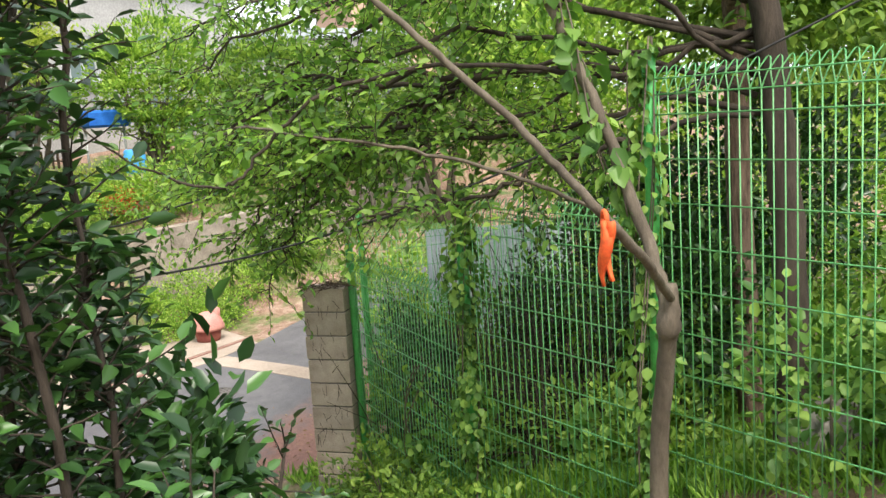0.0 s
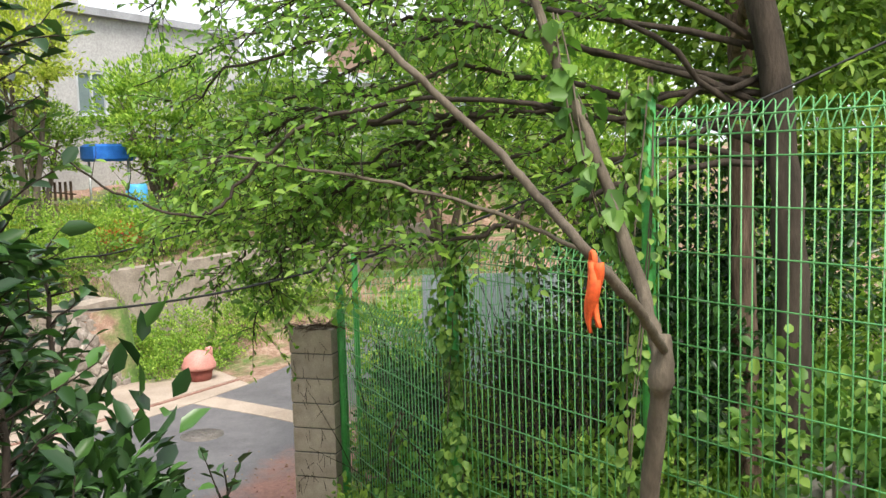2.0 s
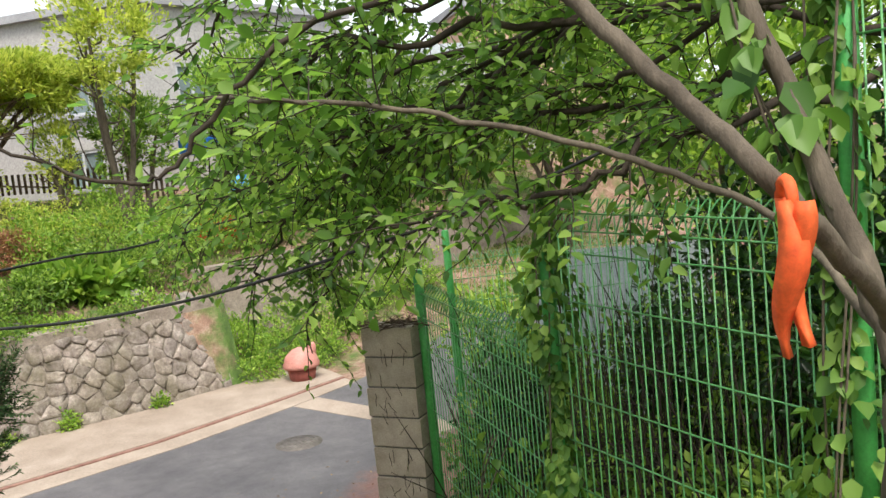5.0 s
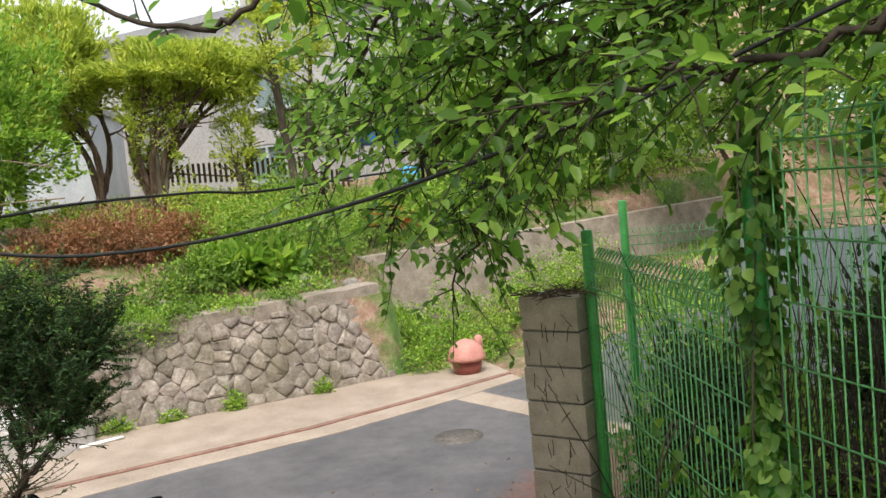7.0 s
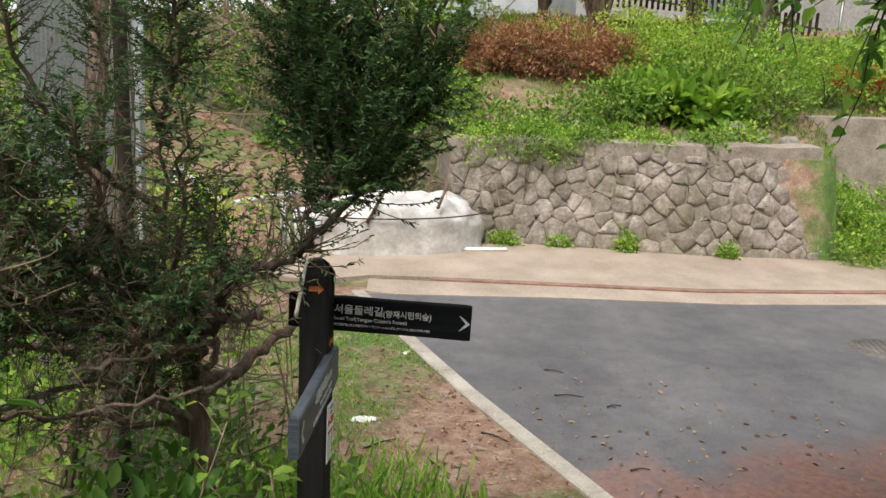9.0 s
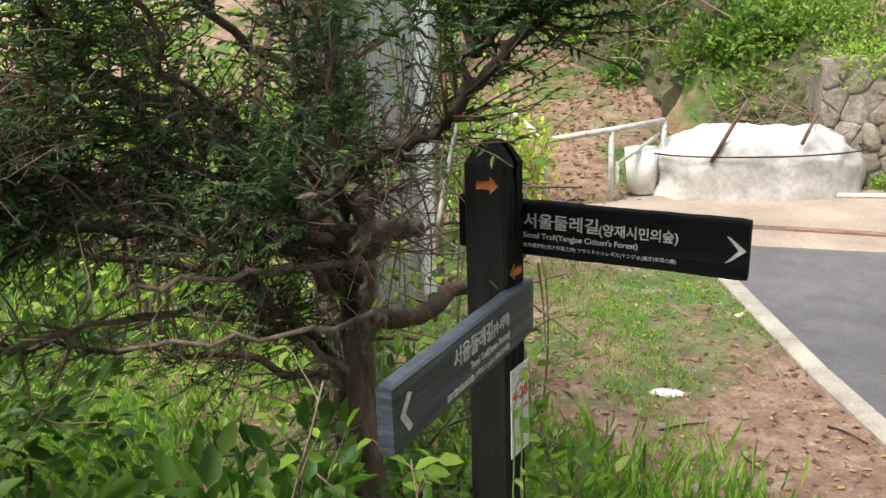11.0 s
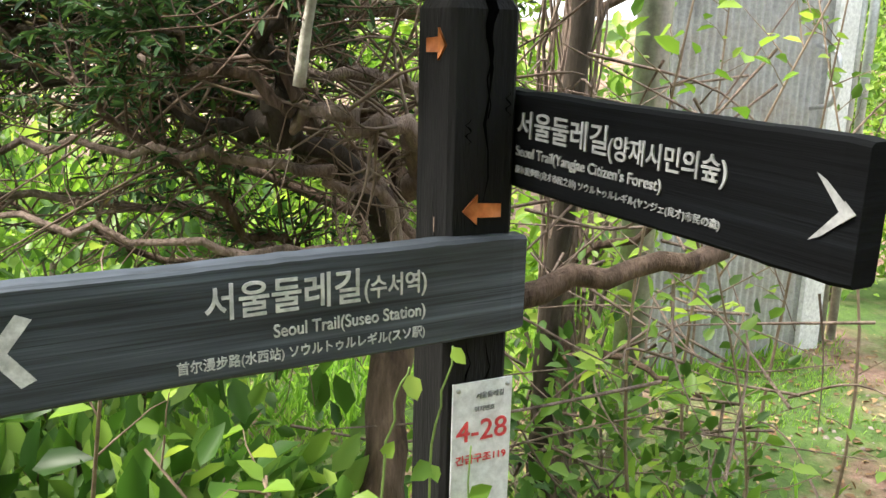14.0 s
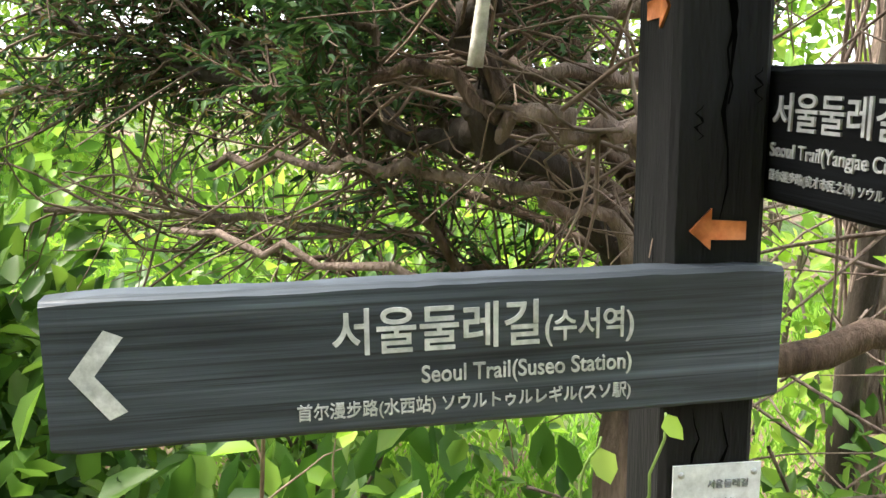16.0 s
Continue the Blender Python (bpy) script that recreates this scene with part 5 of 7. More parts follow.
P2, D2, N2 = P2[~dry], D2[~dry], N2[~dry]
JN = [bend(p, 5, 0.012) for p in ([(-0.24, -0.13, -0.04), (-0.27, -0.28, 0.06), (-0.26, -0.4, 0.2)], [(-0.22, -0.13, -0.02), (-0.28, -0.16, 0.16), (-0.25, -0.15, 0.42)])]
for L_ in JN:
    m_ = Mesh()
    m_.tube(L_, np.linspace(0.011, 0.003, len(L_)), 7)
    part("branch", m_, BARK_RED, jun)
tw = Mesh()
P3, D3, N3 = sprays(JN, 27, 0.16, 0.03, 0.0034, tw, 0.0, 0.1, 0.3, 0.5, 0.0022)
tagged(part("twig_mass", tw, BARK_RED, jun), kind="stuff")
P, D, N = np.concatenate([P, P2, P3]), np.concatenate([D, D2, D3]), np.concatenate([N, N2, N3])
Ls = 0.021 * rng.uniform(0.6, 1.4, len(P))
part("crown", leaves("crown", P, D, N, Ls, Ls * 0.3, LEAF_JUNIPER), LEAF_JUNIPER, jun)
dead = Mesh()
g_ = np.random.default_rng(31)
DEAD_ON = [JL[k] for k in (4, 7, 8, 9, 3, 10, 5, 13)] + JH[:2] + JH[4:]
for _ in range(400):
    L_ = DEAD_ON[g_.integers(len(DEAD_ON))]
    p, d = along(L_, g_.uniform(0.1, 1))
    w = unit(d * 0.7 + g_.normal(size=3) * [1, 1, 0.55]) * g_.uniform(0.1, 0.36)
    w[2] -= 0.03
    line = bend([p, p + w * 0.5 + g_.normal(0, 0.03, 3), p + w + g_.normal(0, 0.04, 3)], 3)
    dead.tube(line, np.linspace(0.0032, 0.0009, 7), 4, False)
    for k in range(2):
        q, d = along(line, g_.uniform(0.3, 0.9))
        v = unit(d + g_.normal(0, 0.8, 3)) * g_.uniform(0.04, 0.13)
        dead.tube([q, q + v * 0.5 + g_.normal(0, 0.008, 3), q + v], [0.0015, 0.0011, 0.0007], 3, False)
tagged(part("dead_twig_mass", dead, TWIG_BROWN, jun, "bare grey-brown dead twigs"), kind="stuff")

# undergrowth round the post
shrub("leafy_undergrowth", (-0.5, -1.0, -0.8), (0.4, 0.45, 0.42), 2200, 0.08, LEAF_DEEP, "broad-leaved green undergrowth beside the path", gz(-0.5, -1.0), "undergrowth", 41, 0.2)
shrub("leafy_undergrowth", (-1.2, -1.2, -0.75), (0.6, 0.6, 0.5), 2200, 0.08, LEAF_DEEP, "broad-leaved green undergrowth under the juniper", gz(-1.2, -1.2), "undergrowth", 42, 0.2)
shrub("leafy_undergrowth", (-0.12, -1.3, -0.75), (0.34, 0.34, 0.34), 1300, 0.08, LEAF_DEEP, "dense broad-leaved undergrowth at the path edge", gz(-0.12, -1.3), "undergrowth", 53, 0.2)
shrub("leafy_undergrowth", (-0.8, -1.75, -0.45), (0.5, 0.45, 0.5), 2200, 0.085, LEAF_DARK, "dark green broad-leaved undergrowth at the path edge", gz(-0.8, -1.75), "undergrowth", 54, 0.2)
shrub("leafy_undergrowth", (-0.85, -1.2, -0.42), (0.45, 0.38, 0.5), 2600, 0.075, LEAF_DEEP, "tall dark broad-leaved weeds beside the path", gz(-0.85, -1.2), "undergrowth", 55, 0.2)
shrub("broad_leaf_plant", (-0.42, -0.42, -0.78), (0.3, 0.42, 0.24), 620, 0.085, LEAF_IVY, "fresh broad-leaved plant below the arrow board", gz(-0.42, -0.42), "plant", 56, 0.25, aspect=0.5, up=0.8)
shrub("leafy_undergrowth", (-0.05, -0.62, -1.15), (0.28, 0.32, 0.26), 600, 0.06, LEAF_IVY, "fresh green weeds at the foot of the signpost", gz(-0.05, -0.6), "undergrowth", 43, 0.2)
shrub("leafy_undergrowth", (-0.35, -0.25, -1.0), (0.3, 0.42, 0.42), 800, 0.07, LEAF_IVY, "mixed green weeds behind the signpost", gz(-0.35, -0.25), "undergrowth", 44, 0.2)
shrub("leafy_undergrowth", (-0.28, 0.6, -1.15), (0.3, 0.3, 0.35), 300, 0.06, LEAF_BRIGHT, "bright green saplings beside the juniper trunk", gz(-0.28, 0.5), "undergrowth", 45, 0.2)
shrub("leafy_undergrowth", (-1.6, 1.2, -0.6), (0.5, 0.5, 0.9), 900, 0.065, LEAF_BRIGHT, "bright green saplings in front of the corrugated sheet", gz(-1.6, 1.2), "undergrowth", 46, 0.15, rough=0.5)
shrub("leafy_undergrowth", (-2.3, -0.4, -0.75), (0.6, 1.2, 0.55), 1900, 0.07, LEAF_BRIGHT, "bright green thicket behind the juniper", gz(-2.1, -0.4), "undergrowth", 47, 0.2)
shrub("leafy_undergrowth", (-3.2, 1.7, 0.2), (0.5, 0.6, 0.95), 1500, 0.08, LEAF_BRIGHT, "bright green saplings behind the corrugated sheet", gz(-3.2, 1.7), "undergrowth", 57, 0.2)
shrub("leafy_undergrowth", (-2.7, 4.6, -0.95), (0.5, 0.8, 0.6), 1700, 0.06, LEAF_BRIGHT, "bright green weeds beside the pipe railing", gz(-2.6, 4.1), "undergrowth", 48, 0.15)
shrub("leafy_undergrowth", (-2.75, 3.95, -0.4), (0.3, 0.4, 1.0), 900, 0.05, LEAF_BRIGHT, "tall bright green shrub against the corrugated sheet", gz(-2.75, 3.95), "undergrowth", 49, 0.2)


def saplings(name, spots, label, material, leafn, size, seed):
    g = np.random.default_rng(seed)
    for x, y, h in spots:
        z = gz(x, y)
        root = thing(name, (x, y, z), label, "sapling", "saplings by the post")
        m = Mesh()
        top = np.array([x + g.normal(0, 0.1), y + g.normal(0, 0.1), z + h])
        line = bend([(x, y, z - 0.02), (x + g.normal(0, 0.05), y + g.normal(0, 0.05), z + h * 0.5), top], 5)
        m.tube(line, np.linspace(0.006, 0.002, len(line)), 5)
        part("stem", m, TWIG_DRY, root)
        m = Mesh()
        P, D, N = sprays([line], leafn, 0.22, size, 0.05, m, 0.1, 0.4, 0.3, 0.6, 0.002)
        tagged(part("twig_mass", m, TWIG_DRY, root), kind="stuff")
        L = size * g.uniform(0.6, 1.2, len(P))
        part("foliage", leaves("foliage", P, D, N, L, L * 0.6, material), material, root)


saplings("sapling", [(-0.35, 0.85, 1.2), (-0.1, 0.55, 0.8), (-0.75, 1.3, 1.8), (-1.3, 1.6, 2.1), (-0.6, 1.5, 1.7)], "thin sapling with fresh green leaves", LEAF_MID, 12, 0.05, 51)
saplings("sapling", [(0.02, -0.25, 0.85), (-0.1, -0.1, 0.9), (0.05, 0.12, 0.7), (-0.2, -0.45, 1.0)], "thin weed stem with small green leaves", LEAF_BRIGHT, 9, 0.05, 52)

saplings("sapling", [(-0.36, 0.72, 1.8), (-0.6, 1.05, 1.9)], "young tree shoot with broad bright green leaves", LEAF_BRIGHT, 12, 0.062, 58)
shrub("leafy_undergrowth", (-2.5, 5.3, -1.0), (0.28, 0.3, 0.42), 520, 0.075, LEAF_YELLOW, "yellow-green young shrub at the railing corner", gz(-2.5, 5.3), "undergrowth", 59, 0.2)

# ---- corrugated sheet, pole and trunk ----
sheet = thing("corrugated_fence", (-2.15, 2.1, -1.5), "grey corrugated metal sheet fence with a pipe frame", "fence")
m_ = Mesh()
n_ = 200
vs = []
for i in range(n_ + 1):
    y = 1.95 + 1.3 * i / n_
    x = -2.2 + 0.009 * math.sin(i * 2 * math.pi / 7)
    vs += [(x, y, -1.55), (x, y, 1.5), (x - 0.008, y, -1.55), (x - 0.008, y, 1.5)]
m_.add(vs, [(i * 4, i * 4 + 4, i * 4 + 5, i * 4 + 1) for i in range(n_)] + [(i * 4 + 2, i * 4 + 3, i * 4 + 7, i * 4 + 6) for i in range(n_)])
part("sheet", m_, SHEET, sheet)
for y, r_ in ((3.3, 0.032), (3.4, 0.024)):
    m_ = Mesh()
    m_.tube([(-2.22, y, -1.55), (-2.22, y, 1.6)], r_, 10)
    part("frame_pipe", m_, METAL, sheet, "galvanised upright pipe")
m_ = Mesh()
m_.box((-2.17, 3.16, -0.1), (0.03, 0.14, 3.0), 1.5708 * 0, 0.004)
flat(part("edge_board", m_, WHITE_PAINT, sheet, "pale upright edge board"))
m_ = Mesh()
m_.tube(bend([(-2.18, 3.0, -0.25), (-2.05, 3.0, -0.2), (-2.05, 3.0, 0.0), (-2.18, 3.0, 0.05)], 4), 0.012, 8)
part("handle", m_, METAL, sheet, "bare metal pull handle")
pole = thing("steel_pole", (-1.3, 1.32, gz(-1.3, 1.32)), "galvanised steel pole standing among saplings", "pole")
m_ = Mesh()
m_.tube([(-1.3, 1.32, -1.6), (-1.3, 1.32, 2.6), (-1.3, 1.32, 2.62)], [0.055, 0.055, 0.04], 16)
part("tube", m_, METAL, pole)
dt = thing("bare_trunk", (-1.25, 1.02, gz(-1.25, 1.02)), "brown peeling tree trunk beside the steel pole", "tree trunk")
m_ = Mesh()
m_.tube(bend([(-1.25, 1.02, -1.6), (-1.24, 1.0, -0.8), (-1.28, 1.04, 0.2), (-1.22, 1.06, 2.4)], 6, 0.008), np.linspace(0.055, 0.04, 19), 10)
part("trunk", m_, BARK_GREY_RED, dt)
for pts in ([(-1.25, 1.0, -0.6), (-1.0, 1.2, -0.45), (-0.75, 1.3, -0.4)], [(-1.24, 1.0, -0.9), (-0.95, 1.0, -0.8), (-0.7, 1.1, -0.85)], [(-1.27, 1.03, 0.1), (-1.1, 1.3, 0.3), (-1.0, 1.5, 0.25)]):
    m_ = Mesh()
    m_.tube(bend(pts, 6, 0.008), np.linspace(0.016, 0.005, 13), 6)
    part("branch", m_, BARK_RED, dt)
dt2 = thing("bare_trunk", (-1.12, 0.98, gz(-1.12, 0.98)), "dark vine-wrapped trunk beside the steel pole", "tree trunk")
m_ = Mesh()
m_.tube(bend([(-1.1, 0.86, -1.6), (-1.12, 0.88, -0.7), (-1.08, 0.9, 0.3), (-1.12, 0.94, 2.3)], 6, 0.008), np.linspace(0.035, 0.028, 19), 9)
part("trunk", m_, BARK_DARK, dt2)
m_ = Mesh()
g_ = np.random.default_rng(77)
for k in range(26):
    a0, r_ = g_.uniform(0, 6.3), g_.uniform(0.05, 0.11)
    z0 = g_.uniform(-1.5, 0.2)
    line = [(-1.18 + r_ * math.cos(a0 + 2.2 * t), 0.95 + r_ * math.sin(a0 + 2.2 * t), z0 + 1.3 * t) for t in np.linspace(0, 1, 12)]
    m_.tube(np.array(line) + g_.normal(0, 0.008, (12, 3)), np.linspace(0.006, 0.003, 12), 5, False)
tagged(part("vine_mass", m_, BARK_GREY_RED, dt2, "tangled dry vine stems"), kind="stuff")
m_ = Mesh()
for k in range(150):
    p = np.array([g_.uniform(-1.2, -0.3), g_.uniform(0.25, 1.3), g_.uniform(-1.3, 0.0)])
    w = unit(g_.normal(size=3) * [1, 1, 0.5]) * g_.uniform(0.12, 0.4)
    m_.tube(bend([p - w, p + g_.normal(0, 0.04, 3), p + w], 4), np.linspace(0.0045, 0.0012, 9), 4, False)
tagged(part("dry_thicket", m_, BARK_GREY_RED, None), "thin dry stems tangled between the trunks", "thicket", kind="stuff")
shrub("leafy_undergrowth", (-0.75, 0.85, -1.05), (0.4, 0.4, 0.5), 900, 0.055, LEAF_DEEP, "dark green weeds between the trunks", gz(-0.75, 0.85), "undergrowth", 83, 0.2)
shrub("leafy_undergrowth", (-1.5, -0.35, -0.75), (0.35, 0.7, 0.55), 1500, 0.06, LEAF_DEEP, "deep green undergrowth beneath the juniper boughs", gz(-1.5, -0.35), "undergrowth", 84, 0.2)
peel = Mesh()
peel.tube(bend([(0.03, -0.16, 0.2), (0.018, -0.185, 0.1), (0.006, -0.196, 0.013)], 4), np.linspace(0.004, 0.0075, 9), 5)
part("bare_stub", peel, PALE_WOOD, jun, "bleached strip of bare wood")

# ---- railing, bucket, plastic heap ----
rail = thing("pipe_railing", (-2.02, 6.08, gz(-2.02, 6.08)), "weathered grey steel pipe railing", "railing")
RL, RM, RR = np.array([-2.45, 5.57, -0.845]), np.array([-2.02, 6.08, -0.80]), np.array([-1.68, 6.53, -0.76])
for nm, pts, r_ in (("top_rail", [RL, RM, RR], 0.028), ("side_rail", [RL, [-3.3, 6.35, -0.62]], 0.028), ("post", [[*RL[:2], -1.55], RL], 0.026), ("post", [[*RM[:2], -1.55], RM], 0.026), ("post", [[*RR[:2], -1.55], RR], 0.026), ("brace", [[-1.98, 6.14, -1.12], [-1.71, 6.5, -0.88]], 0.018), ("brace", [[-1.98, 6.14, -1.5], [-1.98, 6.14, -1.1]], 0.016), ("post", [[-3.3, 6.35, -1.5], [-3.3, 6.35, -0.62]], 0.026)):
    m_ = Mesh()
    m_.tube(pts, r_, 10)
    part(nm, m_, RUSTY, rail)
bk_ = thing("white_bucket", (-1.87, 6.5, gz(-1.87, 6.5)), "white plastic bucket tied to the railing", "bucket")
m_ = Mesh()
bz = gz(-1.87, 6.5)
m_.tube([(-1.87, 6.5, bz + 0.02), (-1.87, 6.5, bz + 0.44), (-1.87, 6.5, bz + 0.45), (-1.87, 6.5, bz + 0.44), (-1.87, 6.5, bz + 0.3)], [0.13, 0.165, 0.175, 0.155, 0.15], 20)
part("body", m_, WHITE_PAINT, bk_)


def heap(name, c, r, yaw, material, label, category, seed, flat_top=0.6, n=48, mm=20):
    """A lumpy covered heap sitting on the ground."""
    vs = []
    for i in range(mm + 1):
        ph = math.pi / 2 * i / mm
        for j in range(n):
            th = 2 * math.pi * j / n
            u = np.array([math.cos(th) * math.cos(ph) ** flat_top, math.sin(th) * math.cos(ph) ** flat_top, math.sin(ph) ** 0.6])
            q = Vector(u * 1.0)
            k = 1 + 0.13 * noise.noise(q * 2.3 + Vector((seed, 0, 0))) + 0.06 * noise.noise(q * 6 + Vector((0, seed, 0))) + 0.025 * noise.noise(q * 15)
            u = u * k * r
            vs.append((c[0] + u[0] * math.cos(yaw) - u[1] * math.sin(yaw), c[1] + u[0] * math.sin(yaw) + u[1] * math.cos(yaw), c[2] + u[2]))
    m = Mesh()
    m.add(vs, [(i * n + j, i * n + (j + 1) % n, (i + 1) * n + (j + 1) % n, (i + 1) * n + j) for i in range(mm) for j in range(n)])
    root = thing(name, tuple(c), label, category)
    part("cover", m, material, root)
    return root


hp = heap("covered_heap", (-0.92, 6.98, -1.48), np.array([0.95, 0.42, 0.62]), 0.5, WHITE_PLASTIC, "heap wrapped in cloudy white plastic film and tied with cord", "heap", 3.0)
m_ = Mesh()
for z, k in ((-1.05, 1.06),):
    m_.tube([(-0.92 + k * (0.95 * math.cos(a) * math.cos(0.5) - 0.42 * math.sin(a) * math.sin(0.5)), 6.98 + k * (0.95 * math.cos(a) * math.sin(0.5) + 0.42 * math.sin(a) * math.cos(0.5)), z) for a in np.linspace(0, 2 * np.pi, 40)], 0.008, 5)
part("cord", m_, BARK_DARK, hp, "dark tie cord")
for a, b in (((-1.2, 6.4, -1.1), (-0.95, 6.6, -0.55)), ((-0.5, 6.75, -0.95), (-0.42, 6.9, -0.7))):
    m_ = Mesh()
    m_.tube([a, b], 0.018, 6)
    part("stick", m_, BARK_RED, hp, "stick propped against the heap")
m_ = Mesh()
for i in range(120):
    p = np.array([-0.9, 7.75, -0.95]) + rng.normal(0, 1, 3) * [0.5, 0.25, 0.18]
    w = unit(rng.normal(size=3) * [1, 0.6, 0.5]) * rng.uniform(0.2, 0.6)
    m_.tube(bend([p - w, p + rng.normal(0, 0.05, 3), p + w], 3), np.linspace(0.006, 0.002, 7), 4, False)
tagged(part("brushwood", m_, TWIG_DRY, None), "pile of dry brushwood behind the plastic heap", "brushwood", kind="stuff")
m_ = Mesh()
m_.box((0.02, 7.12, -1.445), (0.5, 0.07, 0.03), 0.3, 0.006)
tagged(part("white_plank", m_, WHITE_PAINT, None), "short white-painted plank lying on the pavement", "plank")

# ---- red tub and post by the lane ----
tub = thing("red_tub", (4.74, 7.45, gz(4.74, 7.45)), "faded red rubber tub with a domed cover beside the lane", "tub")
tz = gz(4.74, 7.45)
m_ = Mesh()
m_.tube([(4.74, 7.45, tz), (4.74, 7.45, tz + 0.24)], [0.17, 0.22], 20)
part("tub", m_, RED_DARK, tub)
m_ = Mesh()
m_.tube([(4.74, 7.45, tz + 0.22), (4.74, 7.45, tz + 0.26), (4.74, 7.45, tz + 0.38), (4.74, 7.45, tz + 0.47), (4.74, 7.45, tz + 0.5)], [0.26, 0.265, 0.22, 0.12, 0.03], 20)
part("cover", m_, RED_TUB, tub, "faded pinkish red domed cover")
bol = thing("red_bollard", (5.05, 7.75, gz(5.05, 7.75)), "short red and white marker post among weeds", "bollard")
m_ = Mesh()
m_.tube([(5.05, 7.75, gz(5.05, 7.75)), (5.05, 7.75, -1.15)], 0.045, 12)
part("shaft", m_, WHITE_PAINT, bol)
m_ = Mesh()
m_.tube([(5.05, 7.75, -1.25), (5.05, 7.75, -1.06), (5.05, 7.75, -1.03)], [0.06, 0.06, 0.03], 12)
part("cap", m_, RED_TUB, bol, "red cap")


# ---- garden on the bank ----
def many(name, spots, leaf, material, label, category="shrub", dens=900, seed=100, group="", aspect=0.55, wood=None, up=0.35):
    for i, (x, y, dz, rx, ry, rz) in enumerate(spots):
        z = gz(x, y)
        shrub(name, (x, y, z + dz), (rx, ry, rz), int(dens * rx * rz * 4 + 120), leaf, material, label, z, category, seed + i * 7, 0.35, 0.3, wood, 6, group, aspect, up)


many("garden_shrub", [(-0.1, 8.45, 0.2, 0.5, 0.35, 0.3), (0.8, 8.65, 0.25, 0.6, 0.4, 0.35), (1.55, 8.95, 0.35, 0.5, 0.4, 0.4), (3.3, 9.3, 0.35, 0.6, 0.5, 0.45), (2.6, 9.5, 0.45, 0.6, 0.5, 0.45), (1.3, 9.2, 0.2, 0.5, 0.35, 0.28), (-0.9, 8.6, 0.3, 0.6, 0.4, 0.4)], 0.06, LEAF_MID, "green garden shrub above the stone wall", dens=1300, group="garden shrubs")
many("garden_shrub", [(0.5, 8.35, 0.12, 0.55, 0.25, 0.18), (1.4, 8.5, 0.1, 0.6, 0.22, 0.16), (2.9, 8.6, 0.12, 0.5, 0.3, 0.16), (3.6, 9.9, 0.5, 0.6, 0.5, 0.5), (4.4, 10.6, 0.5, 0.7, 0.5, 0.5), (3.0, 10.6, 0.5, 0.8, 0.5, 0.5), (2.0, 11.0, 0.4, 0.7, 0.5, 0.45), (-1.2, 9.6, 0.4, 0.7, 0.6, 0.5)], 0.055, LEAF_BRIGHT, "bright green low shrub in the garden", dens=1500, seed=160, group="garden shrubs")
many("roadside_weeds", [(4.35, 8.0, 0.12, 0.35, 0.35, 0.3), (4.3, 8.7, 0.25, 0.45, 0.45, 0.4), (5.4, 8.2, 0.2, 0.45, 0.4, 0.35), (5.1, 9.0, 0.3, 0.6, 0.5, 0.45), (6.1, 8.8, 0.3, 0.5, 0.5, 0.45), (4.8, 8.4, 0.2, 0.45, 0.4, 0.35), (6.9, 9.4, 0.3, 0.6, 0.5, 0.45), (4.25, 9.1, 0.3, 0.4, 0.35, 0.4), (7.8, 9.6, 0.3, 0.7, 0.5, 0.5)], 0.05, LEAF_BRIGHT, "bright green weeds on the bank beside the lane", "weeds", 2000, 210, "bank weeds")
many("rust_shrub", [(-0.6, 10.9, 0.35, 0.65, 0.5, 0.4), (0.15, 10.8, 0.38, 0.7, 0.5, 0.42), (0.9, 10.7, 0.36, 0.65, 0.5, 0.42), (1.5, 10.6, 0.34, 0.5, 0.45, 0.4)], 0.06, LEAF_RED, "rust-red low shrub with fine twigs", dens=4200, seed=240, group="rust shrubs", aspect=0.35, wood=BARK_RED)
many("azalea", [(4.95, 11.0, 0.32, 0.4, 0.3, 0.24)], 0.045, LEAF_AZALEA, "azalea in scarlet flower", dens=3000, seed=250)
many("wall_weed", [(2.79, 7.72, 0.1, 0.12, 0.09, 0.11), (1.62, 7.64, 0.14, 0.14, 0.09, 0.14), (0.85, 7.62, 0.08, 0.18, 0.08, 0.1), (0.2, 7.5, 0.1, 0.2, 0.1, 0.1)], 0.045, LEAF_BRIGHT, "tuft of weeds growing from the wall foot", "weeds", 2600, 260, "wall weeds")
many("garden_mound", [(1.75, 12.5, 0.3, 0.5, 0.4, 0.35), (2.3, 12.2, 0.25, 0.5, 0.4, 0.32), (0.5, 12.0, 0.25, 0.6, 0.4, 0.32), (-0.3, 12.1, 0.28, 0.6, 0.4, 0.35), (4.7, 12.4, 0.3, 0.5, 0.4, 0.35), (2.2, 11.2, 0.25, 0.5, 0.4, 0.3), (3.0, 11.4, 0.3, 0.5, 0.4, 0.35)], 0.055, LEAF_YELLOW, "yellow-green rounded garden mound", dens=1500, seed=640, group="garden mounds")
many("garden_mound", [(3.35, 12.1, 0.4, 0.6, 0.45, 0.5), (1.2, 11.7, 0.2, 0.5, 0.4, 0.25), (1.9, 10.4, 0.3, 0.45, 0.4, 0.4)], 0.06, LEAF_BRIGHT, "fresh green garden bush", dens=1500, seed=700, group="garden mounds")
many("hosta", [(2.15, 9.3, 0.25, 0.36, 0.3, 0.26), (2.65, 9.2, 0.22, 0.34, 0.28, 0.24), (1.8, 9.5, 0.22, 0.3, 0.25, 0.22)], 0.26, LEAF_BRIGHT, "broad-leaved green hosta clump on the bank", "plant", 420, 270, "hosta clumps", 0.42, up=0.9)
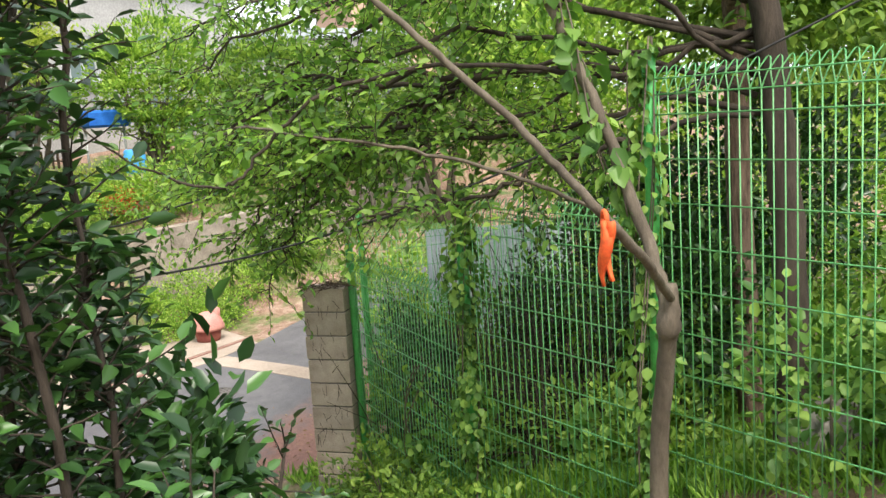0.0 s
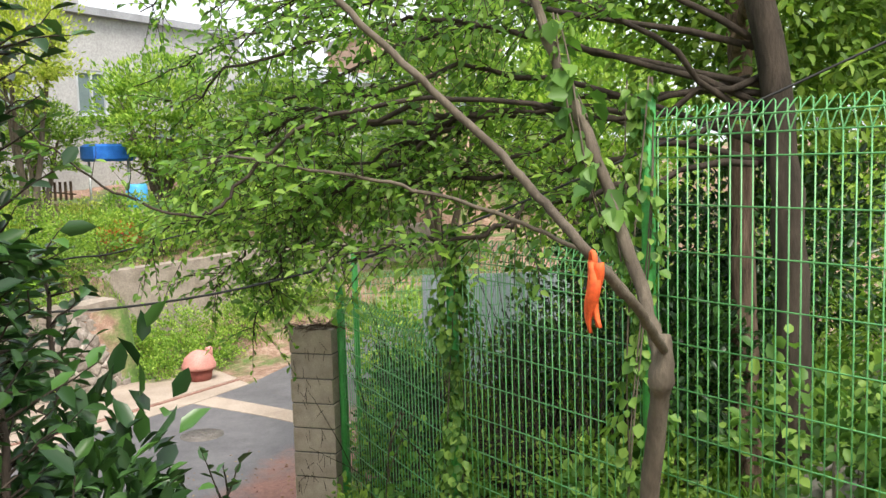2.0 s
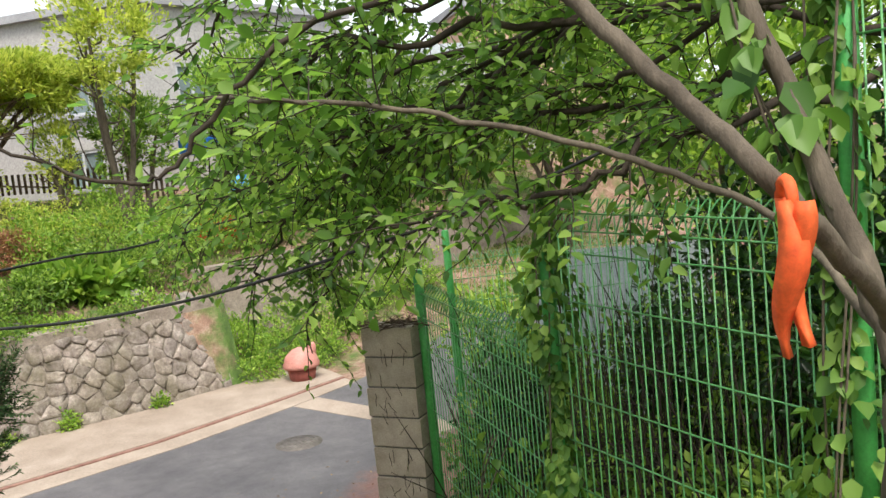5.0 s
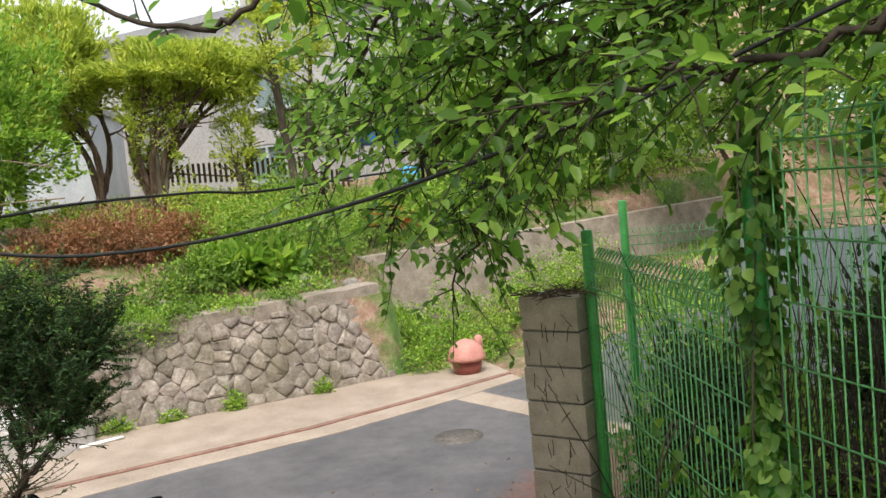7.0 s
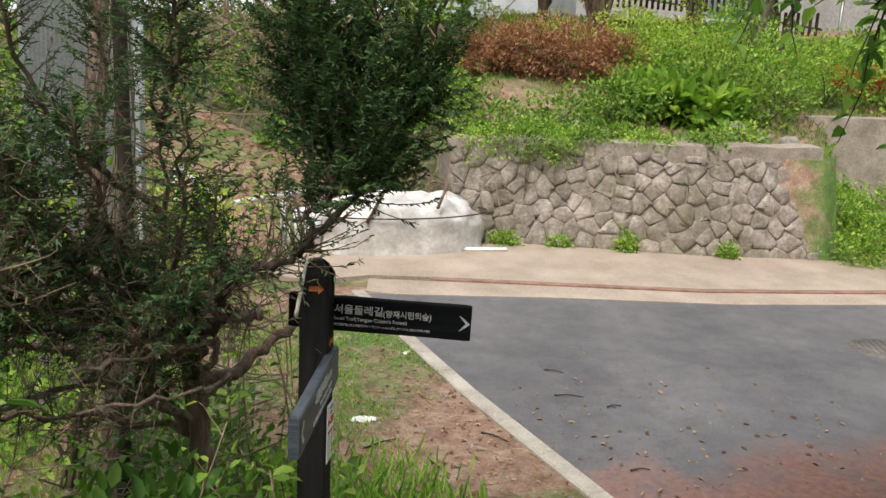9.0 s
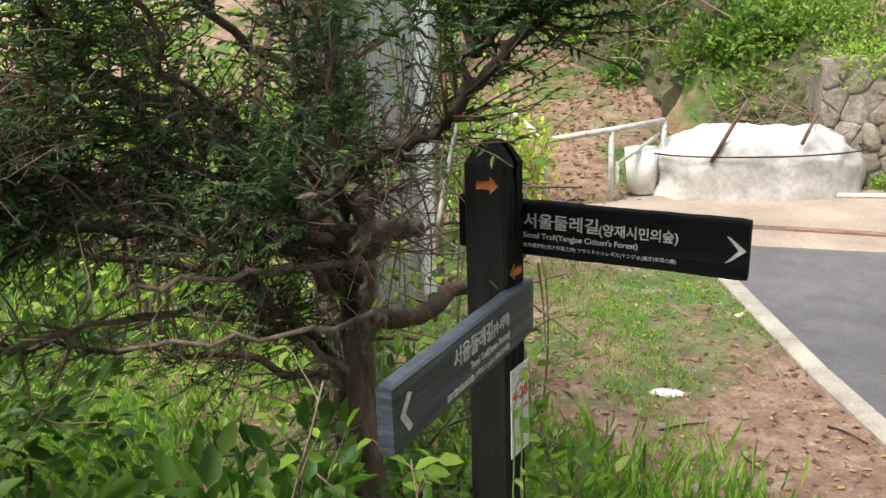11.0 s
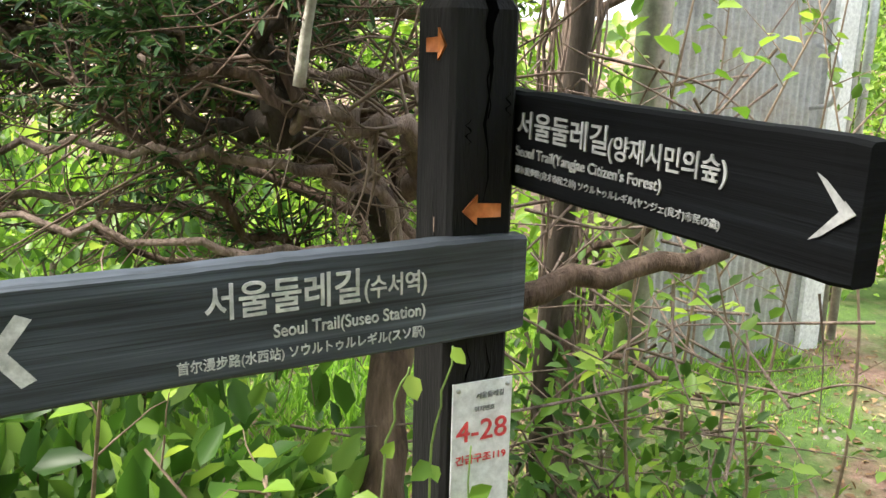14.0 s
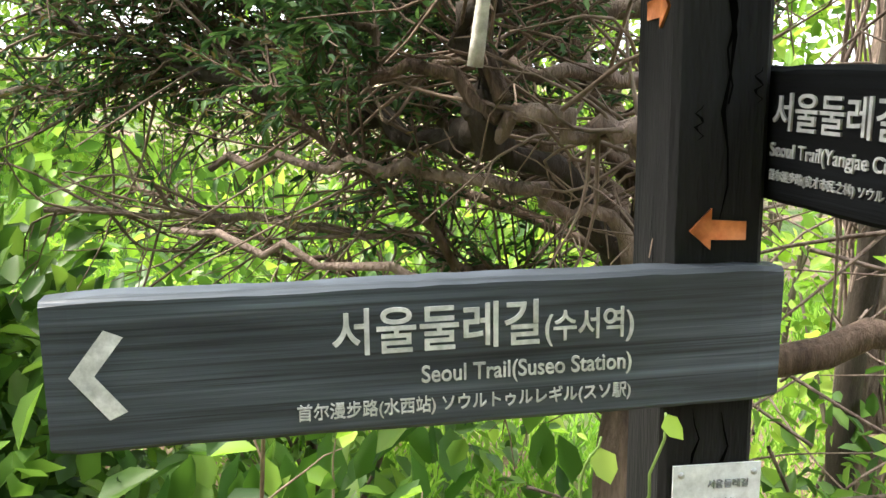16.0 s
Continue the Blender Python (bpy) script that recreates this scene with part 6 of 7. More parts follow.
for i, (x, y, rx) in enumerate(((-0.25, 7.75, 0.4), (0.3, 7.85, 0.42), (0.75, 7.92, 0.35), (1.1, 8.02, 0.3), (1.8, 8.12, 0.3), (2.5, 8.16, 0.25))):
    shrub("cap_weeds", (x, y, -0.2 if x > 1 else -0.3), (rx, 0.22, 0.15 if x > 1 else 0.26), 620 if x > 1 else 900, 0.045, LEAF_BRIGHT if i % 2 == 0 else LEAF_MID, "green weeds spilling over the wall cap", min(gz(x, y), -0.3), "weeds", 660 + i * 5, 0.2, group="cap weeds")
for i, (x, y, s) in enumerate(((2.9, 8.95, 0.17), (3.25, 8.8, 0.12), (0.95, 8.75, 0.15), (3.55, 8.75, 0.13), (1.3, 8.7, 0.11))):
    z = gz(x, y)
    hp_ = heap("garden_rock", (x, y, z - 0.02), np.array([s, s * 0.8, s * 1.1]), i * 1.1, ROCK, "pale grey rock on the garden edge", "rock", 20.0 + i * 3, 0.8, 18, 8)
    tagged(hp_, group="garden rocks")


def umbrella_tree(name, foot, crown, r, material, label, n, leaf, seed, stems=5, wood=None, aspect=0.3, rough=0.2):
    """A garden tree: a few curved stems, forking limbs, a crown of leaf tufts."""
    g = np.random.default_rng(seed)
    fx, fy = foot
    fz = gz(fx, fy)
    crown, r = np.array(crown, float), np.array(r, float)
    root = thing(name, (fx, fy, fz), label, "tree")
    tr = Mesh()
    tips = []
    for k in range(stems):
        a = 2 * math.pi * k / stems + g.uniform(-0.4, 0.4)
        elbow = np.array([fx + 0.25 * r[0] * math.cos(a), fy + 0.25 * r[1] * math.sin(a), fz + (crown[2] - fz) * 0.45])
        tip = crown + r * np.array([0.55 * math.cos(a), 0.55 * math.sin(a), g.uniform(-0.5, 0.1)])
        line = bend([(fx + g.normal(0, 0.04), fy + g.normal(0, 0.04), fz - 0.05), elbow, tip], 6, 0.01)
        tr.tube(line, np.linspace(0.075, 0.025, len(line)), 7)
        for _ in range(7):
            p, d = along(line, g.uniform(0.45, 1))
            q = p + unit(d + g.normal(0, 0.8, 3)) * r.mean() * g.uniform(0.4, 0.8)
            q[2] = max(q[2], p[2])
            tr.tube(bend([p, (p + q) / 2 + g.normal(0, 0.05, 3), q], 3), np.linspace(0.025, 0.008, 7), 5)
            tips.append(q)
    part("trunk", tr, wood or BARK, root)
    P, out = cloud(crown, r, n, 0.45, rough, seed)
    tuft = np.stack([np.sin(P[:, 0] * 9 + seed), np.sin(P[:, 1] * 8), np.sin(P[:, 2] * 10 + seed)], 1) * 0.07
    P = P + tuft
    D = unit(out + g.normal(0, 0.6, (n, 3)) + np.array([0, 0, 0.7]))
    N = unit(np.array([0, 0, 1.0]) + g.normal(0, 0.7, (n, 3)))
    L = leaf * g.uniform(0.6, 1.3, n)
    part("crown", leaves("crown", P, D, N, L, L * aspect, material), material, root)


umbrella_tree("umbrella_pine", (1.25, 13.0), (1.95, 13.2, 3.55), (1.6, 1.1, 0.5), LEAF_YELLOW, "umbrella-shaped pine with many curved brown stems", 22000, 0.14, 301, 7, BARK_RED, 0.26)
umbrella_tree("garden_pine", (0.3, 13.6), (-0.35, 13.4, 3.7), (1.0, 0.9, 1.1), LEAF_YELLOW, "pine with yellow-green candles", 17000, 0.14, 302, 4, BARK_RED, 0.26)
umbrella_tree("slender_tree", (1.3, 12.9), (1.3, 12.9, 2.75), (0.55, 0.45, 1.0), LEAF_YELLOW, "slender garden tree with yellow-green leaves", 5200, 0.075, 303, 3, None, 0.5, 0.45)
umbrella_tree("slender_tree", (2.75, 12.8), (2.75, 12.8, 2.3), (0.42, 0.4, 0.9), LEAF_YELLOW, "thin garden tree in yellow-green leaf", 2400, 0.075, 304, 3, None, 0.5)
umbrella_tree("maple", (4.2, 13.2), (4.2, 13.2, 2.55), (0.85, 0.7, 0.8), LEAF_MID, "small layered maple in fresh green leaf", 6500, 0.08, 305, 3, None, 0.5, 0.45)
umbrella_tree("slender_tree", (3.4, 10.9), (3.35, 10.4, 3.95), (0.8, 0.7, 0.9), LEAF_YELLOW, "slender tree with pale yellow-green young leaves", 5000, 0.085, 321, 3, None, 0.5)
umbrella_tree("bright_tree", (-1.5, 11.4), (-1.5, 11.3, 2.6), (1.5, 1.1, 1.5), LEAF_BRIGHT, "young tree in bright spring leaf", 17000, 0.1, 306, 5, None, 0.45)
umbrella_tree("bright_tree", (-4.2, 12.5), (-4.3, 12.5, 3.2), (1.8, 1.5, 1.8), LEAF_MID, "broad tree behind the earth bank", 12000, 0.11, 307, 5, None, 0.5)
umbrella_tree("bright_tree", (6.6, 13.0), (6.6, 13.0, 2.9), (1.3, 1.1, 1.3), LEAF_BRIGHT, "leafy garden tree beside the house", 11000, 0.1, 308, 5, None, 0.5)
umbrella_tree("bright_tree", (9.2, 12.5), (9.2, 12.5, 2.6), (1.7, 1.3, 1.5), LEAF_MID, "leafy tree beside the lane", 11000, 0.11, 309, 5, None, 0.5)

umbrella_tree("bright_tree", (11.5, 9.5), (11.5, 9.5, 2.9), (2.0, 1.6, 1.9), LEAF_MID, "leafy tree rising beside the lane", 11000, 0.12, 310, 5, None, 0.5)
umbrella_tree("bright_tree", (9.0, 3.0), (9.0, 3.0, 2.2), (1.6, 1.6, 1.8), LEAF_BRIGHT, "leafy tree at the back of the yard", 11000, 0.11, 311, 5, None, 0.5)
umbrella_tree("bright_tree", (10.5, -1.5), (10.5, -1.5, 2.6), (2.2, 2.0, 2.2), LEAF_MID, "broad leafy tree behind the yard", 12000, 0.12, 312, 5, None, 0.5)
umbrella_tree("bright_tree", (8.5, -5.0), (8.5, -5.0, 2.9), (2.0, 2.0, 2.2), LEAF_MID, "leafy tree beyond the yard corner", 11000, 0.12, 313, 5, None, 0.5)
umbrella_tree("far_tree", (24.0, 6.0), (24.0, 6.0, 4.0), (4.5, 4.0, 4.2), LEAF_MID, "tall leafy tree far up the lane", 12000, 0.22, 314, 5, None, 0.5)
umbrella_tree("far_tree", (22.0, -4.0), (22.0, -4.0, 4.0), (4.5, 4.0, 4.2), LEAF_CHERRY, "tall dark green tree far behind the yard", 12000, 0.22, 315, 5, None, 0.5)
umbrella_tree("far_tree", (18.5, 12.5), (18.5, 12.5, 3.4), (2.8, 2.4, 2.6), LEAF_BRIGHT, "leafy tree before the peach house", 9000, 0.16, 316, 5, None, 0.5)
umbrella_tree("far_tree", (-9.5, 12.0), (-9.5, 12.0, 4.2), (3.5, 3.0, 3.6), LEAF_CHERRY, "tall dark green tree on the hillside", 12000, 0.18, 317, 5, None, 0.5)
umbrella_tree("far_tree", (-9.0, 2.0), (-9.0, 2.0, 3.0), (3.0, 3.4, 3.2), LEAF_BRIGHT, "leafy tree beyond the lawn", 12000, 0.16, 318, 5, None, 0.5)
umbrella_tree("far_tree", (-7.5, -4.0), (-7.5, -4.0, 3.4), (2.6, 2.6, 3.0), LEAF_MID, "leafy tree at the lawn edge", 10000, 0.16, 319, 5, None, 0.5)
umbrella_tree("far_tree", (-2.5, 26.0), (-2.5, 26.0, 5.0), (4.0, 3.0, 4.0), LEAF_YELLOW, "pale leafy tree behind the outhouse", 9000, 0.2, 320, 5, None, 0.5)

many("slope_bush", [(5.6, 10.7, 0.5, 0.8, 0.6, 0.6), (7.0, 11.3, 0.6, 1.0, 0.7, 0.7), (8.6, 11.9, 0.7, 1.1, 0.8, 0.8), (10.4, 12.6, 0.7, 1.2, 0.8, 0.9), (7.6, 13.2, 0.7, 1.1, 0.8, 0.9), (12.5, 13.2, 0.8, 1.3, 0.9, 1.0), (5.4, 12.0, 0.4, 0.6, 0.5, 0.5)], 0.085, LEAF_BRIGHT, "fresh green bush above the lane wall", "bush", 800, 560, "lane bushes")
# hillside bushes north-west and the bare thicket
many("hillside_bush", [(-2.2, 9.6, 0.4, 0.9, 0.6, 0.6), (-3.6, 10.9, 0.5, 1.0, 0.7, 0.7), (-1.0, 9.0, 0.35, 0.8, 0.5, 0.5), (-5.2, 12.2, 0.7, 1.2, 0.9, 1.0), (-3.0, 11.6, 0.9, 1.2, 0.8, 1.0), (-6.8, 12.0, 0.8, 1.2, 1.2, 1.2), (-6.2, 9.0, 0.7, 1.0, 1.2, 1.0), (-5.4, 6.6, 0.6, 1.0, 1.0, 0.9), (-4.6, 4.2, 0.6, 1.0, 1.2, 0.9)], 0.08, LEAF_MID, "lush green bush on the earth bank", "bush", 800, 330, "hillside bushes")
thk = Mesh()
for _ in range(260):
    p = np.array([-2.9, 8.9, 1.1]) + rng.normal(0, 1, 3) * [0.8, 0.5, 0.6]
    p[2] = max(p[2], gz(p[0], p[1]) + 0.1)
    w = unit(rng.normal(size=3) * [1, 0.6, 0.8]) * rng.uniform(0.3, 0.9)
    thk.tube(bend([p - w, p + rng.normal(0, 0.08, 3), p + w], 3), np.linspace(0.01, 0.003, 7), 4, False)
thk.tube([(-2.9, 8.9, gz(-2.9, 8.9)), (-2.9, 8.9, 1.2)], 0.03, 6)
tagged(part("bare_thicket", thk, TWIG_DRY, None), "tangle of bare grey-brown vines on the bank", "thicket", kind="stuff")

many("lawn_hedge", [(-5.5, -2.6, 0.7, 0.9, 0.9, 1.0), (-5.8, -1.0, 0.7, 0.8, 0.9, 1.0), (-5.6, 0.6, 0.8, 0.8, 0.9, 1.1), (-6.2, 2.2, 0.8, 0.9, 0.9, 1.2), (-4.6, -4.2, 0.6, 1.0, 0.9, 0.9)], 0.08, LEAF_BRIGHT, "bright green hedge bush beyond the lawn", "bush", 900, 600, "lawn hedge")

many("bank_bush", [(-2.5, 9.4, 0.15, 0.7, 0.5, 0.5), (-1.5, 8.9, 0.15, 0.7, 0.45, 0.45), (-3.6, 10.3, 0.3, 0.8, 0.5, 0.6), (-4.5, 11.0, 0.4, 0.8, 0.6, 0.7), (-2.9, 9.0, 0.0, 0.4, 0.3, 0.3), (-0.8, 8.3, 0.1, 0.5, 0.35, 0.35)], 0.08, LEAF_IVY, "lush green bush overhanging the earth bank", "bush", 1500, 620, "bank bushes")
many("bank_bush", [(-1.9, 8.75, 0.0, 0.55, 0.35, 0.4), (-2.7, 9.35, 0.05, 0.6, 0.4, 0.45), (-3.5, 10.0, 0.1, 0.6, 0.4, 0.45), (-1.2, 8.4, 0.0, 0.5, 0.35, 0.4)], 0.07, LEAF_MID, "green bush hanging over the lip of the earth bank", "bush", 1700, 820, "bank bushes")
# the earth bank's face
bankm = Mesh()
vs = []
bl_ = bend([(-0.55, 7.75, 0), (-1.6, 8.05, 0), (-2.6, 8.75, 0), (-4.2, 10.1, 0), (-6.0, 11.6, 0)], 36)
NB = 30
for i, p in enumerate(bl_):
    for j in range(NB):
        t = j / (NB - 1)
        q = Vector((p[0], p[1], t * 1.6))
        ledge = abs(noise.noise(q * 2.6)) * 0.26 + abs(noise.noise(q * 6.5 + Vector((3, 0, 0)))) * 0.15 + noise.noise(q * 16) * 0.045
        o = 0.06 + 0.1 * noise.noise(q * 1.7) + ledge * 0.8 - 0.2 * t * t
        vs.append((p[0] + 0.4 * t - o * 0.5, p[1] + 0.5 * t - o * 0.7, -1.6 + 0.24 * max(0, p[1] - 5.6) * (1 if p[0] < -2.2 else 0.2) + t * (1.3 + 0.35 * noise.noise(Vector((p[0] * 1.6, p[1] * 1.6, 4))))))
bankm.add(vs, [(i * NB + j, i * NB + NB + j, i * NB + NB + j + 1, i * NB + j + 1) for i in range(len(bl_) - 1) for j in range(NB - 1)])
tagged(flat(part("bank_face", bankm, BANK, None)), "steep mossy grey-brown earth bank", "bank", kind="structure")

# ---- houses ----
def house(name, corners, base, top, material, label, windows, parapet=0.18, roof=None):
    """A flat-roofed house: walls between its corners, an overhanging roof slab, windows set in the walls."""
    root = thing(name, (*corners[0], base), label, "house")
    k = len(corners)
    for i in range(k):
        a, b = np.array([*corners[i], 0.0]), np.array([*corners[(i + 1) % k], 0.0])
        d = b - a
        ln = float(np.linalg.norm(d))
        d /= ln
        n = np.array([d[1], -d[0], 0])
        holes = [w for w in windows if w[0] == i]
        xs_ = sorted({0, ln, *[w[1] for w in holes], *[w[2] for w in holes]})
        zs_ = sorted({base, top, *[w[3] for w in holes], *[w[4] for w in holes]})
        m = Mesh()
        for x0, x1 in zip(xs_[:-1], xs_[1:]):
            for z0, z1 in zip(zs_[:-1], zs_[1:]):
                if any(w[1] <= x0 and x1 <= w[2] and w[3] <= z0 and z1 <= w[4] for w in holes):
                    continue
                c = a + d * (x0 + x1) / 2 - n * 0.12
                m.box((c[0], c[1], (z0 + z1) / 2), (x1 - x0, 0.24, z1 - z0), math.atan2(d[1], d[0]))
        wo = flat(part("wall", m, material, root))
        wb = bmesh.new()
        wb.from_mesh(wo.data)
        bmesh.ops.remove_doubles(wb, verts=wb.verts[:], dist=0.002)
        wb.to_mesh(wo.data)
        wb.free()
        for _, x0, x1, z0, z1 in holes:
            fr = Mesh()
            cx = a + d * (x0 + x1) / 2 - n * 0.08
            yw = math.atan2(d[1], d[0])
            for u0, u1, v0, v1 in ((x0, x1, z0, z0 + 0.07), (x0, x1, z1 - 0.07, z1), (x0, x0 + 0.07, z0 + 0.07, z1 - 0.07), (x1 - 0.07, x1, z0 + 0.07, z1 - 0.07), ((x0 + x1) / 2 - 0.03, (x0 + x1) / 2 + 0.03, z0 + 0.07, z1 - 0.07)):
                c = a + d * (u0 + u1) / 2 - n * 0.06
                fr.box((c[0], c[1], (v0 + v1) / 2), (u1 - u0, 0.08, v1 - v0), yw)
            win = flat(part("window", fr, FRAME_GREY, root))
            gl = Mesh()
            gl.box((cx[0], cx[1], (z0 + z1) / 2), (x1 - x0 - 0.12, 0.01, z1 - z0 - 0.12), yw)
            flat(part("pane", gl, GLASS, win))
            sl_ = Mesh()
            c = a + d * (x0 + x1) / 2 + n * 0.05
            sl_.box((c[0], c[1], z0 - 0.04), (x1 - x0 + 0.16, 0.16, 0.07), yw)
            flat(part("sill", sl_, ROOF_GREY, win))
    ctr = np.mean(np.array(corners), axis=0)
    bm = bmesh.new()
    vs = [bm.verts.new((*(ctr + (np.array(p) - ctr) * 1.05), top)) for p in corners]
    f = bm.faces.new(vs)
    ex = bmesh.ops.extrude_face_region(bm, geom=[f])
    bmesh.ops.translate(bm, verts=[v for v in ex["geom"] if isinstance(v, bmesh.types.BMVert)], vec=(0, 0, parapet))
    bmesh.ops.recalc_face_normals(bm, faces=bm.faces[:])
    me = bpy.data.meshes.new("roof")
    bm.to_mesh(me)
    bm.free()
    me.materials.append(roof or ROOF_GREY)
    part("roof", me, roof or ROOF_GREY, root)
    return root


h1 = house("house", [(0.3, 22.2), (5.3, 16.3), (11.5, 18.6), (7.5, 26)], 0.6, 5.5, WALL_GREY, "pale grey plastered two-storey house behind the garden",
           [(0, 5.55, 6.85, 3.2, 4.55), (0, 2.2, 3.3, 3.2, 4.5), (1, 0.9, 1.8, 3.1, 4.2), (1, 3.0, 4.4, 1.6, 2.9), (0, 5.2, 6.4, 1.5, 2.4)])
ph = Mesh()
ph.box((5.6, 19.2, 6.05), (2.2, 2.2, 0.8), -0.85, 0.02)
flat(part("roof_hut", ph, WALL_GREY, h1))
house("house", [(16.5, 19.5), (21.5, 18), (23, 23), (18, 24)], 0.5, 6.0, WALL_PEACH, "peach plastered house up the lane", [(0, 0.8, 2.0, 3.6, 4.9), (0, 3.0, 4.2, 3.6, 4.9), (0, 1.0, 2.2, 1.2, 2.6)], 0.3)
house("house", [(10.2, 14.6), (14.5, 14.0), (15.5, 17.5), (11, 18)], 0.4, 3.9, WALL_GREY, "low grey house with a blue-grey roof up the lane", [(0, 0.8, 2.0, 2.0, 3.1), (0, 2.8, 3.8, 2.0, 3.1)], 0.25, PALE_SHEET)
house("outhouse", [(-2.8, 17.5), (0.2, 16.6), (0.9, 19.5), (-2.0, 20.4)], 1.0, 3.3, PALE_SHEET, "pale blue-grey low outhouse behind the pines", [(0, 0.6, 1.6, 1.9, 2.8)], 0.15)

tank = thing("water_tank", (5.83, 12.4, gz(5.83, 12.4)), "pale blue plastic barrel in the garden", "barrel")
tz = gz(5.83, 12.4)
m_ = Mesh()
m_.tube([(5.83, 12.4, 1.0), (5.83, 12.4, 1.05), (5.83, 12.4, 1.25), (5.83, 12.4, 1.45), (5.83, 12.4, 1.5)], [0.2, 0.21, 0.225, 0.21, 0.18], 18)
part("barrel", m_, LIGHT_BLUE, tank)
m_ = Mesh()
m_.tube([(5.83, 12.4, tz - 0.05), (5.83, 12.4, 1.01)], 0.24, 12)
part("stand", m_, CAPSTONE, tank)
tarp = thing("blue_tarpaulin", (5.5, 13.2, gz(5.5, 13.2)), "blue tarpaulin stretched over a low garden frame", "tarpaulin")
m_ = Mesh()
m_.box((5.55, 13.1, 2.15), (0.95, 0.5, 0.35), 0.2, 0.05)
flat(part("sheet", m_, BLUE, tarp))
for dx in (-0.4, 0.4):
    m_ = Mesh()
    m_.tube([(5.55 + dx, 13.1, gz(5.55, 13.1) - 0.05), (5.55 + dx, 13.1, 2.0)], 0.025, 6)
    part("post", m_, METAL, tarp)
gf_ = thing("garden_fence", (2.5, 13.9, gz(2.5, 13.9)), "low brown slatted garden fence before the house", "fence")
m_ = Mesh()
m_.box((0, 0, 0), (0.05, 0.02, 0.38), 0, 0.004)
sme = m_.data("slat", BARK_RED, False)
for i in range(34):
    x = 1.6 + i * 0.1
    o = new("slat", sme)
    o.parent, o.matrix_parent_inverse = gf_, Matrix.Translation(-Vector(gf_.location))
    o.matrix_basis = Matrix.Translation((x, 14.2 - 0.02 * i, gz(x, 14.2) + 0.4))
m_ = Mesh()
m_.tube([(1.55, 14.23, gz(1.6, 14.2) + 0.45), (5.0, 13.54, gz(5, 13.6) + 0.45)], 0.02, 6)
part("rail", m_, BARK_RED, gf_)

# ---- cables ----
for label, pts, r_ in (("thin black overhead cable sagging across the garden", [(-6, -5, 1.5), (-2, -1.8, 1.2), (-0.2, -0.36, 1.222), (0.3, 0.04, 1.256), (0.8, 0.44, 1.262), (1.5, 1.0, 1.257), (4, 3, 1.5), (9, 7, 2.6)], 0.007),
                       ("black overhead cable rising into the tree", [(-7, 7, 3.2), (-3, 3, 1.85), (-1, 1, 1.3), (0, 0, 1.10), (0.5, -0.5, 1.071), (1, -1, 1.139), (1.5, -1.5, 1.286), (2, -2, 1.489), (3, -3, 2.05), (4.5, -4.5, 3.0)], 0.007)):
    line = bend(pts, 12)
    m_ = Mesh()
    m_.tube(line, r_, 6)
    tagged(part("overhead_cable", m_, BLACK_CABLE, None), label, "cable")

# ---- yard behind the mesh fence ----
many("yard_shrub", [(3.35, -0.3, 0.3, 0.45, 0.6, 0.32), (3.3, -0.9, 0.3, 0.45, 0.6, 0.3), (3.4, -1.7, 0.3, 0.5, 0.6, 0.3), (3.1, -2.3, 0.3, 0.35, 0.4, 0.3), (3.9, 0.2, 0.5, 0.6, 0.6, 0.5), (4.4, -1.2, 0.6, 0.6, 0.7, 0.6), (5.2, 0.6, 0.8, 0.6, 0.6, 0.7), (3.6, 0.9, 0.5, 0.4, 0.4, 0.5), (5.6, -1.6, 0.8, 0.8, 0.9, 0.8), (4.6, 1.2, 0.6, 0.5, 0.5, 0.6), (6.6, 0.4, 0.9, 0.6, 0.7, 0.9), (5.0, 2.0, 0.7, 0.4, 0.4, 0.7)], 0.06, LEAF_MID, "green shrub in the fenced yard", dens=1900, seed=400, group="yard shrubs")
many("yard_weeds", [(2.75, -3.6, 0.35, 0.4, 0.6, 0.45), (3.0, -4.3, 0.45, 0.6, 0.6, 0.5), (2.5, -4.4, 0.6, 0.3, 0.4, 0.5), (3.5, -3.7, 0.3, 0.5, 0.5, 0.35), (2.75, -1.0, 0.25, 0.3, 0.5, 0.3), (4.4, -2.6, 0.4, 0.7, 0.6, 0.4), (2.7, -2.4, 0.2, 0.3, 0.5, 0.25), (4.4, -3.6, 0.5, 0.6, 0.6, 0.5)], 0.07, LEAF_IVY, "broad-leaved green weeds behind the mesh fence", "weeds", 900, 430, "yard weeds", 0.75)
many("yard_weeds", [(2.45, -0.3, 0.25, 0.3, 0.5, 0.3), (2.15, -1.3, 0.22, 0.25, 0.5, 0.28), (2.55, 0.25, 0.1, 0.2, 0.25, 0.2), (1.9, -2.4, 0.2, 0.25, 0.6, 0.25)], 0.055, LEAF_MID, "weeds growing at the fence foot", "weeds", 1500, 470, "fence weeds")
# dark evergreens; several are added in place of the deep shade behind the mesh
many("yard_shade_bush", [(3.9, -1.5, 1.5, 0.6, 0.6, 0.7), (4.6, -2.2, 1.6, 0.7, 0.7, 0.8), (3.75, 0.9, 0.45, 0.4, 0.4, 0.45), (4.9, 0.4, 0.9, 0.4, 0.4, 0.8), (3.5, -2.3, 0.9, 0.4, 0.4, 0.7), (4.35, 1.8, 0.6, 0.3, 0.3, 0.6), (4.8, 2.5, 0.6, 0.35, 0.35, 0.6), (3.5, 0.4, 0.9, 0.3, 0.3, 0.5)], 0.06, LEAF_DARK, "dark evergreen bush standing in for deep shade in the fenced yard", "bush", 2200, 520, "dark yard bushes")
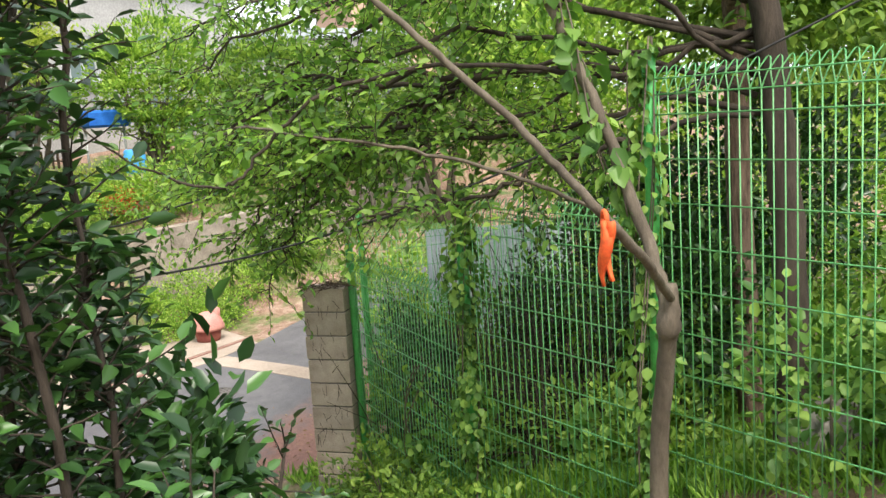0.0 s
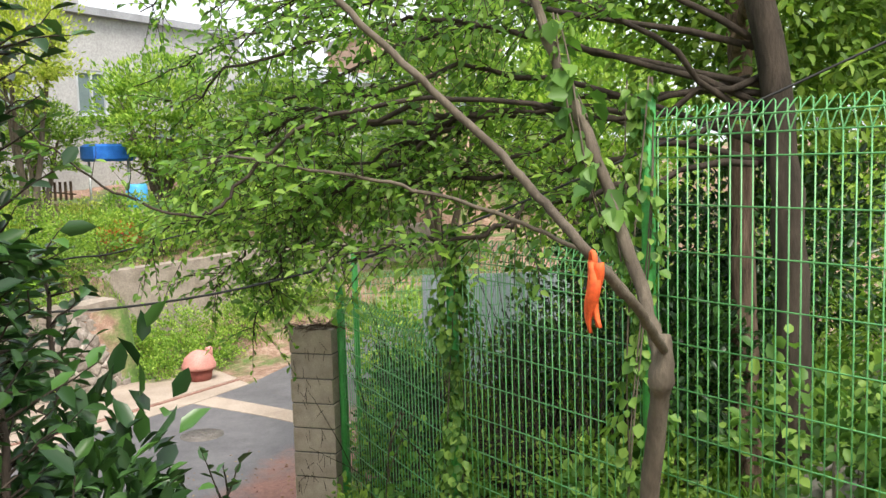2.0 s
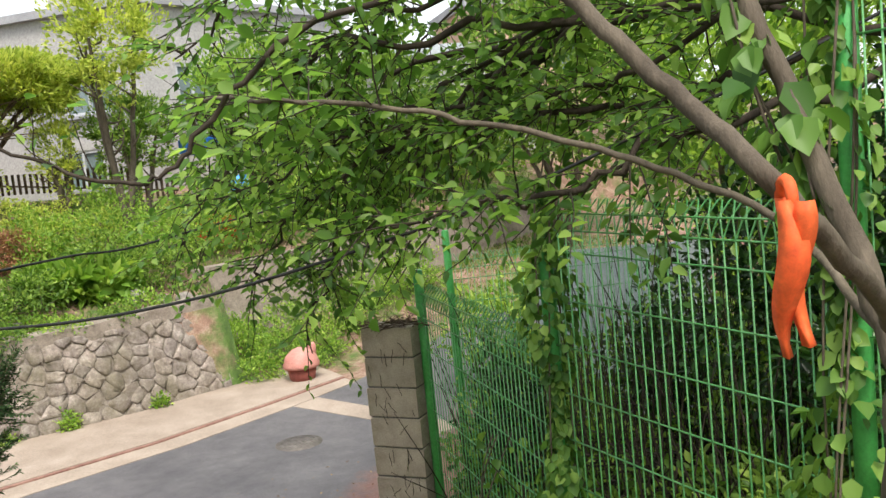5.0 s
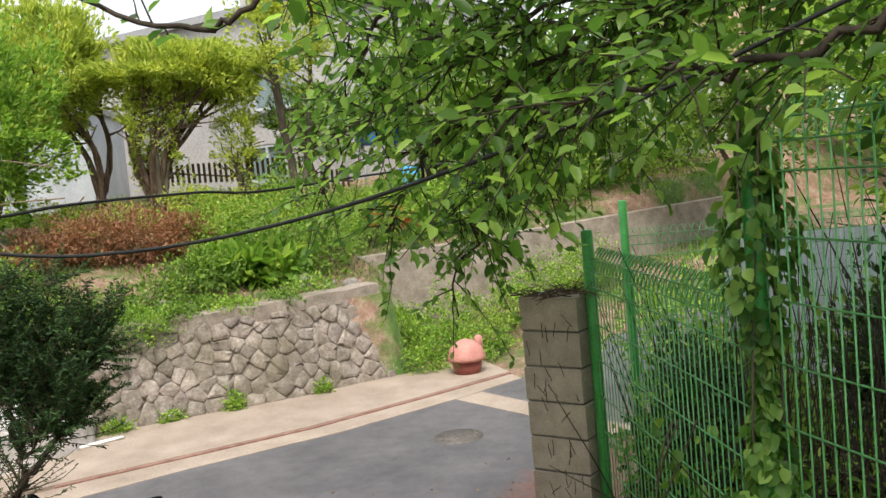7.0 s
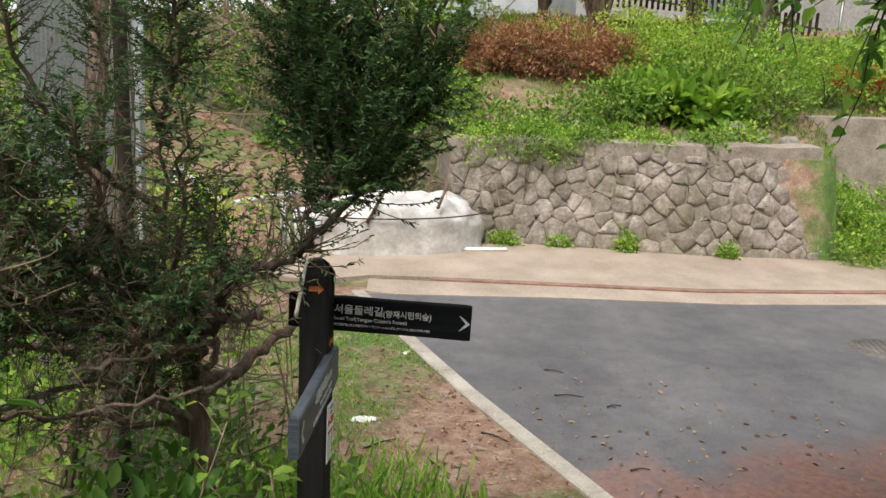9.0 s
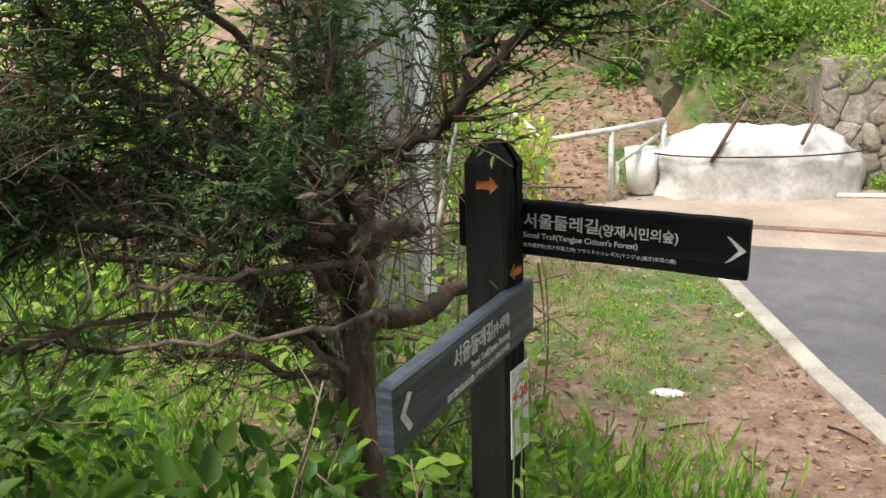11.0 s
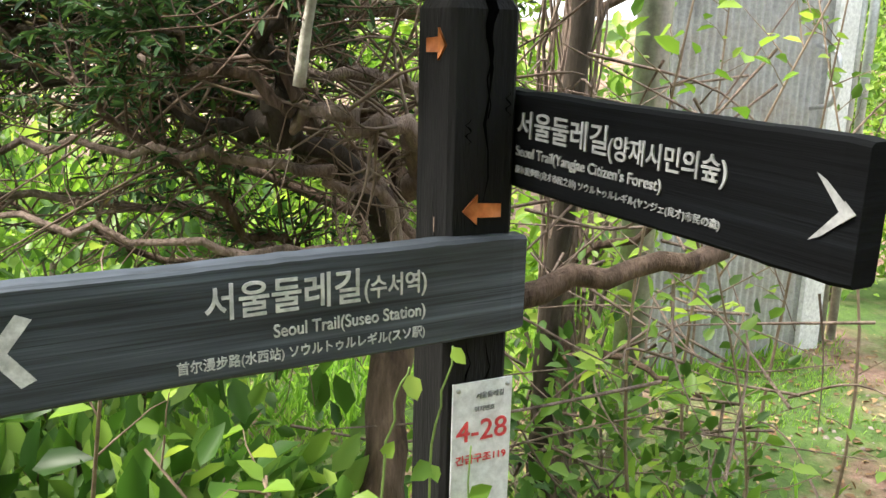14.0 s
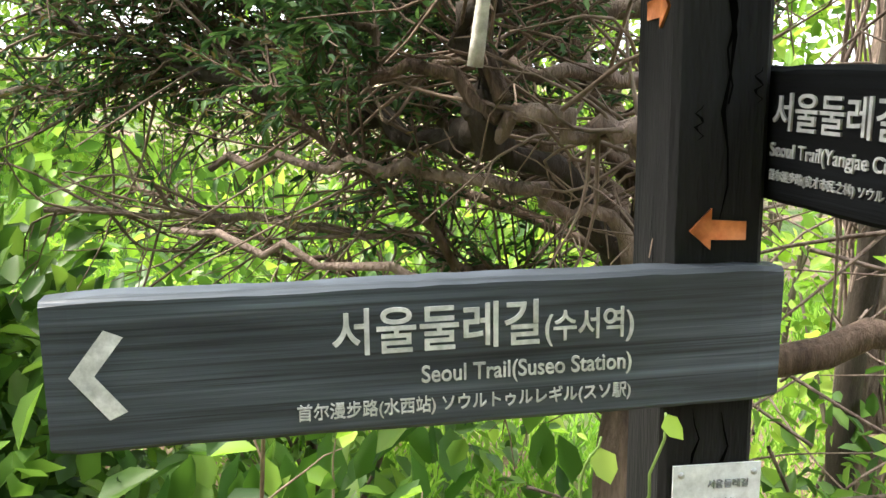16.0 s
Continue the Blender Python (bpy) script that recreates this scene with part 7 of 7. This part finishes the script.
many("yard_bush", [(6.5, 4.6, 0.7, 0.9, 0.8, 0.7), (7.5, -1.0, 1.2, 1.2, 1.5, 1.3), (8.5, 2.0, 1.0, 1.0, 1.2, 1.0), (6.6, -3.2, 1.2, 1.2, 1.2, 1.3)], 0.09, LEAF_BRIGHT, "bright leafy bush across the yard", "bush", 700, 490, "yard bushes")
ps = thing("pale_sheet_fence", (5.9, 2.0, gz(5.9, 2.0)), "pale blue-grey corrugated sheet fence across the yard", "fence")
m_ = Mesh()
vs = []
for i in range(101):
    t = i / 100
    x, y = 5.35 + 1.3 * t, 2.6 - 1.1 * t
    o = 0.018 * math.sin(i * 1.25)
    vs += [(x + o * 0.64, y + o * 0.77, -1.3), (x + o * 0.64, y + o * 0.77, 0.5), (x + o * 0.64 + 0.01, y + o * 0.77 + 0.01, -1.3), (x + o * 0.64 + 0.01, y + o * 0.77 + 0.01, 0.5)]
m_.add(vs, [(i * 4, i * 4 + 4, i * 4 + 5, i * 4 + 1) for i in range(100)] + [(i * 4 + 2, i * 4 + 3, i * 4 + 7, i * 4 + 6) for i in range(100)])
part("sheet", m_, PALE_SHEET, ps)
heap("boulder", (3.15, -3.35, gz(3.15, -3.35) - 0.03), np.array([0.38, 0.26, 0.3]), 0.6, ROCK, "pale grey boulder behind the mesh fence", "boulder", 9.0, 0.7, 26, 12)
bs = Mesh()
for _ in range(340):
    x, y = rng.uniform(2.9, 4.6), rng.uniform(-1.9, 0.6)
    z = gz(x, y)
    tip = np.array([x + rng.normal(0, 0.3), y + rng.normal(0, 0.3), z + rng.uniform(0.7, 1.9)])
    bs.tube(bend([(x, y, z), (np.array([x, y, z]) + tip) / 2 + rng.normal(0, 0.08, 3), tip], 4), np.linspace(0.008, 0.002, 9), 4, False)
brush = Mesh()
for _ in range(420):
    p = np.array([3.55, -0.85, gz(3.55, -0.85) + 0.3]) + rng.normal(0, 1, 3) * [0.3, 0.4, 0.14]
    p[2] = max(p[2], gz(p[0], p[1]) + 0.04)
    w = unit(rng.normal(size=3) * [1, 1, 0.4]) * rng.uniform(0.15, 0.45)
    brush.tube(bend([p - w, p + rng.normal(0, 0.05, 3), p + w], 3), np.linspace(0.007, 0.002, 7), 4, False)
tagged(part("brushwood", brush, BARK_DARK, None), "heap of dark brown brushwood in the fenced yard", "brushwood", kind="stuff")
tagged(part("bare_stems", bs, BARK_DARK, None), "thin bare shrub stems in the yard", "stems", kind="stuff")

# ---- grass, litter and twigs on the verge ----
def scatter(n, box, keep, seed):
    g = np.random.default_rng(seed)
    p = np.stack([g.uniform(box[0], box[1], n), g.uniform(box[2], box[3], n)], 1)
    return p[keep(p[:, 0], p[:, 1], g)], g


def left_of_kerb(x, y):
    k = np.array(KERB)
    return x < np.interp(y, k[:, 1], k[:, 0]) - 0.14


def patchy(x, y):
    return np.sin(x * 2.1 + 0.6) * np.sin(y * 1.7 + x) + 0.6 * np.sin(x * 5.3 + y * 4.1)


def grass(name, n, box, keep, size, seed, label, material=None):
    p, g = scatter(n, box, keep, seed)
    k = len(p)
    P = np.stack([p[:, 0], p[:, 1], height(p[:, 0], p[:, 1]) - 0.005], 1)
    D = unit(np.stack([g.normal(0, 0.5, k), g.normal(0, 0.5, k), np.ones(k)], 1))
    N = unit(g.normal(size=(k, 3)) * [1, 1, 0.2])
    L = size * g.uniform(0.4, 1.4, k)
    m = material or GRASS
    tagged(part(name, leaves(name, P, D, N, L, np.minimum(L * 0.16, 0.012), m), m, None), label, "grass", kind="stuff")


grass("verge_grass", 70000, (-2.6, 1.3, 0.3, 5.2), lambda x, y, g: left_of_kerb(x, y) & (patchy(x, y) + 0.5 * np.sin(x * 11 + y * 3) * np.sin(y * 9) + g.normal(0, 0.4, len(x)) > 0.42 + 0.5 * (x > 0.1)), 0.032, 61, "short patchy green grass on the verge")
grass("tall_grass", 11000, (-1.6, 0.6, -1.0, 2.6), lambda x, y, g: left_of_kerb(x, y) & (np.hypot(x + 0.35, y - 0.8) < 0.95 + g.normal(0, 0.15, len(x))) & (y > 0.05 + 0.25 * g.normal(0, 0.3, len(x))), 0.14, 62, "tall fresh grass round the signpost")
grass("bank_grass", 40000, (-1.5, 13, 8.25, 14.5), lambda x, y, g: patchy(x, y) + g.normal(0, 0.6, len(x)) > -0.3, 0.085, 63, "rough green grass in the garden", LEAF_MID)
grass("path_grass", 16000, (-2.5, 2.6, -5.5, 0.6), lambda x, y, g: (np.abs(x - 0.25 + 0.22 * y * 0) > 0.75) & (patchy(x, y) + g.normal(0, 0.5, len(x)) > -0.2), 0.13, 64, "green grass along the path edges")
grass("lawn", 60000, (-9, -2.0, -4.5, 3.0), lambda x, y, g: x < 9, 0.1, 65, "bright lawn behind the juniper")
grass("yard_grass", 22000, (2.4, 6.0, -5.0, 1.2), lambda x, y, g: x > 2.45 - 0.1 * y * 0, 0.16, 66, "tall grass in the fenced yard")


def litter(name, n, box, keep, size, seed, label, material):
    p, g = scatter(n, box, keep, seed)
    k = len(p)
    z = np.maximum(height(p[:, 0], p[:, 1]), np.where(left_of_kerb(p[:, 0], p[:, 1]), -9, -1.493))
    P = np.stack([p[:, 0], p[:, 1], z + 0.006], 1)
    D = unit(np.stack([g.normal(size=k), g.normal(size=k), g.uniform(0, 0.25, k)], 1))
    L = size * g.uniform(0.3, 1.3, k)
    tagged(part(name, leaves(name, P, D, unit(np.array([0, 0, 1.0]) + g.normal(0, 0.25, (k, 3))), L, L * 0.5, material), material, None), label, "litter", kind="stuff")


litter("leaf_litter", 5200, (-2.2, 1.4, 0.4, 5.0), lambda x, y, g: left_of_kerb(x, y), 0.035, 71, "dry brown leaf litter and grit on the earth", PETIOLE)
litter("road_litter", 620, (0.5, 4.5, 1.2, 4.0), lambda x, y, g: ~left_of_kerb(x, y) & (y < 3.3 + g.normal(0, 0.6, len(x))), 0.04, 72, "fallen leaves scattered over the asphalt", PETIOLE)
litter("slope_litter", 5000, (-6.5, -1.8, 5.8, 10.5), lambda x, y, g: y < 8.0 + (-1.9 - x) * 0.8, 0.06, 73, "dry brown leaf litter on the gully path", PETIOLE)
for i, (x, y, a, ln) in enumerate(((0.95, 3.1, 0.1, 0.2), (0.84, 3.55, -0.2, 0.14), (1.25, 3.0, 0.4, 0.1), (-0.15, 2.1, 0.8, 0.25), (0.5, 2.35, -0.5, 0.2), (1.35, 2.1, 0.3, 0.12))):
    z = -1.484 if i in (0, 1, 2, 5) else gz(x, y) + 0.008
    m_ = Mesh()
    m_.tube(bend([(x - ln / 2 * math.cos(a), y - ln / 2 * math.sin(a), z), (x, y + 0.01, z + 0.006), (x + ln / 2 * math.cos(a), y + ln / 2 * math.sin(a), z)], 4), np.linspace(0.006, 0.003, 9), 5)
    tagged(part("fallen_twig", m_, BARK_DARK, None), "short fallen twig on the ground", "twig", "fallen twigs")
for i, (x, y, s) in enumerate(((-0.33, 2.42, 0.09), (-0.28, 3.69, 0.05), (0.9, 2.45, 0.05))):
    hp_ = heap("crumpled_litter" if i != 1 else "pale_stone", (x, y, gz(x, y) - 0.005), np.array([s, s * 0.5, s * 0.22]), 0.3 + i, LITTER_WHITE, "pale crumpled scrap lying on the bare earth" if i != 1 else "small pale stone on the verge", "litter" if i != 1 else "stone", 40.0 + i * 5, 0.9, 16, 6)
gs = Mesh()
p, g = scatter(900, (-1.6, 1.3, 0.6, 4.8), lambda x, y, g: left_of_kerb(x, y), 81)
for x, y in p:
    r_ = abs(g.normal(0.008, 0.005)) + 0.004
    z = gz(x, y)
    q = np.array([(r_, 0, 0), (0, r_ * 0.9, 0), (-r_ * 1.1, 0, 0), (0, -r_, 0), (0, 0, r_ * 0.8)]) + g.normal(0, r_ * 0.15, (5, 3))
    gs.add(q + [x, y, z + 0.001], [(0, 1, 4), (1, 2, 4), (2, 3, 4), (3, 0, 4)])
tagged(part("gravel", gs, STONE, None), "small loose stones on the trodden earth", "gravel", kind="stuff")
